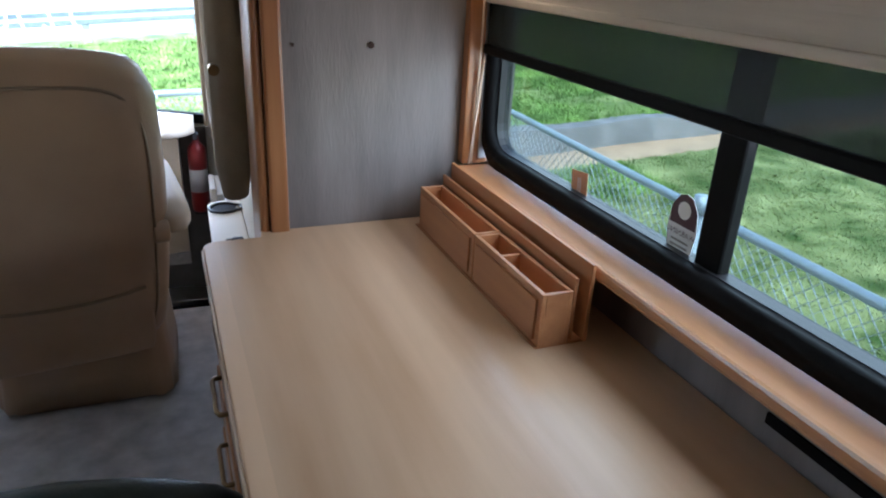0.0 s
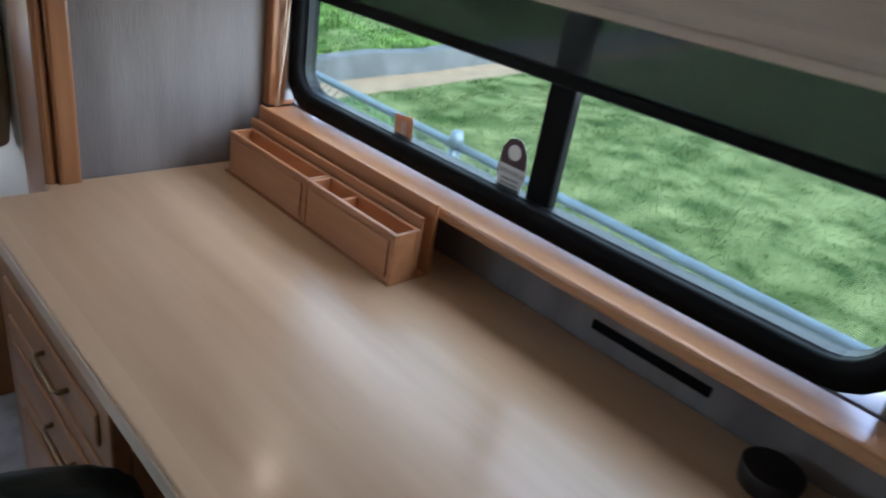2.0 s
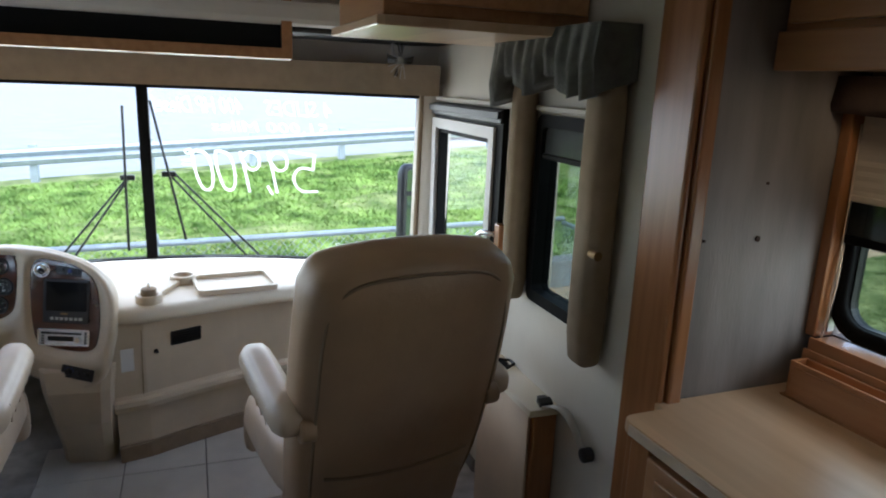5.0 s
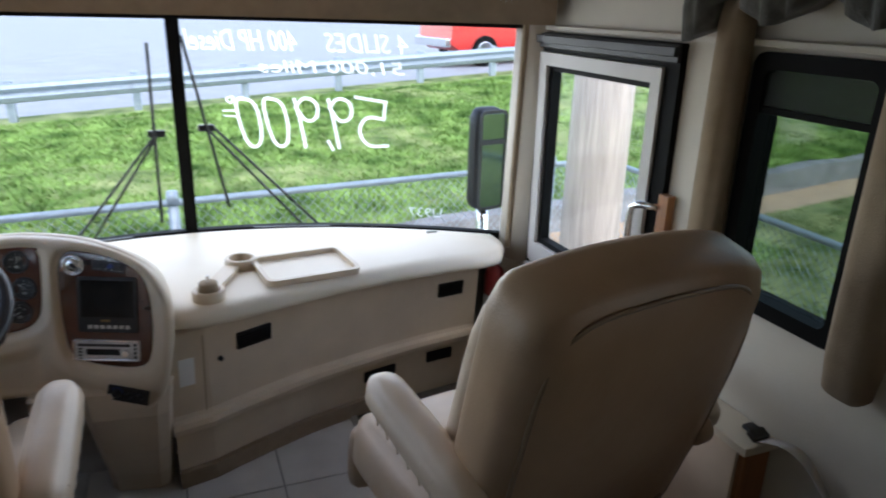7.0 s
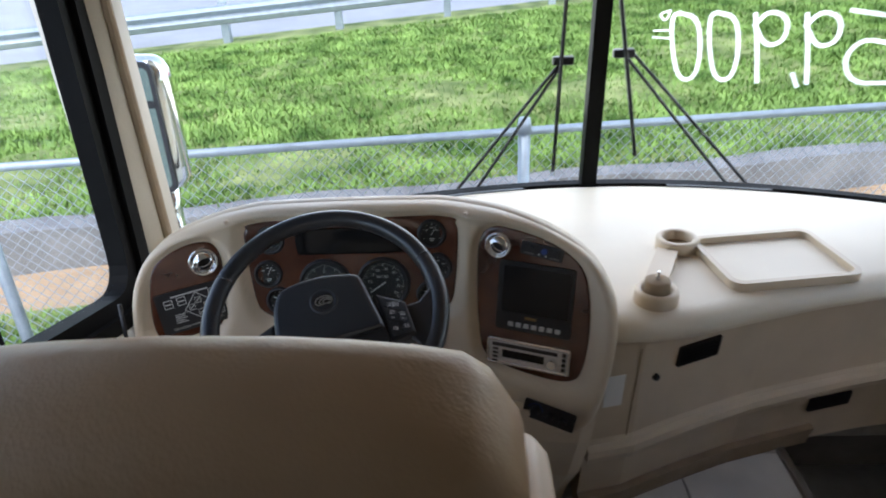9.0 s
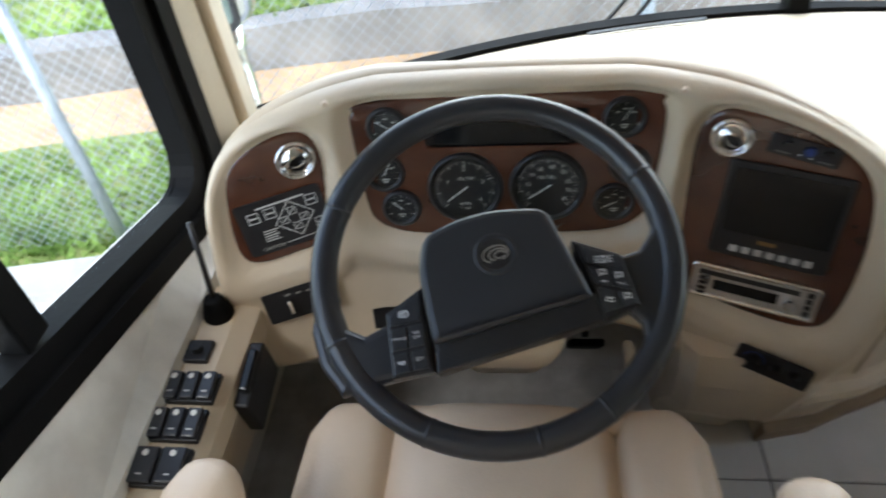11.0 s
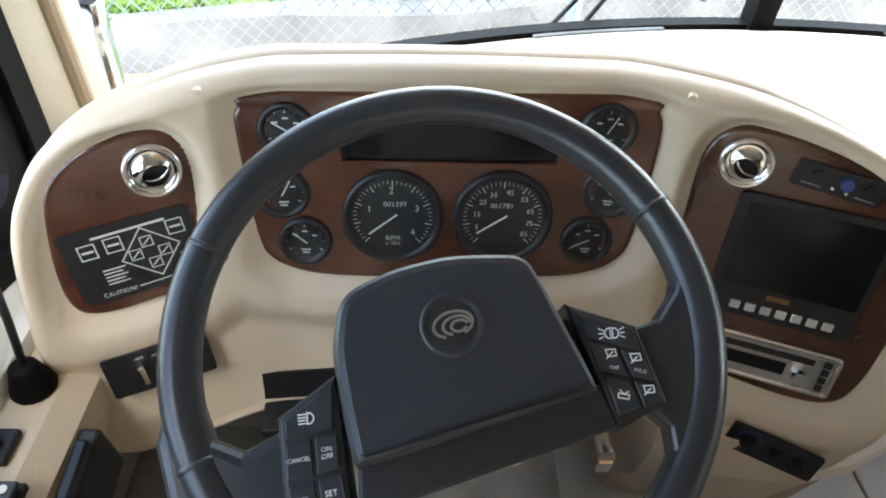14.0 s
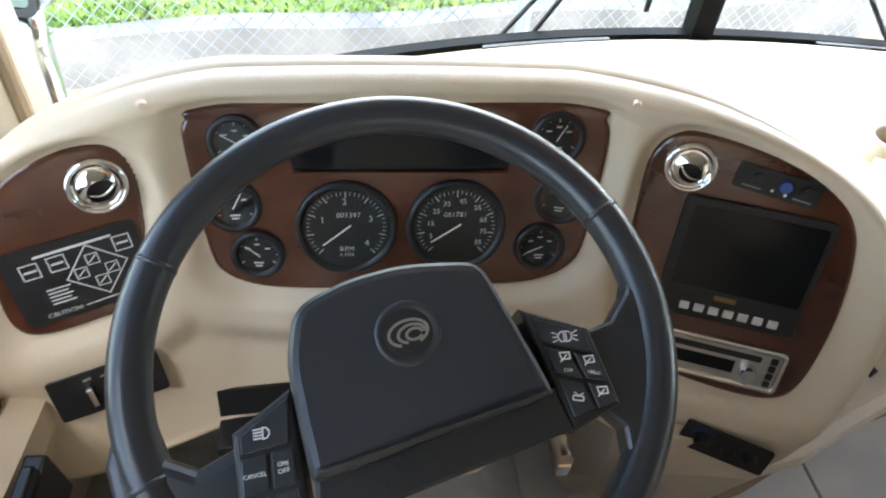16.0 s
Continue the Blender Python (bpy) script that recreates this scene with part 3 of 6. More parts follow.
# chain-link fence: front run and side run meet at the corner
def fence_run(name, a, b, zt, label, zend=None):
    f = thing(name, label, "fence")
    a, b = Vector(a), Vector(b)
    ln = (b - a).length
    d = (b - a) / ln
    zend = zt if zend is None else zend
    part("top_rail", rod((a.x, a.y, zt), (b.x, b.y, zend), 0.021, 10), M_GALV, f, "galvanised tubular top rail", True)
    n = int(ln / 2.6)
    for i in range(n + 1):
        p = a + d * (0.35 + i * 2.6)
        if (p - a).length < ln:
            zp = zt + (zend - zt) * (p - a).length / ln
            bm = rod((p.x, p.y, -1.0), (p.x, p.y, zp + 0.03), 0.03, 12)
            part("post", add(bm, moved(cyl(0.04, 0.07, 12, 0.028), Matrix.Translation((p.x, p.y, zp + 0.03)))), M_GALV, f, smooth=True)
    h = min(zt, zend) + 0.95
    st = 0.062
    verts, faces = [], []
    cnt = int(ln / st)
    for i in range(-int(h / st), cnt):
        for sgn in (1, -1):
            u0, u1 = i * st, i * st + h
            w0, w1 = (-0.95, h - 0.95) if sgn > 0 else (h - 0.95, -0.95)
            if u0 < 0:
                w0 += (w1 - w0) * (-u0) / h
                u0 = 0
            if u1 > ln:
                w1 = w0 + (w1 - w0) * (ln - u0) / (u1 - u0)
                u1 = ln
            p0, p1 = a + d * u0, a + d * u1
            n0 = len(verts)
            r = 0.0022
            nx, ny = -d.y * r, d.x * r
            for p, w in ((p0, w0), (p1, w1)):
                verts += [(p.x + nx, p.y + ny, w), (p.x - nx, p.y - ny, w + r), (p.x - nx, p.y - ny, w - r)]
            for k in range(3):
                q = (k + 1) % 3
                faces.append((n0 + k, n0 + q, n0 + 3 + q, n0 + 3 + k))
    me = bpy.data.meshes.new("chain_mesh")
    me.from_pydata(verts, [], faces)
    me.materials.append(M_GALV)
    o = new("chain_mesh", me)
    o.parent = f
    tagged(o, "woven chain-link wire", kind="stuff")
    return f


fence_run("chain_link_fence", (-8.15, 4.06, 0), (3.12, 5.53, 0), 0.39, "galvanised chain-link fence with a tubular top rail before the bank")
fence_run("chain_link_fence", (3.12, 5.53, 0), (2.94, -6.0, 0), 0.352, "galvanised chain-link fence running beside the coach", 0.345)
# timber utility pole at the corner
rings = []
for i in range(15):
    z = -1.0 + 0.65 * i
    r = 0.185 - 0.004 * i
    rings.append([(2.31 + r * math.cos(k * math.tau / 20) * (1 + 0.03 * math.sin(k * 3 + i)), 4.6 + r * math.sin(k * math.tau / 20), z) for k in range(20)])
tagged(solid("utility_pole", loft(rings), M_POLE, None, True), "thick weathered grey timber utility pole by the fence", "pole")


# ---- desk in the slide-out (built in the slide-out's own axes) ----
def slide_thing(name, label, category, group="", m=SM):
    ob = new(name)
    ob.empty_display_size = 0.05
    ob.matrix_basis = m
    return tagged(ob, label, category, group)


desk = slide_thing("desk", "long maple laminate desk with drawers fixed along the window wall", "desk")
out = []
for cx, cy, a0 in ((1.085, 1.660, 90), (1.085, 0.36, 180)):
    for i in range(6):
        a = radians(a0 + 18 * i)
        out.append((cx + 0.03 * math.cos(a), cy + 0.03 * math.sin(a)))
out = [(1.666, 1.721)] + [(1.172, 1.721)] + [(1.168, 1.690)] + out + [(1.666, 0.33)]
part("desk_top", moved(prism(out, 0.028, 0.003), Matrix.Translation((0, 0, 0.737))), M_DESK, desk, "pale maple laminate top with plank figure")
part("edge_band", box(1.0515, 0.40, 0.739, 1.0548, 1.655, 0.763, 0.001), M_LEATHERW, desk, "pale edge banding along the desk top")
part("end_panel", box(1.078, 1.665, 0.012, 1.660, 1.690, 0.736, 0.003), M_WOOD, desk)
part("corner_stile", box(1.068, 1.604, 0.012, 1.096, 1.664, 0.736, 0.004), M_WOOD, desk)
part("cabinet_body", box(1.088, 1.126, 0.012, 1.660, 1.664, 0.735, 0.002), M_WOODY, desk)
part("knee_panel", box(1.60, 0.46, 0.012, 1.615, 1.125, 0.735), M_WOODY, desk)
part("far_support", box(1.088, 0.34, 0.012, 1.660, 0.38, 0.735), M_WOODY, desk)


def drawer(z0, z1, y0=1.130, y1=1.600, yc=1.315):
    d = part("drawer", box(1.062, y0, z0, 1.087, y1, z1, 0.004), M_WOODY, desk, "maple drawer front with a raised panel")
    part("panel", box(1.056, y0 + 0.035, z0 + 0.03, 1.0625, y1 - 0.035, z1 - 0.03, 0.004), M_WOODY, d)
    zc = (z0 + z1) / 2
    pts = [(1.058, yc - 0.050, zc), (1.044, yc - 0.050, zc), (1.040, yc - 0.042, zc), (1.040, yc + 0.042, zc), (1.044, yc + 0.050, zc), (1.058, yc + 0.050, zc)]
    part("handle", tube(pts, 0.0042, 8), M_BRASS, d, "worn brass bar pull", True)
    return d


M_BRASS = mat("worn brass", (0.26, 0.17, 0.08), 0.40, 1.0, var=0.15)
drawer(0.60, 0.715)
drawer(0.455, 0.59)
drawer(0.24, 0.445)
drawer(0.03, 0.23)

# window sill shelf
sill = slide_thing("window_sill", "maple window sill ledge above the desk", "window sill")
part("ledge", box(1.592, 0.353, 0.865, 1.667, 1.693, 0.888, 0.006), M_WOODY, sill)
tagged(solid("wall_slot", moved(box(1.664, 0.665, 0.793, 1.6685, 0.858, 0.808), SM), M_RUBBER), "black narrow wire slot in the wall under the sill", "cable slot")

# desk organiser: two open boxes and two thin backboards
org = slide_thing("desk_organizer", "maple desk organizer with open trays and thin backboards", "organizer")


def tray(y0, y1, splits):
    x0, x1, z0, z1, t = 1.500, 1.552, 0.766, 0.856, 0.007
    bm = box(x0, y0, z0, x0 + t, y1, z1, 0.001)
    box(x1 - t, y0, z0, x1, y1, z1, 0.001, bm=bm)
    box(x0 + t, y0, z0, x1 - t, y0 + t, z1 - 0.0005, 0.001, bm=bm)
    box(x0 + t, y1 - t, z0, x1 - t, y1, z1 - 0.0005, 0.001, bm=bm)
    box(x0 + t, y0 + t, z0, x1 - t, y1 - t, z0 + 0.012, bm=bm)
    for y in splits:
        box(x0 + t, y - t / 2, z0 + 0.012, x1 - t, y + t / 2, z1 - 0.006, bm=bm)
    p = part("tray", bm, M_ORG, org)
    part("front_panel", box(x0 - 0.004, y0 + 0.012, z0 + 0.010, x0 - 0.0002, y1 - 0.012, z1 - 0.012, 0.0015), M_ORG, p)


tray(1.135, 1.379, [1.295])
tray(1.383, 1.660, [])
part("backboard", box(1.558, 1.142, 0.766, 1.564, 1.680, 0.872, 0.001), M_ORG, org)
part("backboard", box(1.578, 1.132, 0.766, 1.5845, 1.684, 0.896, 0.001), M_ORG, org)
part("base", box(1.496, 1.135, 0.7655, 1.586, 1.672, 0.7685), M_ORG, org)

# desk window
win = tagged(new("window_desk"), "black framed sliding window with rounded corners above the desk", "window", kind="structure")
win.matrix_basis = SMW
WY, WZ = 1.088, 1.2395
WM = basis((1.692, WY, WZ), (0, 1, 0), (0, 0, 1))
part("window_frame", moved(ring_frame(1.225, 0.687, 0.085, 0.034, 0.022, 0.058), WM @ Matrix.Translation((0, 0, -0.022))), M_RUBBER, win, "black inner window frame", True)
part("window_frame", moved(ring_frame(1.205, 0.672, 0.07, 0.028, 0.026, 0.05), WM), M_BLACK, win, "black outer window frame")
part("mullion", box(1.697, 0.992, 0.905, 1.718, 1.040, 1.56, 0.004), M_RUBBER, win, "black sliding mullion")
part("bottom_track", box(1.698, 0.51, 0.914, 1.722, 1.665, 0.924, 0.003), M_ALU, win, "pale lower track")
for a, b, x in ((0.505, 1.010, 1.714), (1.022, 1.672, 1.706)):
    p = part("pane", box(x, a, 0.916, x + 0.004, b, 1.565), M_TINT, win)
    p.visible_shadow = False
new("window_sky_light", sky_panel).matrix_world = SMW @ look((1.735, 1.09, 1.03), (0.97, 1.09, 0.81))
# stickers on the pane
st = slide_thing("warning_sticker", "white and maroon warning sticker on the window pane", "sticker", m=SMW)
M_MAROON = mat("maroon print", (0.06, 0.02, 0.03), 0.5)
sm = basis((1.7052, 1.082, 0.962), (0, -1, 0), (0, 0, 1))
out = [(-0.022, -0.05), (0.022, -0.05)] + [(0.03, 0.0), (0.026, 0.03), (0.014, 0.048), (0, 0.052), (-0.014, 0.048), (-0.026, 0.03), (-0.03, 0.0)]
part("backing", moved(prism(out, 0.0006), sm), M_WHITE, st)
out = [(0.027, 0.005), (0.026, 0.03), (0.014, 0.048), (0, 0.052), (-0.014, 0.048), (-0.026, 0.03), (-0.027, 0.005)]
part("dark_field", moved(prism(out, 0.0004), sm @ Matrix.Translation((0, 0, 0.0007))), M_MAROON, st)
part("emblem", moved(cyl(0.013, 0.0004, 20), sm @ Matrix.Translation((0, 0.028, 0.0014))), M_WHITE, st)
part("lettering", moved(text_mesh("WARNING", 0.0125), sm @ Matrix.Translation((0, -0.006, 0.0008)) @ Matrix.Diagonal((-1, 1, 1, 1))), M_MAROON, st)
for i, zz in enumerate((-0.018, -0.026, -0.034)):
    part("print_line", moved(box(-0.018, -0.0015, 0.0007, 0.018, 0.0015, 0.001), sm @ Matrix.Translation((0, zz, 0))), M_GROUT, st)
tag = slide_thing("orange_tag", "small orange paper tag stuck to the window", "tag", m=SMW)
M_ORANGE = mat("faded orange paper", (0.72, 0.33, 0.16), 0.7, var=0.08)
part("paper", moved(box(-0.025, -0.023, 0, 0.025, 0.023, 0.0006), basis((1.7052, 1.350, 0.945), (0, -1, 0.1), (0, 0, 1))), M_ORANGE, tag)
for dx in (-0.003, 0.004):
    part("stroke", moved(box(dx - 0.0008, -0.018, 0.0007, dx + 0.0008, 0.012, 0.001), basis((1.7052, 1.350, 0.945), (0, -1, 0.1), (0, 0, 1))), M_WHITE, tag)

# day and night shade
shade = slide_thing("roller_blind", "beige pleated night shade over a dark green sun screen", "blind", m=SMW)
rings = []
for i in range(25):
    z = 1.238 + 0.0115 * i
    x = 1.660 + (0.0015 if i % 2 else 0.0)
    rings.append([(x, 0.48, z), (x, 1.690, z), (x + 0.003, 1.690, z), (x + 0.003, 0.48, z)])
part("night_shade", loft(rings), M_SHADE, shade, "beige pleated fabric")
part("night_shade_rail", box(1.654, 0.48, 1.224, 1.669, 1.690, 1.239, 0.003), M_SHADE, shade, "beige lower rail")
part("sun_screen", box(1.6665, 0.49, 1.143, 1.6685, 1.686, 1.253), M_SCREEN, shade, "dark green see-through screen")
part("screen_rail", box(1.659, 0.483, 1.124, 1.674, 1.690, 1.144, 0.004), M_RUBBER, shade, "black lower rail")
part("cord", tube([(1.655, 1.690, 1.40), (1.652, 1.682, 1.15), (1.648, 1.688, 0.89)], 0.0022, 6), M_LEATHERW, shade, "pale pull cord", True)
part("cord", tube([(1.662, 1.685, 1.12), (1.650, 1.676, 1.02), (1.640, 1.684, 0.89)], 0.0022, 6), M_LEATHERW, shade, "pale pull cord", True)
part("side_channel", box(1.664, 1.690, 0.90, 1.686, 1.6935, 1.40, 0.001), M_ALU, shade, "dull side channel")

# padded brown valance over the window
rings = []
for i in range(40):
    y = 0.45 + (1.721 - 0.45) * i / 39
    zb = 1.395 - 0.02 * math.cos(i / 39 * math.tau * 1.5)
    px = 0.008 * math.sin(i * 1.1)
    rings.append([(1.575 + px, y, zb + 0.01), (1.570 + px, y, 1.44), (1.580 + px, y, 1.503), (1.666, y, 1.503), (1.666, y, zb)])
v = slide_thing("window_valance", "dark brown gathered fabric valance above the desk window", "valance")
part("valance_fabric", loft(rings), M_BROWNFAB, v, smooth=True)

# overhead cabinets with a lit puck lamp below
oc = slide_thing("overhead_cabinet", "honey maple overhead cabinet above the desk", "cabinet")
part("cabinet_body", box(1.397, -0.02, 1.530, 1.666, 1.722, ST - 0.002, 0.003), M_WOODY, oc)
part("light_rail", box(1.376, -0.02, 1.505, 1.402, 1.722, 1.585, 0.004), M_WOODY, oc)
part("bottom_panel", box(1.403, -0.02, 1.515, 1.666, 1.720, 1.5295), M_WOODY, oc)
for k in range(3):
    y0 = 0.02 + k * 0.565
    d = part("cabinet_door", box(1.376, y0, 1.60, 1.396, y0 + 0.55, ST - 0.02, 0.004), M_WOODY, oc)
    part("panel", box(1.371, y0 + 0.05, 1.65, 1.377, y0 + 0.50, ST - 0.07, 0.004), M_WOODY, d)
lamp = slide_thing("puck_lamp", "small lit recessed puck lamp under the cabinet", "lamp")
part("bezel", moved(cyl(0.034, 0.022, 24, 0.030, 0.002), Matrix.Translation((1.525, 1.50, 1.503))), M_CHROME, lamp, "chrome bezel", True)
M_BULB = glow("lamp lens", (1.0, 0.80, 0.52), 7.0)
part("lens", moved(cyl(0.024, 0.004, 24), Matrix.Translation((1.525, 1.50, 1.4905))), M_BULB, lamp, "glowing frosted lens")
pl = bpy.data.lights.new("puck", "SPOT")
pl.energy, pl.color, pl.spot_size, pl.spot_blend, pl.shadow_soft_size = 0.08, (1.0, 0.74, 0.45), radians(90), 1.0, 0.03
new("puck_light", pl).matrix_world = SM @ look((1.525, 1.50, 1.485), (1.49, 1.50, 0))

# office chair tucked under the desk
M_CHAIR = leather("dark green black leather", (0.012, 0.022, 0.018), 0.35)
ch = thing("office_chair", "black leather office chair standing beside the desk", "chair", (0.83, 0.945, 0), 174)
part("seat", moved(soft_box(0.40, 0.42, 0.09, 0.04, 0.02), Matrix.Translation((0, 0, 0.46))), M_CHAIR, ch, smooth=True)
def _bend(c):
    return Vector((c.x * (1 - 0.25 * max(0, c.z - 0.1)), c.y + 0.9 * c.x * c.x, c.z))
part("backrest", moved(soft_box(0.46, 0.08, 0.24, 0.034, 0.012, shape=_bend), pose(0, -0.17, 0.560, -4)), M_CHAIR, ch, smooth=True)
part("column", rod((0, 0, 0.10), (0, 0, 0.43), 0.025), M_CHROME, ch)
for k in range(5):
    a = k * math.tau / 5
    leg = part("leg", rod((0, 0, 0.10), (0.27 * math.cos(a), 0.27 * math.sin(a), 0.07), 0.018, 10, 0.012), M_BLACK, ch)
    part("castor", moved(cyl(0.028, 0.03, 16), pose(0.27 * math.cos(a), 0.27 * math.sin(a), 0.03, 90, 0, math.degrees(a))), M_BLACK, leg)
part("back_support", rod((0, -0.10, 0.42), (0, -0.17, 0.54), 0.014), M_BLACK, ch)
tagged(solid("black_cup", moved(cyl(0.034, 0.03, 24, 0.038, 0.003), SM @ Matrix.Translation((1.605, 0.550, 0.7805))), M_BLACK, None, True), "short black plastic cup standing on the desk", "cup")


# ---- dashboard ----
def face_y(x, z):
    d = abs(x + 0.62)
    return 3.135 - 0.42 * max(0.0, d - 0.18) ** 1.15 + 0.22 * (z - 0.65)


def on_face(x, z, off=0.0):
    """A frame on the instrument face: x to the right, y up, z towards the driver."""
    e = 0.004
    fx = (face_y(x + e, z) - face_y(x - e, z)) / (2 * e)
    m = basis((x, face_y(x, z), z), (1, fx, 0), (0, 0.22, 1))
    return m @ Matrix.Translation((0, 0, off))


def smooth_loop(pts, steps=5):
    """A closed smooth curve through the points (Catmull-Rom)."""
    out, n = [], len(pts)
    for i in range(n):
        p0, p1, p2, p3 = (Vector(pts[(i + k - 1) % n]) for k in range(4))
        for s in range(steps):
            t = s / steps
            out.append(0.5 * ((2 * p1) + (p2 - p0) * t + (2 * p0 - 5 * p1 + 4 * p2 - p3) * t * t + (3 * p1 - p0 - 3 * p2 + p3) * t ** 3))
    return out


def face_patch(outline, height, inset=0.006, back=0.01):
    """A raised panel that follows the curved face."""
    pts = smooth_loop(outline)
    c = sum(pts, Vector((0, 0))) / len(pts)
    rings = []
    for scale_in, off in ((0.0, -back), (0.0, height - 0.003), (inset * 0.4, height - 0.0005), (inset, height)):
        rings.append([(p, scale_in, off) for p in pts])
    out = []
    for ring in rings:
        row = []
        for p, s, off in ring:
            q = p + (c - p).normalized() * s
            row.append((q.x, face_y(q.x, q.y) - off, q.y))
        out.append(row)
    for k in (0.82, 0.6, 0.35, 0.12):
        row = []
        for p in pts:
            q = p + (c - p).normalized() * inset
            q = c + (q - c) * k
            row.append((q.x, face_y(q.x, q.y) - height, q.y))
        out.append(row)
    return loft(out)


pod = thing("driver_dashboard", "cream moulded driver's dashboard pod with burl wood panels", "dashboard", (0, 0, 0))
POD = [(-0.99, 0.385), (-1.045, 0.42), (-1.064, 0.5), (-1.062, 0.6), (-1.055, 0.7), (-1.03, 0.7608), (-0.985, 0.7982), (-0.92, 0.821), (-0.85, 0.833), (-0.74, 0.837), (-0.62, 0.838), (-0.5, 0.838), (-0.38, 0.837), (-0.29, 0.828), (-0.2, 0.8007), (-0.13, 0.7608), (-0.092, 0.7), (-0.085, 0.62), (-0.1, 0.52), (-0.13, 0.42), (-0.2, 0.375), (-0.3, 0.385), (-0.4, 0.42), (-0.62, 0.425), (-0.84, 0.4)]
CL = [(-0.842, 0.776), (-0.838, 0.803), (-0.818, 0.814), (-0.62, 0.819), (-0.415, 0.819), (-0.396, 0.806), (-0.391, 0.775), (-0.400, 0.67), (-0.415, 0.628), (-0.455, 0.604), (-0.55, 0.597), (-0.69, 0.596), (-0.78, 0.602), (-0.818, 0.622), (-0.832, 0.66)]
LP = [(-1.026, 0.73), (-1.012, 0.763), (-0.975, 0.785), (-0.93, 0.793), (-0.902, 0.782), (-0.889, 0.745), (-0.893, 0.67), (-0.903, 0.612), (-0.95, 0.600), (-1.0, 0.597), (-1.024, 0.613), (-1.031, 0.66)]
RP = [(-0.352, 0.725), (-0.346, 0.78), (-0.325, 0.806), (-0.295, 0.811), (-0.23, 0.802), (-0.18, 0.782), (-0.146, 0.75), (-0.132, 0.70), (-0.130, 0.62), (-0.142, 0.54), (-0.165, 0.508), (-0.22, 0.502), (-0.30, 0.514), (-0.342, 0.54), (-0.353, 0.62)]
PANELS = [smooth_loop([Vector(p) for p in o], 3) for o in (CL, LP, RP)]


def panel_gap(x, z):
    """Distance outside the nearest wood panel, negative inside it."""
    best = 9.0
    q = Vector((x, z))
    for loop_p in PANELS:
        inside, near = False, 9.0
        for a, b in zip(loop_p, loop_p[1:] + loop_p[:1]):
            if (a.y > z) != (b.y > z) and x < (b.x - a.x) * (z - a.y) / (b.y - a.y) + a.x:
                inside = not inside
            ab = b - a
            k = max(0.0, min(1.0, (q - a).dot(ab) / ab.length_squared))
            near = min(near, (q - a - ab * k).length)
        best = min(best, -near if inside else near)
    return best


def soft(a, b, v):
    t = max(0.0, min(1.0, (v - a) / (b - a)))
    return t * t * (3 - 2 * t)


def swell(x, z):
    """The shell stands proud round the panels and falls back away from them."""
    g = panel_gap(x, z)
    return 0.017 * soft(0.002, 0.020, g) * (1 - soft(0.040, 0.085, g))


loop = smooth_loop([Vector(p) for p in POD], 8)
cen = Vector((-0.60, 0.62))
rows = []
for grow, dy, sw_k in ((0.0, 0.34, 0), (0.004, 0.26, 0), (0.008, 0.12, 0), (0.010, 0.05, 0), (0.009, 0.022, 0.2), (0.005, 0.008, 0.55), (-0.002, 0.0, 0.85), (-0.010, -0.003, 1), (-0.018, -0.002, 1), (-0.028, 0.0, 1)):
    row = []
    for p in loop:
        q = p + (p - cen).normalized() * grow
        drop = 0.0
        if dy > 0.03 and q.y > 0.5:
            drop = (dy - 0.03) * 0.95 * min(1, (q.y - 0.5) / 0.2)
        lift = swell(q.x, q.y) * sw_k if sw_k else 0.0
        row.append((q.x, face_y(q.x, q.y) + dy - lift, max(0.36, q.y - drop)))
    rows.append(row)
for i in range(1, 46):
    k = 1 - i / 46
    row = []
    for p in loop:
        q = p + (p - cen).normalized() * -0.028
        q = cen + (q - cen) * k
        row.append((q.x, face_y(q.x, q.y) - swell(q.x, q.y), q.y))
    rows.append(row)
part("pod_shell", loft(rows), M_DASH, pod, "cream moulded shell with a rounded brow", True)
# padded cover behind the rim, with a seam between
brow = [p for p in loop if p.y > 0.66]
i0 = max(range(len(brow)), key=lambda i: (brow[i] - brow[i - 1]).length)
brow = brow[i0:] + brow[:i0]
rings = []
for p in brow:
    o = (p - cen).normalized()
    y0 = face_y(p.x, p.y)
    ring = []
    for g, dy, dz in ((-0.012, 0.030, -0.02), (0.002, 0.022, -0.006), (0.007, 0.030, -0.002), (0.009, 0.048, -0.002), (0.007, 0.080, -0.018), (0.002, 0.13, -0.06), (-0.02, 0.15, -0.09)):
        q = p + o * g
        ring.append((q.x, y0 + dy, q.y + dz * max(0, o.y)))
    rings.append(ring)
part("brow_pad", loft(rings), M_DASH, pod, "padded vinyl brow behind the rim", True)

# centre leg under the radio
rings = []
for z, y, xl, xr in ((0.44, 2.985, -0.335, -0.105), (0.36, 2.985, -0.33, -0.115), (0.22, 3.03, -0.315, -0.125), (0.08, 3.12, -0.31, -0.135), (0.0, 3.155, -0.31, -0.14)):
    rings.append([(xl, y + 0.05, z), (xl + 0.02, y + 0.02, z), (xr - 0.03, y, z), (xr, y + 0.015, z), (xr + 0.01, y + 0.06, z), (xr, 3.45, z), (xl, 3.45, z)])
part("centre_leg", loft(rings), M_DASH, pod, smooth=False)

for nm, o in (("instrument_panel", CL), ("left_panel", LP), ("radio_panel", RP)):
    part(nm, face_patch([Vector(p) for p in o], 0.0035), M_DARKWOOD, pod, "glossy dark burl wood panel", True)
for x, z in ((-0.873, 0.826), (-0.370, 0.830)):
    part("screw", moved(cyl(0.006, 0.006, 12, 0.004), on_face(x, z, 0.014)), M_LEATHERW, pod)


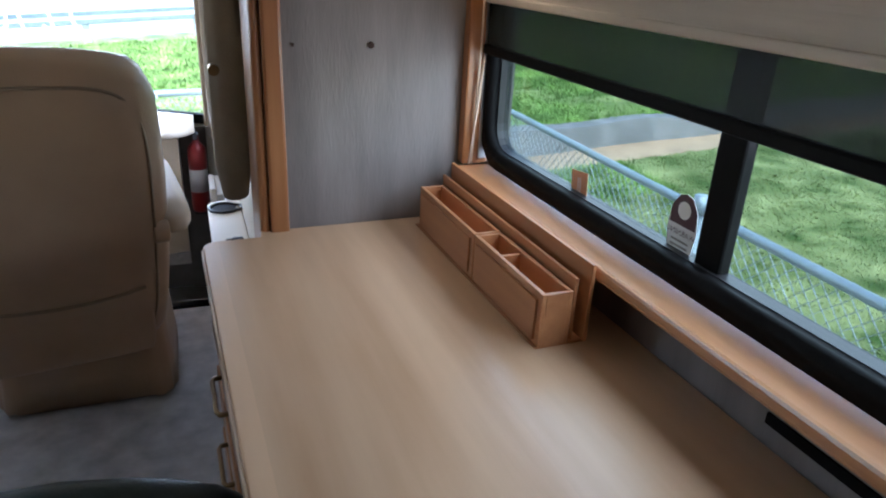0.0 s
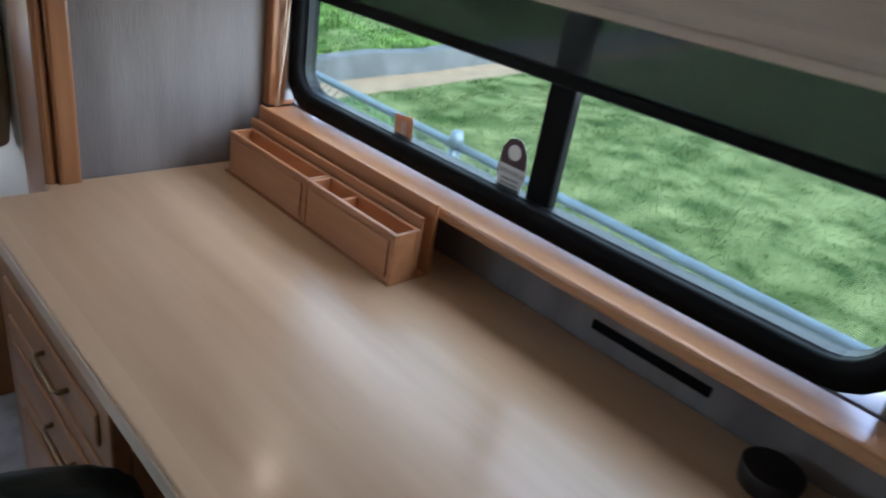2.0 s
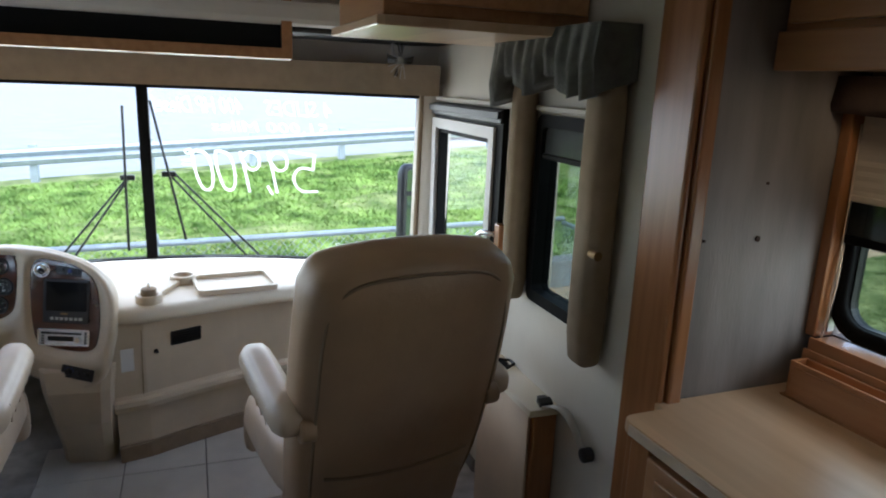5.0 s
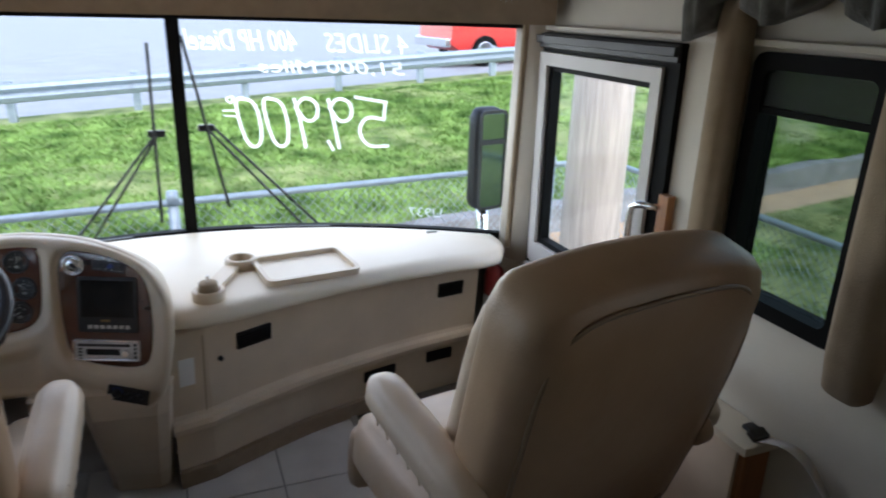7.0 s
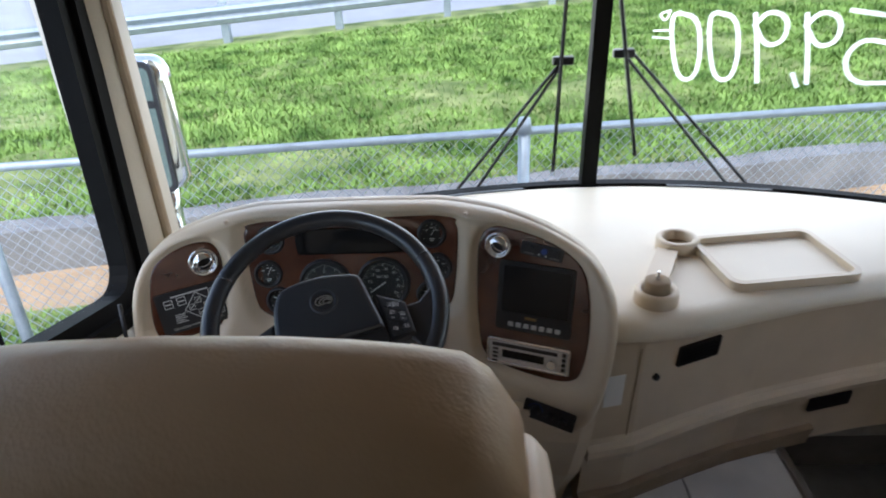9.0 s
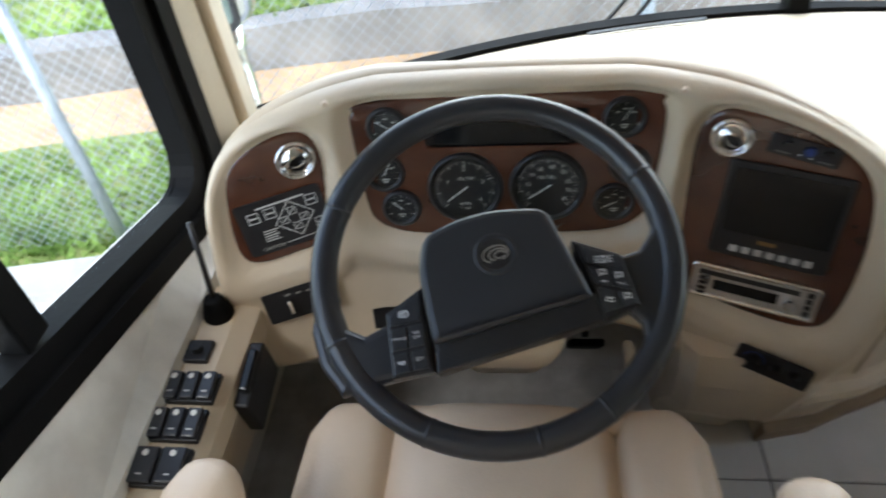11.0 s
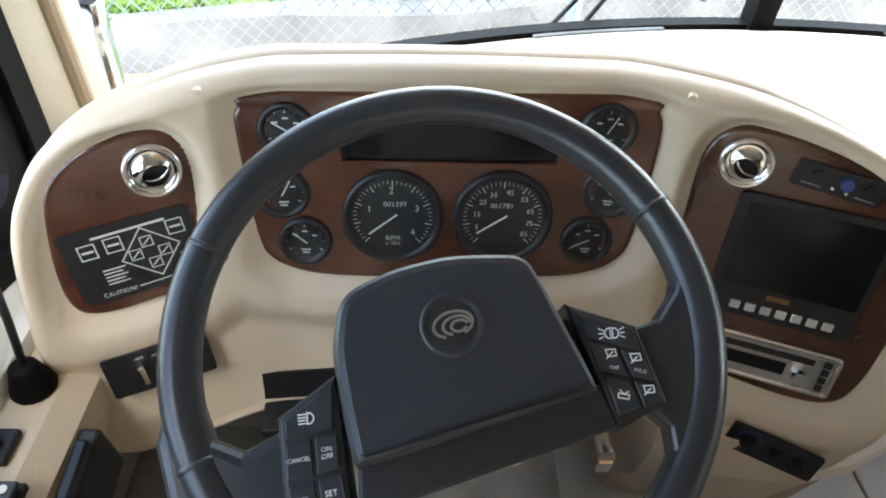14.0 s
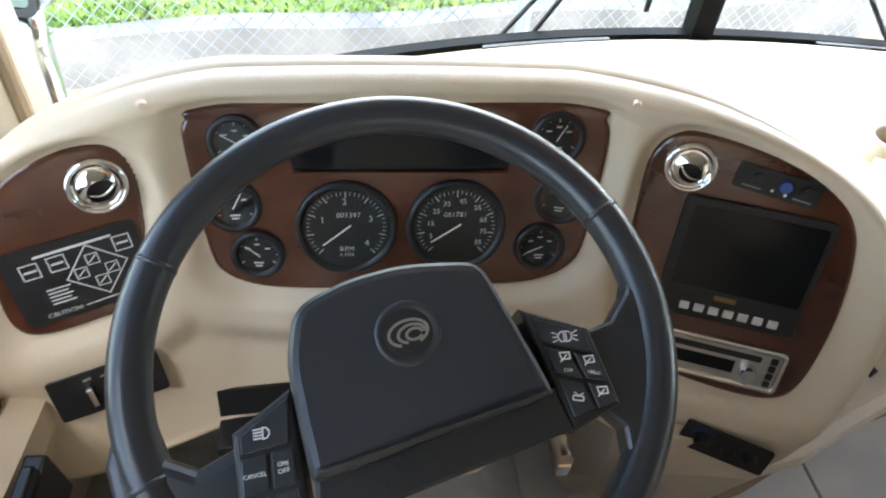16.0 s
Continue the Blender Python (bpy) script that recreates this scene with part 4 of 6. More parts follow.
def strip(pts, w, h=0.0006):
    """A thin painted stroke through points in x, y."""
    bm = bmesh.new()
    for a, b in zip(pts, pts[1:]):
        a, b = Vector((*a, 0)), Vector((*b, 0))
        d = (b - a)
        if d.length < 1e-6:
            continue
        n = Vector((-d.y, d.x, 0)).normalized() * w / 2
        e = d.normalized() * w / 2
        bm.faces.new([bm.verts.new(p + Vector((0, 0, h))) for p in (a - e - n, b + e - n, b + e + n, a - e + n)])
    return bm


def gauge(name, x, z, r, labels, needle, start=225, sweep=270, big=False, ticks=9):
    m = on_face(x, z, 0.0035)
    g = part(name, moved(loft([[((r + 0.004) * math.cos(a), (r + 0.004) * math.sin(a), -0.002) for a in [k * math.tau / 40 for k in range(40)]]] + [[(rr * math.cos(a), rr * math.sin(a), hh) for a in [k * math.tau / 40 for k in range(40)]] for rr, hh in ((r + 0.003, 0.006), (r, 0.008), (r - 0.004, 0.006), (r - 0.005, 0.002))]), m), M_BLACK, pod, "round black gauge with a black bezel", True)
    face = bmesh.new()
    bmesh.ops.create_circle(face, cap_ends=True, radius=r - 0.0045, segments=40)
    part("dial", moved(face, m @ Matrix.Translation((0, 0, 0.0025))), M_DIAL, g)
    bm = bmesh.new()
    n = 41 if big else ticks
    for i in range(n):
        a = radians(start - sweep * i / (n - 1))
        long = (i % 5 == 0) if big else (i % 4 == 0)
        r0, r1 = (r * 0.70 if long else r * 0.76), r * 0.83
        add(bm, strip([(r0 * math.cos(a), r0 * math.sin(a)), (r1 * math.cos(a), r1 * math.sin(a))], 0.0011 if long else 0.0006, 0.003))
    part("scale_marks", moved(bm, m), M_PRINT, g)
    for word, a, rad, size in labels:
        aa = radians(a)
        part("numeral", moved(text_mesh(word, size, 0.003), m @ Matrix.Translation((rad * r * math.cos(aa), rad * r * math.sin(aa), 0))), M_PRINT, g)
    if not big:
        for dx, dy, ln in ((-0.40, 0.30, 0.14), (0.0, 0.48, 0.16), (0.42, 0.28, 0.14), (0.0, -0.40, 0.34), (0.0, -0.54, 0.22)):
            part("scale_print", moved(strip([((dx - ln / 2) * r, dy * r), ((dx + ln / 2) * r, dy * r)], 0.0020, 0.003), m), M_PRINT, g)
    a = radians(needle)
    part("needle", moved(strip([(-0.1 * r * math.cos(a), -0.1 * r * math.sin(a)), (0.62 * r * math.cos(a), 0.62 * r * math.sin(a))], 0.0022 if big else 0.0014, 0.0045), m), M_WHITE, g, "white needle")
    lens = bmesh.new()
    bmesh.ops.create_circle(lens, cap_ends=True, radius=r - 0.003, segments=40)
    part("lens", moved(lens, m @ Matrix.Translation((0, 0, 0.0066))), M_GLASS, g).visible_shadow = False
    return g


M_DIAL = mat("dial face", (0.011, 0.012, 0.013), 0.5, var=0.1)
M_PRINT = mat("pale print", (0.62, 0.62, 0.58), 0.6, var=0.03)
gauge("tachometer", -0.678, 0.677, 0.054, [("1", 160, 0.52, 0.011), ("2", 92, 0.60, 0.011), ("3", 22, 0.55, 0.011), ("4", -40, 0.55, 0.011), ("RPM", 270, 0.50, 0.009), ("x 1000", 270, 0.63, 0.006), ("001397", 80, 0.30, 0.009)], 218, big=True)
gauge("speedometer", -0.553, 0.678, 0.054, [("5", 203, 0.58, 0.009), ("15", 172, 0.55, 0.009), ("25", 140, 0.56, 0.009), ("35", 112, 0.57, 0.009), ("45", 78, 0.60, 0.009), ("55", 45, 0.62, 0.009), ("65", 15, 0.60, 0.009), ("75", -12, 0.60, 0.009), ("85", -38, 0.62, 0.009), ("061781", 95, 0.28, 0.009)], 214, big=True)
for x, z, nd in ((-0.790, 0.776, 150), (-0.800, 0.704, 60), (-0.779, 0.645, 140), (-0.446, 0.782, 60), (-0.434, 0.712, 130), (-0.453, 0.651, 205)):
    gauge("small_gauge", x, z, 0.027, [], nd, 210, 240)
bm = bmesh.new()
DISP = [Vector(p) for p in ((-0.735, 0.79), (-0.72, 0.798), (-0.62, 0.80), (-0.51, 0.798), (-0.497, 0.79), (-0.497, 0.752), (-0.51, 0.746), (-0.62, 0.744), (-0.72, 0.745), (-0.735, 0.752))]
part("message_display", face_patch(DISP, 0.0055, 0.003), M_GLOSSB, pod, "dark message display window", True)
part("display_sill", moved(box(-0.118, -0.002, 0.003, 0.118, 0.002, 0.009, 0.001), on_face(-0.616, 0.742)), M_DARKWOOD, pod)


def air_vent(x, z, r, tilt):
    m = on_face(x, z, 0.003)
    prof = ((r, -0.004), (r, 0.006), (r * 0.93, 0.010), (r * 0.84, 0.009), (r * 0.80, 0.004), (r * 0.74, 0.004), (r * 0.70, 0.0))
    v = part("air_vent", moved(loft([[(rr * math.cos(k * math.tau / 36), rr * math.sin(k * math.tau / 36), h) for k in range(36)] for rr, h in prof], caps=False), m), M_CHROME, pod, "round chrome air vent", True)
    part("throat", moved(cyl(r * 0.79, 0.002, 32), m), M_BLACK, v)
    rows = []
    for k in range(9):
        a = k / 8
        ring = []
        for q in range(40):
            b = q * math.tau / 40
            ox, oy = r * (0.08 + 0.47 * math.cos(b)), r * (-0.12 + 0.38 * math.sin(b))
            ex, ey = r * 0.72 * math.cos(b), r * 0.72 * math.sin(b)
            x, y = ox + (ex - ox) * a, oy + (ey - oy) * a
            h = r * 0.42 * math.sqrt(max(0.0, 1 - (x * x + y * y) / (r * 0.74) ** 2))
            ring.append((x, y, h + 0.001))
        rows.append(ring)
    part("ball", moved(loft(rows, caps=False), m @ pose(0, 0, 0.002, 0, 0, tilt)), M_CHROME, v, "tilted chrome nozzle", True)
    arc = [(r * (0.08 + 0.46 * t), r * (-0.12 - 0.16 * (1 - t * t)), r * 0.34 - 0.003 * t * t) for t in [i / 6 - 1 for i in range(13)]]
    part("blade", moved(tube(arc, 0.0014, 8), m @ pose(0, 0, 0.002, 0, 0, tilt)), M_CHROME, v, "thin chrome blade", True)


air_vent(-0.925, 0.752, 0.0295, 18)
air_vent(-0.307, 0.774, 0.0275, -32)

# levelling keypad on the left panel
m = on_face(-0.956, 0.660, 0.0042) @ pose(0, 0, 0, 0, 0, 5)
kp = part("keypad", moved(prism(rounded(0.134, 0.090, 0.006), 0.0015), m), M_BLACK, pod, "black levelling keypad with square keys")
bm = bmesh.new()


def sq(cx, cy, w, rot=0.0, lw=0.0011):
    pts = [(cx + w / 2 * 1.414 * math.cos(radians(45 + 90 * k + rot)), cy + w / 2 * 1.414 * math.sin(radians(45 + 90 * k + rot))) for k in range(5)]
    return strip(pts, lw, 0.0021)


for c in ((-0.0354, 0.0158), (-0.0135, 0.0168), (0.0406, 0.019), (0.0443, -0.0153)):
    add(bm, sq(*c, 0.0138, 0, 0.0012))
    add(bm, strip([(c[0] - 0.004, c[1]), (c[0] + 0.004, c[1])], 0.0022, 0.0021))
add(bm, sq(0.0138, 0.0005, 0.0365, -41, 0.0013))
for dx, dy in ((0.0132, 0.0118), (0.0258, -0.0010), (0.0010, 0.0012), (0.0146, -0.0108)):
    add(bm, sq(dx, dy, 0.0098, 0, 0.0010))
    add(bm, strip([(dx - 0.003, dy - 0.0025), (dx + 0.003, dy + 0.0025)], 0.0013, 0.0021))
for k in range(5):
    add(bm, strip([(-0.030, -0.006 - 0.0036 * k), (-0.012 - 0.003 * (k % 2), -0.006 - 0.0036 * k)], 0.0014, 0.0021))
add(bm, strip([(-0.028, 0.0275), (0.033, 0.0285)], 0.0024, 0.0021))
add(bm, strip([(-0.006, -0.0305), (0.046, -0.0285)], 0.0012, 0.0021))
add(bm, moved(text_mesh("CAUTION!", 0.0062, 0.0021), Matrix.Translation((-0.024, -0.031, 0))))
part("key_print", moved(bm, m @ Matrix.Diagonal((1.2, 1.2, 1, 1))), M_PRINT, kp)

# headlamp switch plate and climate control plate
m = on_face(-0.955, 0.520, 0.013)
hp = part("switch_plate", moved(prism(rounded(0.118, 0.058, 0.004), 0.004, 0.001), m @ pose(0, 0, 0, 0, 0, 4)), M_BLACK, pod, "black headlamp switch plate")
part("toggle", moved(box(-0.004, -0.014, 0.004, 0.004, 0.012, 0.016, 0.002), m @ pose(-0.018, 0, 0, 0, 0, 6)), M_CHROME, hp, "chrome toggle lever")
bm = bmesh.new()
for dx in (-0.022, -0.004, 0.012):
    add(bm, strip([(dx, 0.018), (dx + 0.006, 0.019)], 0.003, 0.0048))
part("marks", moved(bm, m), M_GROUT, hp)
m = on_face(-0.202, 0.433, 0.020) @ pose(0, 0, 0, 0, 0, -9)
cp = part("climate_plate", moved(prism(rounded(0.112, 0.042, 0.004), 0.004, 0.001), m @ pose(0, 0, 0, 0, 0, 0)), M_BLACK, pod, "black climate control plate with knobs")
for dx, r in ((-0.030, 0.011), (0.004, 0.009), (0.032, 0.009)):
    part("knob", moved(cyl(r, 0.014, 20, r * 0.8), m @ Matrix.Translation((dx, 0, 0.010))), M_BLACK, cp)
M_BLUEDOT = mat("blue and red print", (0.03, 0.06, 0.22), 0.5)
part("mark", moved(strip([(-0.020 + 0.016 * math.cos(a * 0.4) - 0.01, 0.016 * math.sin(a * 0.4)) for a in range(0, 8)], 0.0016, 0.0046), m), M_BLUEDOT, cp)
# dark slot with the tilt lever
m = on_face(-0.80, 0.437, 0.004)
part("lever_slot", moved(box(-0.058, -0.021, 0.0, 0.058, 0.021, 0.004), m), M_BLACK, pod, "dark slot below the panel")
part("brake_lever", moved(box(-0.05, -0.008, 0.0, 0.06, 0.008, 0.05, 0.003), m @ pose(0.0, -0.034, 0, 8)), M_BLACK, pod, "black release lever")

# monitor and radio
m = on_face(-0.235, 0.671, 0.003)
mon = part("monitor", moved(prism(rounded(0.158, 0.150, 0.006), 0.006, 0.002), m), M_BLACK, pod, "black rear-view monitor with a row of keys")
part("screen", moved(prism(rounded(0.140, 0.100, 0.003), 0.0006), m @ Matrix.Translation((0.002, 0.016, 0.0062))), M_GLOSSB, mon, "dark glossy screen")
for k in range(7):
    part("key", moved(box(-0.0055, -0.005, 0, 0.0055, 0.005, 0.003, 0.001), m @ Matrix.Translation((-0.046 + 0.0165 * k, -0.060, 0.006))), M_GREYP, mon, "pale grey key")
part("badge", moved(box(-0.012, -0.003, 0, 0.012, 0.003, 0.0006), m @ Matrix.Translation((-0.005, -0.043, 0.0065))), M_BRASS, mon, "small gold maker's mark")
m2 = on_face(-0.222, 0.772, 0.0035) @ pose(0, 0, 0, 0, 0, -6)
cpan = part("brake_control", moved(prism(rounded(0.088, 0.028, 0.003), 0.003, 0.001), m2), M_BLACK, pod, "small black control strip with knobs")
for dx, c in ((-0.022, M_BLACK), (0.006, M_BLUEDOT), (0.028, M_BLACK)):
    part("knob", moved(cyl(0.0062, 0.008, 18), m2 @ Matrix.Translation((dx, 0.002, 0.006))), c, cpan)
for dx, dy in ((-0.004, -0.007), (0.010, -0.008)):
    part("led", moved(cyl(0.0016, 0.002, 8), m2 @ Matrix.Translation((dx, dy, 0.0035))), M_WHITE, cpan)
for dx in (-0.025, 0.028):
    part("mark", moved(strip([(dx - 0.009, -0.009), (dx + 0.009, -0.009)], 0.0014, 0.0034), m2), M_GROUT, cpan)
m = on_face(-0.248, 0.549, 0.003)
rad = part("radio", moved(ring_frame(0.178, 0.058, 0.006, 0.005, 0.010, 0.003), m), M_CHROME, pod, "silver car radio with a disc slot and knob", True)
part("fascia", moved(box(-0.085, -0.025, 0.0, 0.085, 0.025, 0.007, 0.002), m), M_ALU, rad, "silver radio fascia")
part("disc_slot", moved(box(-0.078, 0.010, 0.007, 0.062, 0.018, 0.0078), m), M_BLACK, rad)
part("display", moved(box(-0.055, -0.013, 0.007, 0.035, 0.004, 0.008), m), M_GLOSSB, rad)
part("knob", moved(cyl(0.011, 0.012, 24, 0.009), m @ Matrix.Translation((0.052, -0.007, 0.012))), M_CHROME, rad)
for k in range(4):
    part("button", moved(box(-0.004, -0.004, 0, 0.004, 0.004, 0.003, 0.001), m @ Matrix.Translation((0.076, 0.016 - 0.011 * k, 0.007))), M_BLACK, rad)
for k in range(4):
    part("button", moved(box(-0.006, -0.0025, 0, 0.006, 0.0025, 0.003, 0.001), m @ Matrix.Translation((-0.070 + 0.0 * k, 0.004 - 0.009 * k, 0.007))), M_BLACK, rad)

# steering wheel
WN = radians(59)
HUB = Vector((-0.621, 2.866, 0.796))
wm = basis(HUB, (1, 0, 0), (0, math.sin(WN), math.cos(WN)))
sw = thing("steering_wheel", "black leather steering wheel with spokes and control buttons", "steering wheel")
n = 96
rim = [wm @ Vector((-0.004 + 0.2015 * math.cos(k * math.tau / n), -0.004 + 0.2015 * math.sin(k * math.tau / n), -0.030)) for k in range(n)]
part("rim", tube(rim, 0.0165, 16, True), M_WHEEL, sw, "thick black leather rim", True)
for a in (33, 160, 208, -52, 250, -75):
    aa = radians(a)
    c = Vector((-0.004 + 0.2015 * math.cos(aa), -0.004 + 0.2015 * math.sin(aa), -0.030))
    t = Vector((-math.sin(aa), math.cos(aa), 0)) * 0.0022
    part("seam", tube([wm @ (c - t), wm @ (c + t)], 0.0171, 16), M_WHEEL, sw, "stitched seam", True)


def plate(pts, h0, h1, bev, m=wm, steps=0):
    p = [tuple(q) for q in (smooth_loop([Vector(a) for a in pts], steps) if steps else pts)]
    if sum(a[0] * b[1] - b[0] * a[1] for a, b in zip(p, p[1:] + p[:1])) < 0:
        p = p[::-1]
    bm = prism(p, h1 - h0, bev, 3)
    return moved(bm, m @ Matrix.Translation((0, 0, h0)))


def cut_corners(pts, n):
    for k in range(n):
        out = []
        for a, b in zip(pts, pts[1:] + pts[:1]):
            out += [(a[0] * 0.8 + b[0] * 0.2, a[1] * 0.8 + b[1] * 0.2), (a[0] * 0.2 + b[0] * 0.8, a[1] * 0.2 + b[1] * 0.8)]
        pts = out
    return pts


PAD = [(-0.087, -0.02), (-0.085, 0.012), (-0.077, 0.026), (-0.045, 0.043), (-0.004, 0.054), (0.046, 0.056), (0.058, 0.050), (0.066, 0.036), (0.086, -0.005), (0.105, -0.043), (0.102, -0.048), (0.02, -0.073), (-0.062, -0.1005), (-0.068, -0.098), (-0.078, -0.06)]
part("horn_pad", plate(cut_corners(PAD, 2), -0.040, 0.008, 0.009), M_WHEEL, sw, "padded black horn pad")
part("lower_strip", plate([(-0.066, -0.094), (0.108, -0.040), (0.119, -0.071), (-0.063, -0.132)], -0.045, -0.004, 0.003), M_BLACK, sw, "smooth black lower strip")
part("badge_well", moved(loft([[(r * math.cos(k * math.tau / 32), r * math.sin(k * math.tau / 32), h) for k in range(32)] for r, h in ((0.0245, 0.0075), (0.0235, 0.0098), (0.021, 0.0096), (0.018, 0.0082))], caps=False), wm), M_WHEEL, sw, "round recess for the badge", True)
disc = part("badge", moved(cyl(0.0178, 0.0012, 32), wm @ Matrix.Translation((0, 0, 0.0083))), M_BLACK, sw, "round chrome and black swirl badge")
bm = bmesh.new()
for rx, ry, ox, oy, a0, a1 in ((0.0145, 0.0092, 0.0, 0.0, -60, 235), (0.0100, 0.0064, 0.0022, -0.0012, 0, 245), (0.0058, 0.0040, 0.0040, -0.0022, 10, 330)):
    add(bm, strip([(ox + rx * math.cos(radians(a)), oy + ry * math.sin(radians(a))) for a in range(a0, a1, 14)], 0.0021, 0.0010))
part("swirl", moved(bm, wm @ pose(0, 0, 0.0083, 0, 0, 18)), M_ALU, disc, "chrome swirl lines")
part("spoke", plate([(-0.085, -0.045), (-0.128, -0.076), (-0.150, -0.088), (-0.172, -0.080), (-0.186, -0.050), (-0.193, -0.012), (-0.208, -0.03), (-0.214, -0.085), (-0.200, -0.125), (-0.172, -0.158), (-0.150, -0.150), (-0.128, -0.143), (-0.085, -0.133)], -0.048, -0.020, 0.010), M_WHEEL, sw, "left leather spoke")
part("spoke", plate([(0.086, 0.012), (0.139, 0.005), (0.160, 0.012), (0.175, 0.034), (0.183, 0.066), (0.200, 0.045), (0.210, -0.02), (0.196, -0.085), (0.166, -0.128), (0.154, -0.122), (0.164, -0.092), (0.162, -0.070), (0.149, -0.058), (0.121, -0.072), (0.10, -0.06)], -0.048, -0.019, 0.006), M_WHEEL, sw, "right leather spoke")
bl = part("button_pod", plate([(-0.084, -0.034), (-0.124, -0.066), (-0.112, -0.138), (-0.066, -0.129)], -0.045, -0.006, 0.004), M_BLACK, sw, "black cruise button pod")
br = part("button_pod", plate([(0.085, 0.020), (0.138, 0.004), (0.157, -0.053), (0.119, -0.073)], -0.045, -0.006, 0.004), M_BLACK, sw, "black wiper button pod")


def key(pod_part, pts, text, size, rot, at):
    part("button", plate(pts, -0.0065, -0.0035, 0.001), M_WHEEL, pod_part)
    if text:
        part("lettering", moved(text_mesh(text, size, 0), wm @ pose(at[0], at[1], -0.0031, 0, 0, rot)), M_WHITE, pod_part)


key(bl, [(-0.086, -0.042), (-0.118, -0.068), (-0.116, -0.080), (-0.084, -0.073)], "", 0, 0, (0, 0))
key(bl, [(-0.116, -0.084), (-0.099, -0.080), (-0.096, -0.104), (-0.113, -0.108)], "CANCEL", 0.0042, 10, (-0.106, -0.094))
key(bl, [(-0.096, -0.079), (-0.081, -0.076), (-0.078, -0.099), (-0.093, -0.103)], "ON\nOFF", 0.0048, 10, (-0.087, -0.089))
key(bl, [(-0.112, -0.112), (-0.096, -0.108), (-0.092, -0.129), (-0.108, -0.133)], "RES", 0.0056, 10, (-0.102, -0.1205))
key(bl, [(-0.092, -0.107), (-0.077, -0.103), (-0.072, -0.125), (-0.088, -0.128)], "SET", 0.0056, 10, (-0.0825, -0.1155))
key(br, [(0.093, 0.012), (0.134, 0.001), (0.139, -0.016), (0.101, -0.006)], "", 0, 0, (0, 0))
key(br, [(0.102, -0.010), (0.121, -0.015), (0.129, -0.034), (0.109, -0.030)], "", 0, 0, (0, 0))
key(br, [(0.124, -0.015), (0.140, -0.019), (0.147, -0.037), (0.132, -0.034)], "", 0, 0, (0, 0))
key(br, [(0.111, -0.034), (0.129, -0.038), (0.136, -0.056), (0.120, -0.062)], "", 0, 0, (0, 0))
key(br, [(0.133, -0.038), (0.148, -0.041), (0.153, -0.052), (0.139, -0.056)], "", 0, 0, (0, 0))


def icon(pod_part, strokes, at, rot, w=0.0009):
    bm = bmesh.new()
    for s in strokes:
        add(bm, strip([(x * 0.78, y * 0.78) for x, y in s], w, 0))
    part("symbol", moved(bm, wm @ pose(at[0], at[1], -0.0031, 0, 0, rot)), M_WHITE, pod_part)


lampD = [(0.0, 0.005), (0.003, 0.0045), (0.0055, 0.002), (0.0055, -0.002), (0.003, -0.0045), (0.0, -0.005), (0.0, 0.005)]
icon(bl, [lampD] + [[(-0.008, y), (-0.0015, y)] for y in (-0.004, -0.0013, 0.0013, 0.004)], (-0.102, -0.066), 8)
icon(br, [[(x + 0.001, y) for x, y in lampD], [(-x - 0.001, y) for x, y in lampD]] + [[(s * 0.008, y), (s * 0.012, y * 1.6)] for s in (1, -1) for y in (-0.003, 0.0, 0.003)], (0.118, -0.003), 4, 0.0008)
wiper_i = [[(-0.005, 0.004), (0.004, 0.006), (0.006, 0.0), (-0.002, -0.002), (-0.005, 0.004)], [(-0.003, -0.004), (0.002, 0.003)]]
icon(br, wiper_i, (0.116, -0.019), -8)
part("lettering", moved(text_mesh("OFF", 0.0040, 0), wm @ pose(0.1185, -0.0285, -0.0031, 0, 0, -8)), M_WHITE, br)
icon(br, wiper_i, (0.134, -0.022), -8)
part("lettering", moved(text_mesh("HI/LO", 0.0036, 0), wm @ pose(0.1375, -0.0305, -0.0031, 0, 0, -12)), M_WHITE, br)
icon(br, [[(-0.005, -0.003), (0.005, -0.003), (0.005, 0.001), (-0.005, 0.001), (-0.005, -0.003)], [(-0.004, 0.004), (0, 0.001), (0.004, 0.004)]], (0.124, -0.048), -10)
icon(br, wiper_i, (0.142, -0.045), -10)
# column shroud behind the wheel
ax = wm.to_3x3() @ Vector((0, 0, -1))
c0, c1 = HUB + ax * 0.055, HUB + ax * 0.40
col = thing("steering_column", "cream steering column shroud under the wheel", "steering column")
rings = []
for k, (w, h) in enumerate(((0.08, 0.06), (0.085, 0.07), (0.08, 0.07), (0.075, 0.06), (0.07, 0.06))):
    c = HUB + ax * (0.05 + 0.10 * k)
    rings.append([c + wm.to_3x3() @ Vector((x, y - 0.03, 0)) for x, y in rounded(2 * w, 2 * h, 0.03, 4)])
part("shroud", loft(rings), M_DASH, col, smooth=True)
keys = part("ignition_key", rod((-0.43, 3.00, 0.47), (-0.43, 2.95, 0.48), 0.010, 12), M_CHROME, pod, "ignition lock with keys")
part("key_ring", moved(box(-0.008, -0.002, -0.03, 0.008, 0.002, 0.0, 0.001), pose(-0.43, 2.948, 0.475, 12)), M_CHROME, keys)
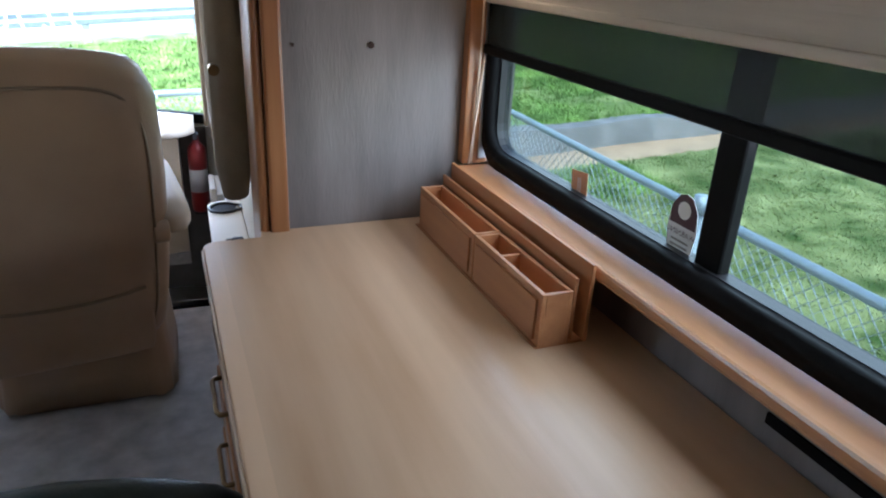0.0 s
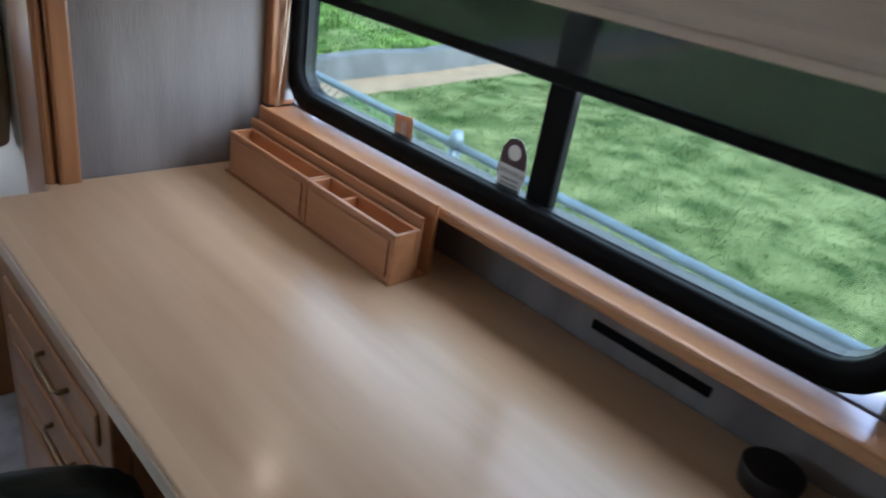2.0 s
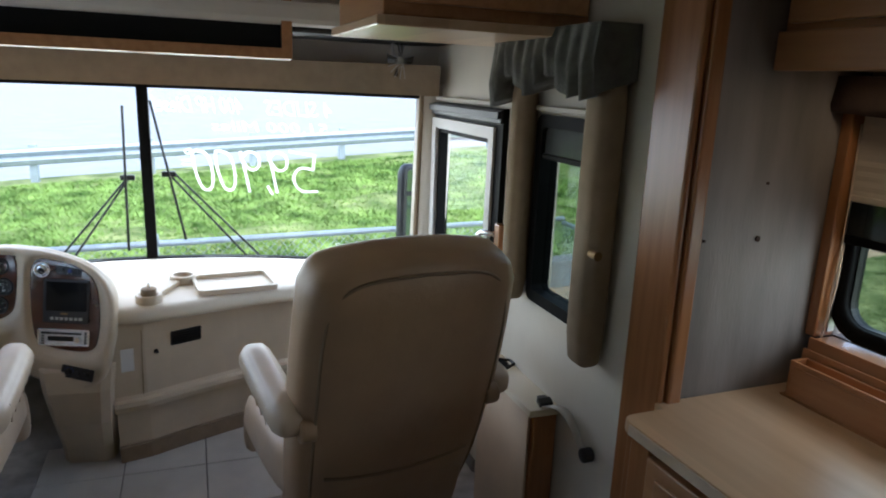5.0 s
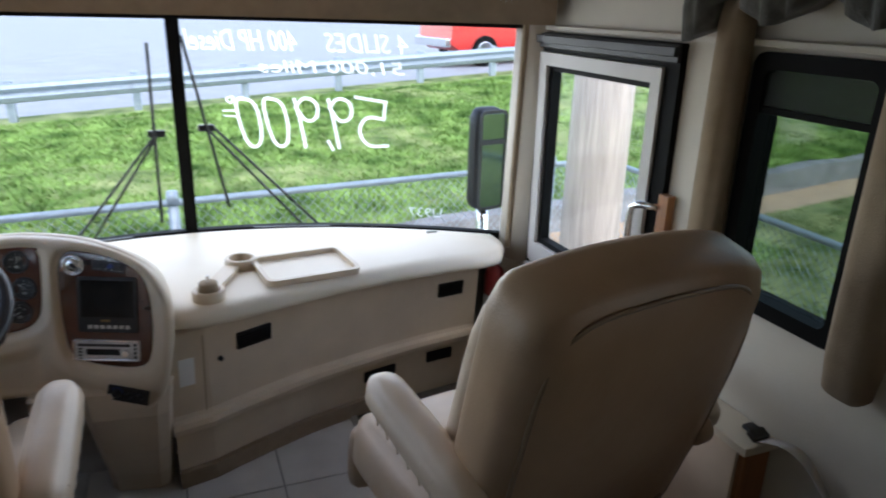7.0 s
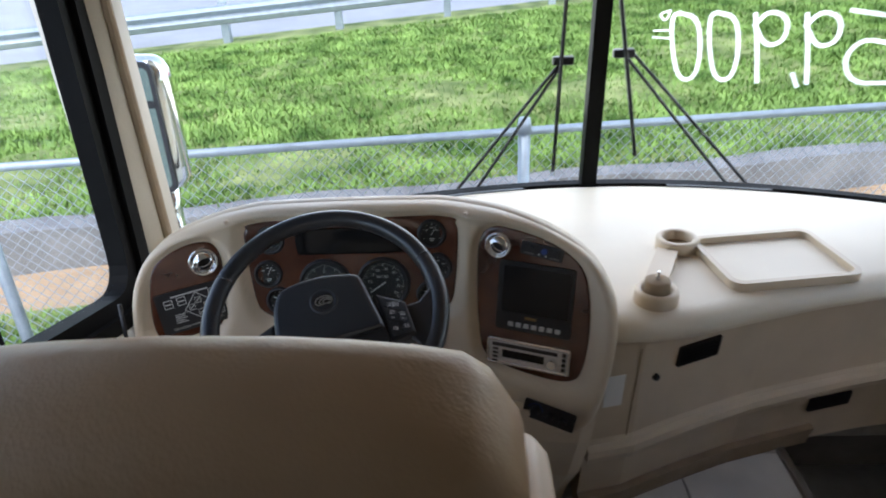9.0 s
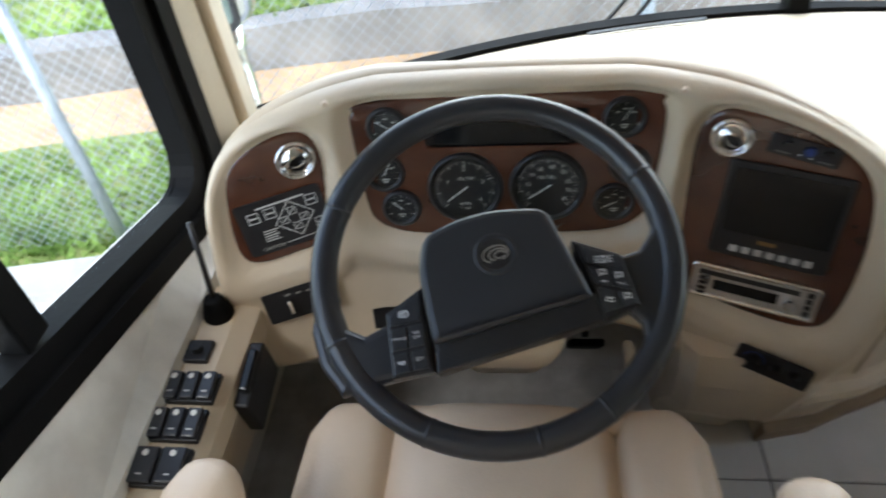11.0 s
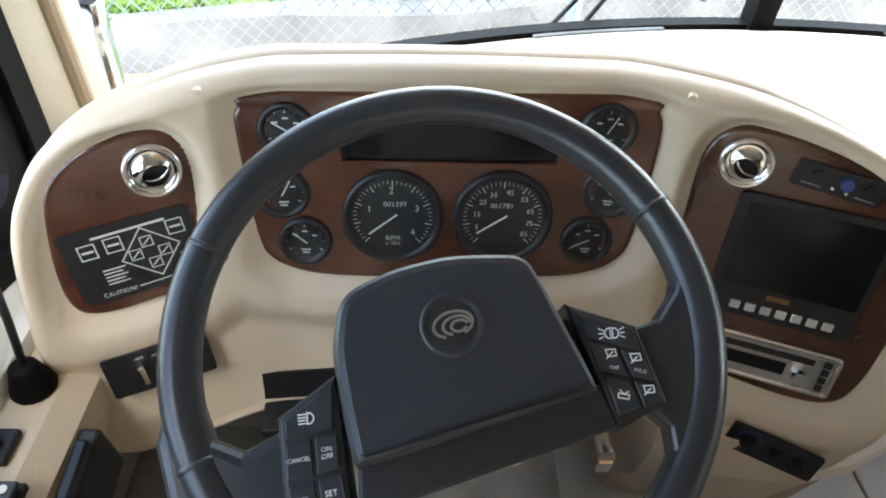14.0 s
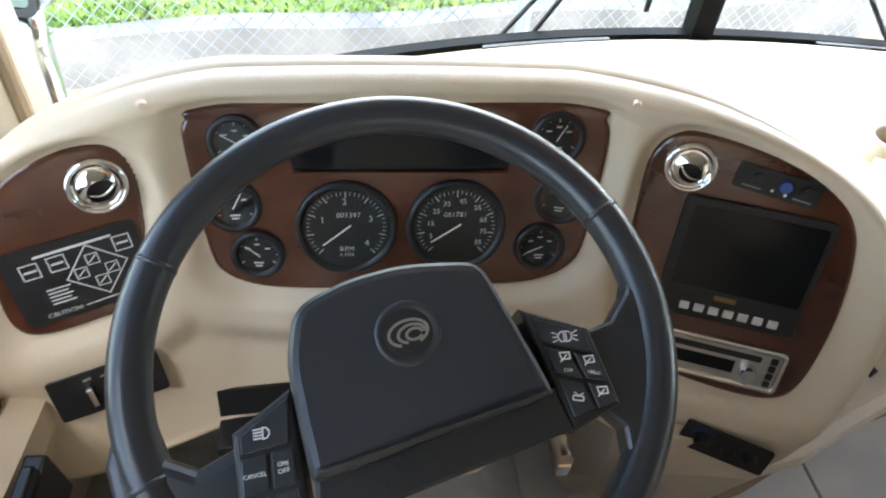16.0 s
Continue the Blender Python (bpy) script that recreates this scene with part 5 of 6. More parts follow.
# pedals and toe board
structure("wall_toe_board", loft([[(x, 3.30, 0.0), (x, 3.48, 0.28), (x, 3.50, 0.60), (x, 3.52, 0.60), (x, 3.50, 0.26), (x, 3.33, 0.0)] for x in (-1.16, -0.30)]), M_CARPET, "grey carpeted toe board under the dashboard", "toe board")
for nm, x in (("brake_pedal", -0.60), ("accelerator_pedal", -0.46)):
    pd = thing(nm, "black rubber pedal on the toe board", "pedal", group="driver pedals")
    part("pad", moved(box(-0.035, -0.008, -0.05, 0.035, 0.008, 0.05, 0.004), pose(x, 3.24, 0.17, 35)), M_RUBBER, pd)
    part("arm", rod((x, 3.25, 0.18), (x, 3.46, 0.34), 0.008), M_BLACK, pd)

# ---- dash top and passenger side ----
GP = [(-1.13, 3.22), (-0.6, 3.25), (-0.2, 3.15), (-0.11, 3.035), (0.0, 3.06), (0.083, 3.10), (0.19, 3.147), (0.32, 3.20), (0.45, 3.24), (0.60, 3.283), (0.75, 3.318), (0.92, 3.345), (1.03, 3.36)]


def interp(tab, x):
    if x <= tab[0][0]:
        return tab[0][1]
    for (x0, y0), (x1, y1) in zip(tab, tab[1:]):
        if x <= x1:
            return y0 + (y1 - y0) * (x - x0) / (x1 - x0)
    return tab[-1][1]


LIP = [(-1.13, 3.22), (-0.6, 3.25), (-0.2, 3.15), (-0.11, 3.02), (0.0, 3.015), (0.1, 3.035), (0.25, 3.085), (0.4, 3.13), (0.6, 3.175), (0.8, 3.20), (0.92, 3.20), (0.99, 3.215), (1.03, 3.25), (1.055, 3.30)]
dt = thing("dashboard_top", "pale moulded dash top below the windscreen with a rounded lip", "dashboard")
xs2 = [-1.13 + i * (1.055 + 1.13) / 60 for i in range(61)]
rings = []
for x in xs2:
    l, b = interp(LIP, x), ws_y(x, 0.62) - 0.006
    rings.append([(x, b, 0.585), (x, b, 0.622), (x, b - 0.05, 0.638), (x, l + 0.05, 0.640), (x, l + 0.018, 0.636), (x, l + 0.004, 0.624), (x, l, 0.606), (x, l + 0.006, 0.592), (x, l + 0.02, 0.585)])
part("top_slab", loft(rings), M_DASHTOP, dt, smooth=True)
for x0, x1 in ((0.22, 0.50), (-0.45, -0.2)):
    part("defroster_slot", loft([[(x, ws_y(x, 0.62) - 0.045, 0.6385), (x, ws_y(x, 0.62) - 0.032, 0.6375), (x, ws_y(x, 0.62) - 0.032, 0.6405), (x, ws_y(x, 0.62) - 0.045, 0.6415)] for x in [x0 + (x1 - x0) * i / 8 for i in range(9)]]), M_BLACK, dt, "dark defroster slot")
part("defroster_slot", box(0.83, 3.50, 0.637, 0.87, 3.51, 0.641), M_BLACK, dt)
# moulded tray with cup ring
tr = thing("dash_tray", "cream moulded tray with cup rings on the dash top", "tray")
tm = pose(0.325, 3.262, 0.6405, 0, 0, 7)
part("tray_rim", moved(ring_frame(0.30, 0.235, 0.03, 0.013, 0.020, 0.022), tm), M_DASH, tr, smooth=False)
part("tray_floor", moved(prism(rounded(0.285, 0.22, 0.03), 0.004), tm), M_DASHTOP, tr)
for cx, cy, r in ((0.133, 3.346, 0.050), (0.021, 3.105, 0.046)):
    part("cup_ring", moved(loft([[(rr * math.cos(k * math.tau / 32), rr * math.sin(k * math.tau / 32), h) for k in range(32)] for rr, h in ((r, 0.0), (r, 0.026), (r - 0.004, 0.030), (r - 0.012, 0.030), (r - 0.015, 0.026), (r - 0.016, 0.004))], caps=False), Matrix.Translation((cx, cy, 0.6395))), M_DASH, tr, smooth=True)
    part("cup_floor", moved(cyl(r - 0.014, 0.004, 24), Matrix.Translation((cx, cy, 0.644))), M_TANFAB, tr)
bm = loft([[(0.10 + t * (0.03 - 0.10) + s * 0.022, 3.305 + t * (3.15 - 3.305) - s * 0.010, z) for s, z in ((-1, 0.6405), (-1, 0.658), (1, 0.658), (1, 0.6405))] for t in (0, 0.25, 0.5, 0.75, 1)])
part("bridge", bm, M_DASH, tr)
kn = thing("cork_knob", "tan cork pot with a steel tip standing in the cup ring", "knob")
part("pot", moved(cyl(0.027, 0.045, 24, 0.026, 0.003), Matrix.Translation((0.021, 3.105, 0.6685))), M_TANFAB, kn, smooth=True)
part("tip", moved(cyl(0.006, 0.02, 12, 0.003), Matrix.Translation((0.021, 3.105, 0.700))), M_CHROME, kn, "small steel tip")

# passenger dash cabinet
pc = thing("passenger_dashboard", "cream passenger dashboard cabinet with dark vents", "dashboard")
xs3 = [-0.11 + i * (0.985 + 0.11) / 40 for i in range(41)]
rings = []
for x in xs3:
    g = interp(GP, x)
    rings.append([(x, g + 0.22, 0.584), (x, g - 0.012, 0.584), (x, g, 0.57), (x, g + 0.028, 0.295), (x, g + 0.022, 0.283), (x, g + 0.004, 0.278), (x, g, 0.262), (x, g + 0.010, 0.240), (x, g + 0.055, 0.225), (x, g + 0.10, 0.0), (x, g + 0.22, 0.0)])
part("front_panel", loft(rings), M_DASH, pc, smooth=False)
part("kick_plate", loft([[(x, interp(GP, x) + 0.092, 0.07), (x, interp(GP, x) + 0.06, 0.075), (x, interp(GP, x) + 0.085, 0.0), (x, interp(GP, x) + 0.11, 0.0)] for x in xs3[:26]]), M_TANFAB, pc, "tan kick strip at the floor")


def on_cabinet(x, z, off=0.0):
    e = 0.02
    s = (interp(GP, x + e) - interp(GP, x - e)) / (2 * e)
    g = interp(GP, x) + 0.028 * (0.57 - z) / 0.275
    return basis((x, g, z), (1, s, 0), (0, -0.1, 1)) @ Matrix.Translation((0, 0, off))


def grille(m, w, h):
    v = part("air_grille", moved(ring_frame(w, h, 0.004, 0.005, 0.006, 0.002), m), M_BLACK, pc, "dark rectangular air grille")
    part("backing", moved(box(-w / 2 + 0.004, -h / 2 + 0.004, 0.0, w / 2 - 0.004, h / 2 - 0.004, 0.002), m), M_RUBBER, v)
    for k in range(5):
        part("slat", moved(box(-w / 2 + 0.005, -0.0012, 0.002, w / 2 - 0.005, 0.0012, 0.006), m @ Matrix.Translation((0, -h / 2 + 0.010 + k * (h - 0.02) / 4, 0))), M_BLACK, v)


grille(on_cabinet(0.138, 0.492, 0.001), 0.115, 0.055)
grille(on_cabinet(0.868, 0.468, 0.001), 0.105, 0.055)
grille(on_cabinet(0.60, 0.165, -0.018), 0.13, 0.045)
grille(on_cabinet(0.85, 0.175, -0.018), 0.11, 0.045)
lk = on_cabinet(0.035, 0.455, 0.002)
part("lock_knob", moved(cyl(0.009, 0.014, 14, 0.007), lk), M_BLACK, pc, "small dark lock knob")
part("door_seam", moved(box(-0.0015, -0.16, 0, 0.0015, 0.12, 0.0015), on_cabinet(-0.012, 0.43, 0.0)), M_TANFAB, pc)
tagged(solid("paper_label", moved(box(-0.022, -0.045, 0, 0.022, 0.045, 0.001), on_cabinet(-0.06, 0.44, 0.002)), M_WHITE), "small white paper label on the dashboard side", "label")
# fire extinguisher by the door
# red and label colours darkened to paint in the corner's shade
M_EXT_SHADED = mat("red enamel darkened by shade", (0.17, 0.008, 0.007), 0.4, var=0.1)
fe = thing("fire_extinguisher", "small red fire extinguisher with a pale label beside the step well", "fire extinguisher", (1.055, 3.365, 0))
part("cylinder", moved(loft([[(r * math.cos(k * math.tau / 24), r * math.sin(k * math.tau / 24), z) for k in range(24)] for r, z in ((0.034, 0.23), (0.038, 0.235), (0.038, 0.49), (0.034, 0.515), (0.015, 0.535), (0.013, 0.56))]), Matrix()), M_EXT_SHADED, fe, "red cylinder", True)
part("label_band", moved(cyl(0.0385, 0.10, 24), Matrix.Translation((0, 0, 0.37))), M_CONC, fe, "printed label greyed as if in shade", True)
part("valve", moved(box(-0.012, -0.035, 0.55, 0.012, 0.02, 0.575, 0.004), Matrix()), M_BLACK, fe, "black lever valve")
part("bracket", moved(box(-0.03, 0.02, 0.20, 0.03, 0.06, 0.24, 0.003), Matrix()), M_BLACK, fe, "black wall bracket")

# ---- driver's side console ----
sc = thing("driver_side_console", "cream armrest console with black switches beside the driver", "console")
rings = []
for y in (1.9, 2.3, 2.7, 3.0, 3.06):
    rings.append([(-1.168, y, 0.30), (-1.168, y, 0.545), (-1.045, y, 0.535), (-1.018, y, 0.515), (-1.015, y, 0.48), (-1.06, y, 0.30)])
part("console_body", loft(rings), M_DASH, sc)
zt = 0.541


def rocker(y0, y1, cnt, x0=-1.102, x1=-1.026):
    b = part("switch_bank", moved(box(x0, y0, zt - 0.006, x1, y1, zt + 0.004, 0.002), Matrix()), M_BLACK, sc, "bank of black rocker switches")
    w = (x1 - x0) / cnt
    for k in range(cnt):
        xa = x0 + w * k + 0.002
        r = part("rocker", moved(box(0, 0, 0, w - 0.004, y1 - y0 - 0.006, 0.008, 0.003), pose(xa, y0 + 0.003, zt + 0.003, 6)), M_WHEEL, b)
        part("symbol", moved(cyl(0.0045, 0.0006, 14), pose(xa + w / 2 - 0.002, y1 - 0.014, zt + 0.0162, 6)), M_PRINT, r)
        part("mark", moved(box(xa + w / 2 - 0.006, y0 + 0.012, zt + 0.0115, xa + w / 2 + 0.002, y0 + 0.0135, zt + 0.0132), Matrix()), M_PRINT, r)


rocker(2.831, 2.881, 3)
rocker(2.770, 2.820, 3)
rocker(2.704, 2.759, 2)
part("mirror_switch", box(-1.098, 2.902, zt - 0.006, -1.058, 2.942, zt + 0.005, 0.003), M_BLACK, sc, "small black mirror switch")
part("mirror_knob", moved(cyl(0.009, 0.012, 16), Matrix.Translation((-1.078, 2.922, zt + 0.009))), M_BLACK, sc)
jb = part("lever_boot", moved(cyl(0.026, 0.04, 20, 0.014, 0.004), Matrix.Translation((-1.072, 3.000, zt + 0.015))), M_RUBBER, sc, "black rubber lever boot", True)
part("lever", tube([(-1.072, 3.000, zt + 0.02), (-1.074, 3.018, zt + 0.09), (-1.078, 3.035, zt + 0.16)], 0.0045, 8), M_BLACK, jb, smooth=True)
part("side_pocket", moved(box(-0.012, -0.055, -0.05, 0.012, 0.055, 0.035, 0.004), pose(-1.006, 2.915, 0.47, 8)), M_BLACK, sc, "black plastic side pocket")
part("pocket_insert", moved(box(-0.004, -0.035, 0.0, 0.010, 0.035, 0.045, 0.003), pose(-1.006, 2.915, 0.475, 8)), M_GLOSSB, sc, "dark insert in the pocket")


# ---- captain's seats ----
M_SEAM = leather("seam leather", (0.27, 0.19, 0.115))
def back_shape(h, taper=0.90):
    def f(c):
        t = (c.z + h / 2) / h
        w = taper + (1.04 - taper) * math.sin(min(1, t * 1.15) * math.pi * 0.62)
        y = c.y
        if c.y < 0:
            y += 0.05 * max(0, 0.25 - t)
        arch = 0.022 * max(0.0, 1 - (c.x / 0.26) ** 2) * max(0.0, (t - 0.6) / 0.4)
        return Vector((c.x * w, y - 0.02 * math.sin(t * math.pi), c.z + arch))
    return f


def captain_seat(name, label, at, rz, zbot, ztop, lean, cush_z, cush_d, arm_z, bw, ax, back_y=-0.20, base=None, cush_y=-0.10, taper=0.90):
    s = thing(name, label, "chair", at, rz, "cab seats")
    h = ztop - zbot
    m = pose(0, back_y, (zbot + ztop) / 2, lean)
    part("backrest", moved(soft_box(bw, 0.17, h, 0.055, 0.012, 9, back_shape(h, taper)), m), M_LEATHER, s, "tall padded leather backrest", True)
    # piped edge round the rear face
    pts = []
    for i in range(64):
        a = i / 64 * math.tau
        ex = math.copysign(abs(math.cos(a)) ** 0.32, math.cos(a))
        ez = math.copysign(abs(math.sin(a)) ** 0.32, math.sin(a))
        p = back_shape(h, taper)(Vector((ex * (bw / 2 - 0.028), -0.080, ez * (h / 2 - 0.028))))
        pts.append(m @ p)
    part("piping", tube(pts, 0.0045, 6, True), M_SEAM, s, "sewn piping seam", True)
    pts = []
    for i in range(13):
        x = -0.215 + 0.43 * i / 12
        pts.append(m @ Vector((x * 0.98, -0.106 - 0.004 * math.cos(x * 7), -h * 0.21 - 0.025 * (1 - (x / 0.215) ** 2))))
    part("pocket_hem", tube(pts, 0.0055, 6), M_SEAM, s, "hem of the seat-back pocket", True)
    part("pocket", moved(soft_box(0.44, 0.03, h * 0.30, 0.012, 0.008, 5), m @ Matrix.Translation((0, -0.083, -h * 0.365))), M_LEATHER, s, "slack leather map pocket", True)
    part("front_pad", moved(soft_box(0.30, 0.05, h * 0.80, 0.02, 0.02, 7), m @ Matrix.Translation((0, 0.085, 0.0))), M_LEATHERW, s, smooth=True)
    for sx in (-1, 1):
        part("side_bolster", moved(soft_box(0.085, 0.07, h * 0.78, 0.03, 0.012, 5), m @ pose(sx * 0.205, 0.085, -0.01, 0, 0, -sx * 12)), M_LEATHERW, s, smooth=True)
    # cushion in three sections
    part("cushion", moved(soft_box(0.315, cush_d, 0.15, 0.05, 0.018, 7), Matrix.Translation((0, cush_y + cush_d / 2, cush_z - 0.075))), M_LEATHERW, s, "padded seat cushion", True)
    for sx in (-1, 1):
        part("cushion_bolster", moved(soft_box(0.125, cush_d, 0.165, 0.05, 0.012, 7), pose(sx * 0.218, cush_y + cush_d / 2 - 0.005, cush_z - 0.075, 0, sx * -6, 0)), M_LEATHERW, s, "padded cushion side", True)
    part("cushion_front", moved(soft_box(0.54, 0.06, 0.20, 0.028, 0.012, 6), pose(0, cush_y + cush_d - 0.005, cush_z - 0.14, 6)), M_LEATHERW, s, "gathered leather cushion front", True)
    for k in range(3):
        part("crease", tube([(-0.15, -0.02 + 0.13 * k, cush_z + 0.006), (0.0, -0.012 + 0.13 * k, cush_z + 0.012), (0.15, -0.02 + 0.13 * k, cush_z + 0.006)], 0.0025, 6), M_LEATHERW, s, smooth=True)
    # skirted base
    rings = []
    for z, gx, gy in ((0.0, 0.243, 0.225), (0.012, 0.246, 0.228), (0.10, 0.24, 0.222), (0.22, 0.232, 0.218), (cush_z - 0.12, 0.24, 0.22)):
        ring = []
        for i, (x, y) in enumerate(rounded(2 * gx, 2 * gy, 0.07, 7)):
            wv = 1 + 0.012 * math.sin(i * 2.3) * (1 - z / 0.4)
            ring.append((x * wv, y * wv, z + (0.012 * (1 + math.sin(i * 0.9)) if z < 0.005 else 0)))
        rings.append(ring)
    bx, by = base or (at[0], at[1] + 0.06)
    to_seat = pose(at[0], at[1], 0, 0, 0, rz).inverted() @ Matrix.Translation((bx, by, 0))
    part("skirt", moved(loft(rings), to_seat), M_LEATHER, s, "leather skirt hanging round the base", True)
    for sx in (-1, 1):
        am = pose(sx * ax, 0.06, arm_z - 0.035, 7)
        part("armrest", moved(soft_box(0.085, 0.40, 0.085, 0.038, 0.006, 7), am), M_LEATHERW, s, "padded leather armrest with gathered side", True)
        part("armrest_pivot", moved(cyl(0.032, 0.04, 20, None, 0.006), pose(sx * (ax - 0.037), -0.13, arm_z - 0.075, 0, 90)), M_LEATHER, s, smooth=True)
        for k in range(6):
            part("gather", tube([am @ Vector((sx * 0.0435, -0.12 + 0.045 * k, 0.02)), am @ Vector((sx * 0.046, -0.115 + 0.045 * k, -0.005)), am @ Vector((sx * 0.0435, -0.125 + 0.045 * k, -0.028))], 0.002, 5), M_LEATHERW, s, smooth=True)
    return s


captain_seat("captain_chair", "beige leather captain's chair with armrests on a skirted base", (0.665, 2.235, 0), 9.0, 0.235, 1.055, 15.5, 0.47, 0.44, 0.69, 0.535, 0.300, back_y=-0.05, base=(0.682, 2.53), cush_y=0.04, taper=0.97)
captain_seat("captain_chair", "beige leather driver's chair with armrests behind the wheel", (-0.62, 2.42, 0), 0, 0.34, 1.075, 10, 0.50, 0.56, 0.66, 0.545, 0.315, back_y=-0.09)

# ---- passenger side console ----
co = thing("side_console", "cream topped wooden console with a black cup holder by the wall", "console")
out = [(1.068, 2.12), (1.068, 2.50), (1.078, 2.525), (1.10, 2.535), (1.168, 2.535), (1.168, 2.12)]
part("console_top", moved(prism(out, 0.022, 0.003), Matrix.Translation((0, 0, 0.530))), M_DASHTOP, co, "cream laminate top")
part("console_body", box(1.088, 2.135, 0.0, 1.166, 2.52, 0.529, 0.006), M_WOOD, co, "maple console body")
part("side_panel", box(1.079, 2.15, 0.02, 1.0875, 2.51, 0.53, 0.004), M_LEATHERW, co, "cream padded side panel")
ch2 = part("cup_holder", moved(loft([[(r * math.cos(k * math.tau / 28) + (0.012 if math.cos(k * math.tau / 28) > 0.8 else 0), r * math.sin(k * math.tau / 28), z) for k in range(28)] for r, z in ((0.047, 0.5525), (0.047, 0.558), (0.042, 0.560), (0.037, 0.556), (0.036, 0.50))], caps=False), Matrix.Translation((1.116, 2.455, 0))), M_BLACK, co, "black plastic cup holder", True)
part("cup_floor", moved(cyl(0.037, 0.003, 24), Matrix.Translation((1.116, 2.455, 0.5535))), M_RUBBER, ch2)
part("switch", box(1.122, 2.165, 0.5525, 1.152, 2.190, 0.563, 0.003), M_BLACK, co, "small black rocker switch")
belt = thing("seat_belt", "grey seat belt webbing with a black anchor on the wall", "seat belt")
part("anchor", moved(cyl(0.020, 0.03, 16, None, 0.004), pose(1.150, 1.945, 0.50, 0, 90)), M_BLACK, belt, "black anchor cap", True)
rings = []
for k in range(13):
    t = k / 12
    y, z = 2.13 - 0.185 * t, 0.557 + 0.05 * math.sin(t * math.pi) - 0.075 * t
    rings.append([(1.108 + 0.034 * t, y, z - 0.001), (1.148 + 0.010 * t, y, z - 0.001), (1.148 + 0.010 * t, y, z + 0.0015), (1.108 + 0.034 * t, y, z + 0.0015)])
part("webbing", loft(rings), M_GREYP, belt, "pale grey woven webbing", True)
part("buckle", moved(box(-0.022, -0.014, -0.008, 0.022, 0.014, 0.008, 0.004), pose(1.126, 2.145, 0.562, 20)), M_BLACK, belt, "black plastic buckle")

# ---- entry door ----
door = tagged(new("door_entry"), "silver framed entry door with a large window, closed", "door", kind="structure")
dm = basis((HALF - 0.012, 2.955, 0.0), (0, 1, 0), (0, 0, 1))


def yz(pts, x0, x1, bev=0.0):
    p = [(y, z) for y, z in pts]
    if sum(a[0] * b[1] - b[0] * a[1] for a, b in zip(p, p[1:] + p[:1])) < 0:
        p = p[::-1]
    bm = prism(p, x1 - x0, bev)
    return moved(bm, basis((x0, 0, 0), (0, 1, 0), (0, 0, 1)))


def frame_yz(outer, inner, x0, x1):
    rings = [[(x0, y, z) for y, z in outer], [(x1, y, z) for y, z in outer], [(x1, y, z) for y, z in inner], [(x0, y, z) for y, z in inner], [(x0, y, z) for y, z in outer]]
    bm = loft(rings, caps=False)
    bmesh.ops.remove_doubles(bm, verts=bm.verts, dist=1e-6)
    return bm


outer = [(2.655, 0.40), (3.275, 0.56), (3.285, 1.315), (2.655, 1.315)]
inner = [(2.695, 0.66), (3.235, 0.66), (3.240, 1.275), (2.695, 1.275)]
part("door_frame", frame_yz([(2.655, 0.585), (3.275, 0.585), (3.285, 1.315), (2.655, 1.315)], inner, 1.140, 1.185), M_GREYP, door, "pale silver window surround")
part("gasket", frame_yz([(2.694, 0.659), (3.236, 0.659), (3.241, 1.276), (2.694, 1.276)], [(2.712, 0.678), (3.216, 0.678), (3.220, 1.258), (2.712, 1.258)], 1.155, 1.19), M_RUBBER, door, "black glazing gasket")
part("pane", box(1.170, 2.70, 0.665, 1.175, 3.235, 1.27), M_GLASS, door).visible_shadow = False
part("lower_panel", yz([(2.655, 0.485), (3.275, 0.570), (3.275, 0.584), (2.655, 0.584)], 1.150, 1.19), M_CONC, door, "grey panel below the window")
part("slanted_rail", yz([(2.655, 0.452), (3.285, 0.540), (3.285, 0.568), (2.655, 0.483)], 1.130, 1.19, 0.003), M_GREYP, door, "pale slanted rail")
part("skin", yz([(2.656, -0.36), (3.285, -0.36), (3.285, 0.539), (2.656, 0.451)], 1.165, 1.19), M_WALL, door, "cream lower door skin")
part("kick_panel", box(1.155, 2.70, -0.33, 1.164, 3.25, 0.05, 0.003), M_CONC, door, "grey kick panel")
lt = part("latch_box", box(1.108, 2.89, 0.335, 1.164, 3.135, 0.455, 0.006), M_WALL, door, "cream latch cover")
part("latch_paddle", box(1.088, 2.91, 0.395, 1.109, 3.10, 0.470, 0.005), M_WALL, lt)
part("louvre", box(1.13, 2.80, 0.335, 1.164, 2.88, 0.435, 0.003), M_BLACK, lt)
part("outer_frame", frame_yz([(2.60, -0.40), (3.30, -0.40), (3.30, 1.378), (2.60, 1.378)], [(2.656, -0.37), (3.286, -0.37), (3.286, 1.318), (2.656, 1.318)], 1.150, 1.225), M_RUBBER, door, "black door jamb")
part("jamb_fin", box(1.140, 2.60, 1.330, 1.150, 3.30, 1.375, 0.003), M_BLACK, door)
part("jamb_fin", box(1.128, 2.60, 1.345, 1.140, 3.30, 1.37, 0.003), M_BLACK, door)
rail = thing("grab_rail", "bent chrome grab rail beside the entry door", "handrail")
part("bar", tube([(1.145, 2.60, 0.962), (1.13, 2.62, 0.962), (1.12, 2.65, 0.960), (1.115, 2.675, 0.945), (1.115, 2.68, 0.91), (1.115, 2.68, 0.66), (1.12, 2.665, 0.63), (1.145, 2.62, 0.625)], 0.0105, 10), M_CHROME, rail, smooth=True)
part("wood_mount", box(1.142, 2.565, 0.58, 1.168, 2.605, 1.00, 0.004), M_WOOD, rail, "varnished wooden mounting strip")

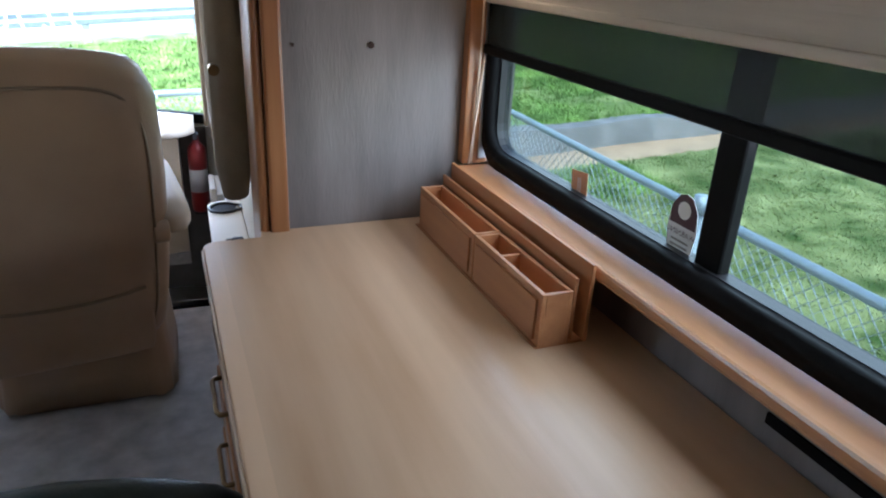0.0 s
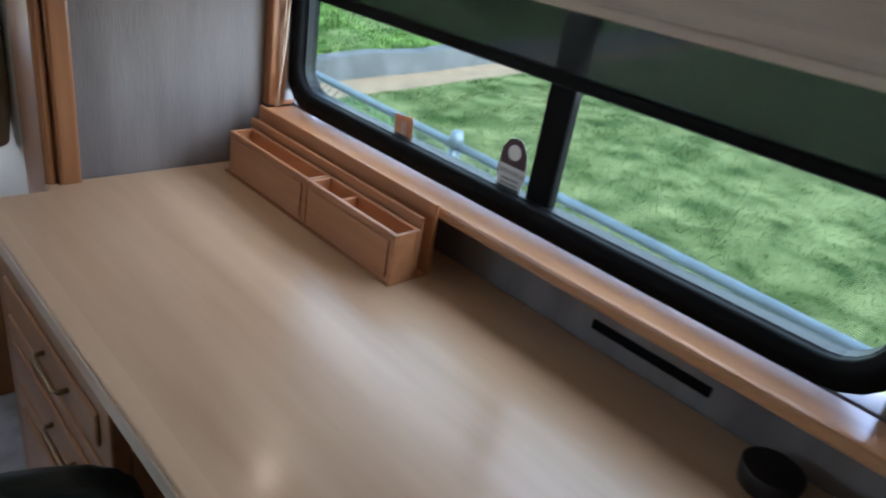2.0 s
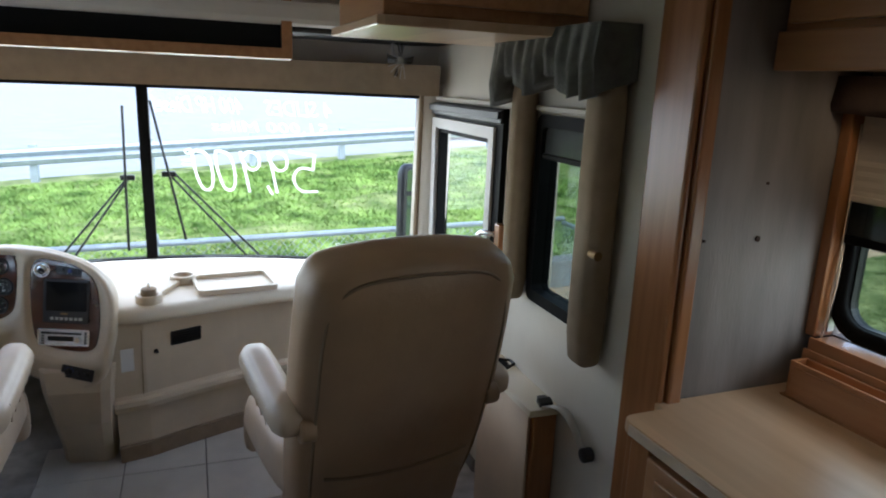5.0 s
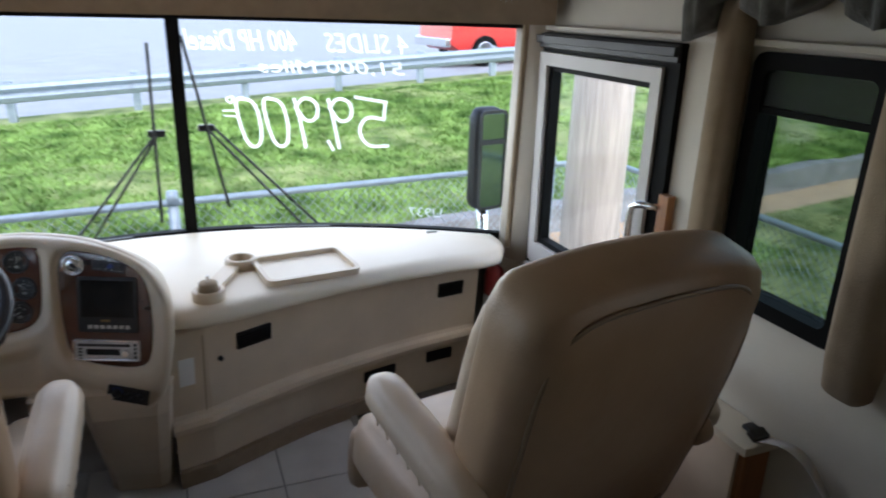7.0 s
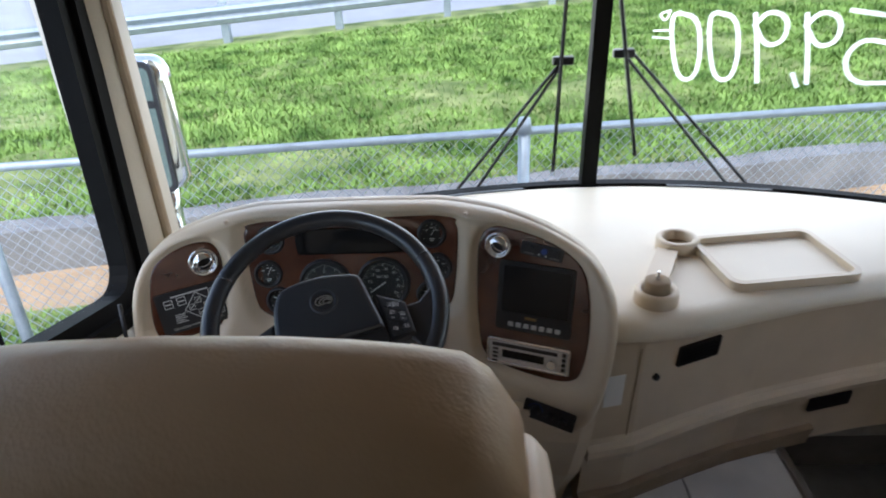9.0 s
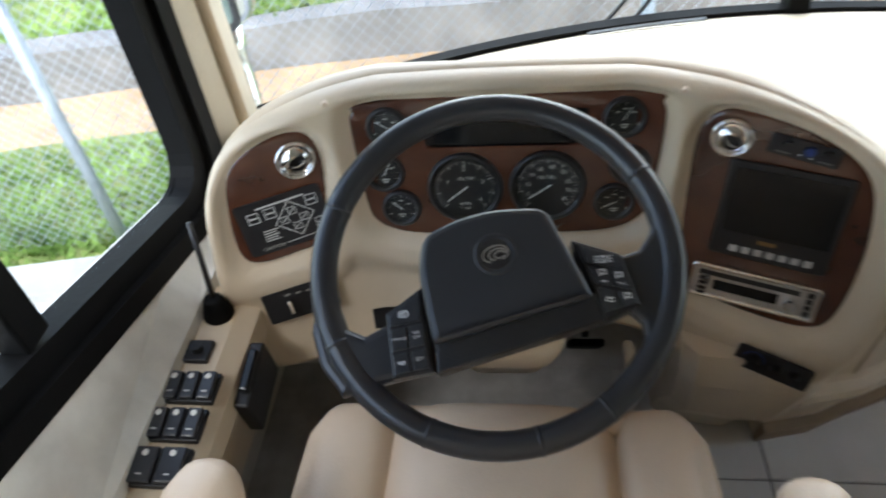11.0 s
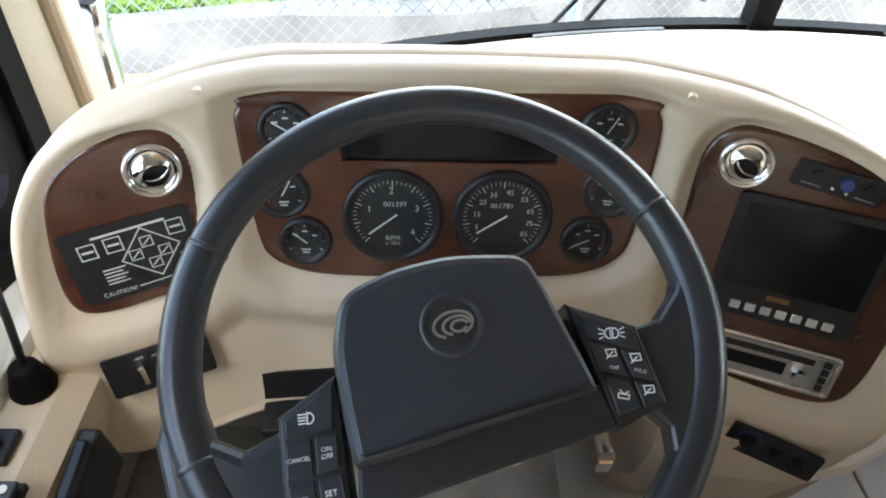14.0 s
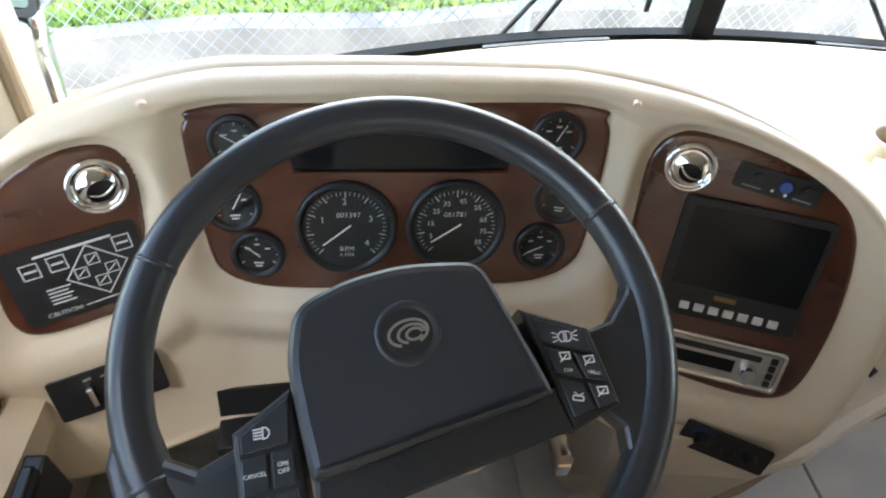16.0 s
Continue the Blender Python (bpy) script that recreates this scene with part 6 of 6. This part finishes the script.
# ---- side window with lambrequin ----
w2 = tagged(new("window_side"), "black framed side window behind the entry door", "window", kind="structure")
part("window_frame", moved(ring_frame(0.335, 0.565, 0.03, 0.035, 0.06, 0.02), basis((1.155, 2.205, 1.093), (0, 1, 0), (0, 0, 1))), M_RUBBER, w2, "black window frame")
part("pane", box(1.19, 2.035, 0.82, 1.195, 2.375, 1.36), M_TINT, w2).visible_shadow = False
part("sun_screen", box(1.165, 2.07, 1.262, 1.167, 2.345, 1.345), M_SCREEN, w2, "dark green sun screen")
part("screen_rail", box(1.160, 2.067, 1.248, 1.172, 2.347, 1.263, 0.002), M_RUBBER, w2, "black screen rail")
lam = thing("window_lambrequin", "grey green scalloped valance with tan padded side legs", "valance")
for y0, y1, z0 in ((1.925, 2.025, 0.755), (2.375, 2.45, 0.80)):
    part("padded_leg", moved(soft_box(0.075 if y0 < 2 else 0.07, y1 - y0, 1.50 - z0, 0.03, 0.004, 6), Matrix.Translation((1.129 if y0 < 2 else 1.131, (y0 + y1) / 2, (z0 + 1.50) / 2))), M_TANFAB, lam, "tan fabric padded leg", True)
rings = []
for i in range(49):
    t = i / 48
    y = 1.915 + 0.575 * t
    zb = 1.435 + 0.028 * math.cos(t * math.tau * 2.5) + (0.02 if 0.1 < t < 0.9 else -0.02)
    px = 0.012 * math.sin(t * 60)
    rings.append([(1.055 + px, y, zb), (1.045 + px * 0.7, y, zb + 0.07), (1.06, y, 1.60), (1.166, y, 1.60), (1.166, y, zb + 0.03)])
part("scalloped_valance", loft(rings), M_VALANCE, lam, "gathered grey green fabric valance", True)
part("curtain", loft([[(1.13 + 0.012 * math.sin(k * 1.9), 2.39 + 0.008 * k, z) for k in range(9)] + [(1.15 + 0.012 * math.sin(k * 1.9), 2.39 + 0.008 * k, z) for k in range(8, -1, -1)] for z in (0.82, 1.45)]), M_BROWNFAB, lam, "dark drawn curtain", True)
tagged(solid("wall_hook", moved(cyl(0.012, 0.03, 14), pose(1.10, 1.92, 1.06, 90)), M_BRASS), "small metal curtain hook by the window", "hook")
structure("trim_wall_rail", box(1.150, 2.05, 1.385, 1.1695, 3.32, 1.40, 0.003), M_WALL, "cream ledge above the door and window", "trim")

# ---- driver's window ----
w3 = tagged(new("window_driver"), "large black framed sliding window beside the driver", "window", kind="structure")


def round_poly(pts, radii, n=6):
    """A polygon with its corners rounded, the same number of points for each corner."""
    out = []
    for k, p in enumerate(pts):
        p, a, b = Vector(p), Vector(pts[k - 1]), Vector(pts[(k + 1) % len(pts)])
        r = radii[k]
        p0, p1 = p + (a - p).normalized() * r, p + (b - p).normalized() * r
        for i in range(n + 1):
            t = i / n
            q = p0 * (1 - t) ** 2 + p * 2 * t * (1 - t) + p1 * t * t
            out.append((q.x, q.y))
    return out


drv_outer = round_poly([(1.76, 0.927), (3.305, 0.533), (3.318, 1.445), (1.76, 1.445)], (0.08, 0.13, 0.08, 0.08))
drv_mid = round_poly([(1.79, 0.955), (3.262, 0.580), (3.275, 1.420), (1.79, 1.420)], (0.08, 0.11, 0.08, 0.08))
drv_inner = round_poly([(1.82, 0.985), (3.225, 0.628), (3.236, 1.395), (1.82, 1.395)], (0.08, 0.09, 0.08, 0.08))
part("window_frame", frame_yz(drv_outer, drv_mid, -1.19, -1.132), M_RUBBER, w3, "thick black window frame")
part("inner_track", frame_yz(drv_mid, drv_inner, -1.19, -1.146), M_RUBBER, w3, "black sliding track")
part("mullion", box(-1.190, 2.756, 0.745, -1.150, 2.802, 1.40, 0.004), M_RUBBER, w3, "black mullion")
part("pane", loft([[(x, y, z) for y, z in drv_inner] for x in (-1.182, -1.178)]), M_GLASS, w3).visible_shadow = False

# ---- overhead fittings in the cab ----
tv = thing("overhead_television", "flat black television in a maple surround above the windscreen", "television")
part("surround", moved(ring_frame(1.10, 0.46, 0.004, 0.035, 0.06, 0.004), basis((-0.03, 3.02, 1.735), (1, 0, 0), (0, 0.06, 1))), M_WOODY, tv, "maple surround")
part("screen", moved(box(-0.52, -0.20, 0.01, 0.52, 0.20, 0.03, 0.004), basis((-0.03, 3.02, 1.735), (1, 0, 0), (0, 0.06, 1))), M_GLOSSB, tv, "black glossy screen")
part("cabinet", box(-0.58, 3.03, 1.53, 0.52, 3.40, TOP - 0.002, 0.004), M_WOODY, tv)
oc2 = thing("cab_cabinet", "maple overhead cabinet above the passenger seat", "cabinet")
part("cabinet_body", box(0.62, 2.15, 1.60, 1.166, 2.66, TOP - 0.002, 0.004), M_WOODY, oc2)
part("bottom_trim", box(0.60, 2.13, 1.575, 1.168, 2.68, 1.599, 0.004), M_DESK, oc2, "pale bottom trim")
part("cabinet_door", box(0.64, 2.128, 1.63, 1.15, 2.149, 1.99, 0.004), M_WOODY, oc2)
# flat black sheet that paints the recess's darkness; no hollow is modelled
structure("trim_recess_dark", box(0.53, 3.02, 1.60, 1.166, 3.40, 1.64, 0.01), M_BLACK, "black sheet standing in for the shaded recess above the windscreen blind", "trim")
fan = thing("cab_fan", "small clear bladed cab fan above the windscreen corner", "fan", (0.985, 3.28, 1.535), 20)
M_CLEARP = glass_mat("clear smoky plastic", (0.7, 0.7, 0.7), 1.0)
bm = bmesh.new()
for k in range(9):
    a = k * math.tau / 18
    add(bm, tube([(0.075 * math.cos(t) * math.cos(a), -0.03 * math.sin(t * 0.5 + 0.3), 0.075 * math.cos(t) * math.sin(a)) for t in [i * math.pi / 12 for i in range(13)]], 0.0012, 5))
part("guard", bm, M_ALU, fan, "wire guard")
part("motor", moved(cyl(0.022, 0.05, 16, 0.016, 0.003), pose(0, 0.02, 0, 90)), M_GREYP, fan, "grey motor", True)
for k in range(4):
    part("blade", moved(prism([(0.012, -0.008), (0.06, -0.026), (0.066, 0.02), (0.012, 0.008)], 0.0015), pose(0, -0.01, 0, 90) @ pose(0, 0, 0, 14, 0, 90 * k)), M_CLEARP, fan, "clear blade")
part("stem", rod((0, 0.03, 0.0), (0, 0.06, 0.10), 0.007, 8), M_GREYP, fan)

# ---- things outside the glass ----
def wiper(name, hub, foot, top, base, label):
    w = thing(name, label, "wiper", group="windscreen wipers")
    o = Vector((0, 0.055, 0))
    part("blade", rod(Vector(foot) + o, Vector(top) + o, 0.006, 8), M_BLACK, w, "black rubber blade")
    part("blade_bridge", rod(Vector(foot).lerp(Vector(top), 0.2) + o * 1.2, Vector(foot).lerp(Vector(top), 0.8) + o * 1.2, 0.005, 8), M_BLACK, w)
    part("arm", rod(Vector(hub) + o * 1.5, Vector(base) + o, 0.005, 8), M_BLACK, w)
    part("arm", rod(Vector(hub) + o * 1.5 + Vector((0.015, 0, 0.012)), Vector(base) + o + Vector((0.06, 0, 0)), 0.005, 8), M_BLACK, w)
    part("pivot", moved(box(-0.03, -0.012, -0.012, 0.03, 0.012, 0.012, 0.004), Matrix.Translation(Vector(hub) + o * 1.4)), M_BLACK, w)


wiper("windscreen_wiper", (-0.085, 3.765, 0.99), (-0.10, 3.795, 0.655), (-0.085, 3.735, 1.305), (-0.40, 3.76, 0.61), "black windscreen wiper with twin arms parked upright")
wiper("windscreen_wiper", (0.085, 3.765, 1.005), (0.145, 3.79, 0.70), (0.025, 3.735, 1.33), (0.43, 3.75, 0.60), "black windscreen wiper with twin arms parked upright")


def mirror(name, x, y, z0, z1, w, sx, label):
    mi = thing(name, label, "mirror", group="wing mirrors")
    h = z1 - z0
    part("shell", moved(soft_box(w, 0.10, h, 0.045, 0.004, 7), pose(x, y + 0.02, (z0 + z1) / 2, 0, 0, sx * 12)), M_BLACK if sx > 0 else M_CHROME, mi, "mirror shell", True)
    fm = pose(x, y + 0.02, 0, 0, 0, sx * 12)
    part("glass", moved(box(-w / 2 + 0.016, -0.056, z0 + 0.02, w / 2 - 0.016, -0.051, z0 + h * 0.66, 0.001), fm), M_MIRROR, mi, "flat mirror glass")
    part("convex_glass", moved(box(-w / 2 + 0.016, -0.056, z0 + h * 0.71, w / 2 - 0.016, -0.051, z1 - 0.022, 0.001), fm), M_MIRROR, mi, "small convex mirror glass")
    part("surround", moved(moved(ring_frame(w - 0.004, h - 0.01, 0.03, 0.014, 0.01, 0.02), basis((0, -0.050, (z0 + z1) / 2), (1, 0, 0), (0, 0, 1))), fm), M_BLACK, mi, "black mirror surround")
    part("divider", moved(box(-w / 2 + 0.01, -0.060, z0 + h * 0.66, w / 2 - 0.01, -0.050, z0 + h * 0.71), fm), M_BLACK, mi)
    pts = [(x, y + 0.03, z0 + 0.02), (x + sx * 0.005, y + 0.02, z0 - 0.08), (x - sx * 0.01, y - 0.02, z0 - 0.17), (x - sx * 0.06, y - 0.10, z0 - 0.26)]
    part("arm", tube(pts, 0.024, 12, False, [0.026, 0.030, 0.030, 0.026]), M_CHROME, mi, "chrome mirror arm", True)


M_MIRROR = mat("mirror glass", (0.20, 0.26, 0.225), 0.08, 1.0, var=0.01)
mirror("wing_mirror", 1.275, 3.95, 0.575, 1.035, 0.155, 1, "chromed wing mirror with two glasses outside the windscreen")
mirror("wing_mirror", -1.275, 3.78, 0.66, 1.05, 0.15, -1, "chromed wing mirror outside the driver's window")

# price painted on the windscreen, read from outside
pr = thing("painted_price", "white hand-painted price on the windscreen, seen from behind", "lettering")


def paint(strokes, x0, z0, sc, w, nm):
    bm = bmesh.new()
    for s in strokes:
        for k in range(2 if len(s) > 2 else 0):
            q = [s[0]]
            for a, b in zip(s, s[1:]):
                a, b = Vector(a), Vector(b)
                q += [a * 0.75 + b * 0.25, a * 0.25 + b * 0.75]
            s = q + [s[-1]]
        pts = [(x0 - px * sc, z0 + pz * sc) for px, pz in s]
        for a, b in zip(pts, pts[1:]):
            a, b = Vector(a), Vector(b)
            d = b - a
            if d.length < 1e-5:
                continue
            nrm = Vector((-d.y, d.x)).normalized() * w / 2
            e = d.normalized() * w * 0.3
            bm.faces.new([bm.verts.new((q.x, ws_y(q.x, q.y) + 0.0285, q.y)) for q in (a - e - nrm, b + e - nrm, b + e + nrm, a - e + nrm)])
    part(nm, bm, M_PAINT, pr)


M_PAINT = bpy.data.materials.new("white window paint")
M_PAINT.use_nodes = True
pn, pk = M_PAINT.node_tree.nodes, M_PAINT.node_tree.links
pt, pm, px1 = pn.new("ShaderNodeBsdfTranslucent"), pn.new("ShaderNodeMixShader"), pn.new("ShaderNodeBsdfTransparent")
pm2 = pn.new("ShaderNodeMixShader")
pn["Principled BSDF"].inputs["Base Color"].default_value = (0.9, 0.92, 0.9, 1)
pt.inputs["Color"].default_value = (0.92, 0.95, 0.93, 1)
pm.inputs["Fac"].default_value, pm2.inputs["Fac"].default_value = 0.85, 0.38
pk.new(pn["Principled BSDF"].outputs[0], pm.inputs[1])
pk.new(pt.outputs[0], pm.inputs[2])
pk.new(pm.outputs[0], pm2.inputs[1])
pk.new(px1.outputs[0], pm2.inputs[2])
pk.new(pm2.outputs[0], pn["Material Output"].inputs["Surface"])
D5 = [[(0.10, 0.97), (0.72, 1.06)], [(0.12, 0.97), (0.14, 0.62)], [(0.14, 0.60), (0.50, 0.66), (0.66, 0.34), (0.46, -0.02), (0.04, 0.02)]]
D9 = [[(0.55, 0.84), (0.40, 1.05), (0.12, 0.95), (0.10, 0.60), (0.35, 0.50), (0.56, 0.84)], [(0.58, 1.0), (0.46, 0.5), (0.36, -0.05)]]
D0 = [[(0.48, 1.02), (0.18, 0.95), (0.06, 0.4), (0.10, -0.02), (0.34, -0.02), (0.50, 0.45), (0.58, 0.98), (0.46, 1.02)]]
for strokes, x in ((D5, 0.725), (D9, 0.608), ([[(0.1, 0.10), (0.0, -0.1)]], 0.525), (D9, 0.49), (D0, 0.38), (D0, 0.285)):
    paint(strokes, x, 0.945, 0.172, 0.0115, "digit")
paint([[(0.0, 0.9), (0.35, 0.9)], [(0.0, 0.75), (0.35, 0.78)], [(0.1, 1.25), (0.3, 1.2), (0.15, 1.05), (0.1, 1.25)]], 0.195, 0.945, 0.145, 0.006, "cents_mark")
for words, x_start, x_end, z_base, tall in (("4 SLIDES", 0.778, 0.505, 1.284, 0.066), ("400 HP Diesel", 0.408, 0.045, 1.285, 0.070), ("51,000 Miles", 0.767, 0.28, 1.203, 0.052)):
    tm2 = text_mesh(words, 0.085, 0)
    lo = Vector((min(v.co.x for v in tm2.verts), min(v.co.y for v in tm2.verts)))
    hi = Vector((max(v.co.x for v in tm2.verts), max(v.co.y for v in tm2.verts)))
    for v in tm2.verts:
        a, b = (v.co.x - lo.x) / (hi.x - lo.x), (v.co.y - lo.y) / (hi.y - lo.y)
        x, z = x_start + (x_end - x_start) * a - 0.012 * b, z_base + tall * b
        v.co = Vector((x, ws_y(x, z) + 0.0285, z))
    part("lettering", tm2, M_PAINT, pr)
tm2 = text_mesh("U937", 0.055, 0)
for v in tm2.verts:
    x, z = 0.86 - v.co.x, 0.685 + v.co.y
    v.co = Vector((x, ws_y(x, z) + 0.0285, z))
part("lettering", tm2, M_PAINT, pr)

# red pickup on the road
tk = thing("pickup_truck", "red pickup truck with chrome wheels on the road", "truck", (9.3, 18.95, 0.03), -174)
prof = [(-2.75, 0.55), (-2.75, 1.05), (-2.6, 1.12), (-1.45, 1.18), (-0.75, 1.72), (0.75, 1.75), (1.05, 1.20), (2.70, 1.16), (2.75, 0.60), (2.45, 0.42), (-2.45, 0.42)]
bm = loft([[(x * 1.0, y, z - (0.04 if abs(y) > 0.85 else 0) - (0.0 if z < 1.2 else 0)) for x, z in prof] for y in (-0.92, -0.86, 0.86, 0.92)])
part("body", bm, M_RED, tk, "glossy red body")
for y in (-0.925, 0.925):
    part("window_glass", moved(prism([(-1.25, 1.22), (-0.70, 1.66), (0.70, 1.68), (0.92, 1.22)], 0.006), basis((0, y, 0), (1, 0, 0), (0, 0, 1))), M_GLOSSB, tk, "dark side glass")
    for x in (-1.75, 1.75):
        w = part("wheel", moved(cyl(0.39, 0.26, 32, None, 0.03), pose(x, y * 0.9, 0.39, 90)), M_RUBBER, tk, "black tyre")
        part("rim", moved(cyl(0.25, 0.275, 20, None, 0.02), pose(x, y * 0.9, 0.39, 90)), M_CHROME, w, "bright alloy rim")
for x in (-2.82, 2.82):
    part("bumper", box(x - 0.09, -0.9, 0.48, x + 0.09, 0.9, 0.70, 0.03), M_CHROME, tk, "chrome bumper")

structure("floor_driver_carpet", box(-HALF, 2.63, -0.005, -0.385, 3.33, 0.004), M_CARPET, "grey carpet in the driver's footwell", "floor")

# ---- floor tiles ----
tile_me = None
rnd = random.Random(8)
for i in range(-4, 3):
    for j in range(0, 4):
        x0, y0 = 0.195 + 0.29 * (i - 1), 3.037 + 0.29 * (j - 2) + (0.145 if (i % 2) else 0.0) * 0
        x1, y1 = x0 + 0.285, y0 + 0.285
        if x0 < -0.42 or x0 > 0.48 or y1 > 3.7:
            continue
        y0, x1 = max(y0, 2.632), min(x1, 0.484)
        if y1 - y0 < 0.03 or x1 - x0 < 0.03:
            continue
        part("tile", box(x0, y0, -0.006, x1, y1, 0.0 + rnd.uniform(-0.0006, 0.0006), 0.002, 1), M_TILE, floor_tiles)
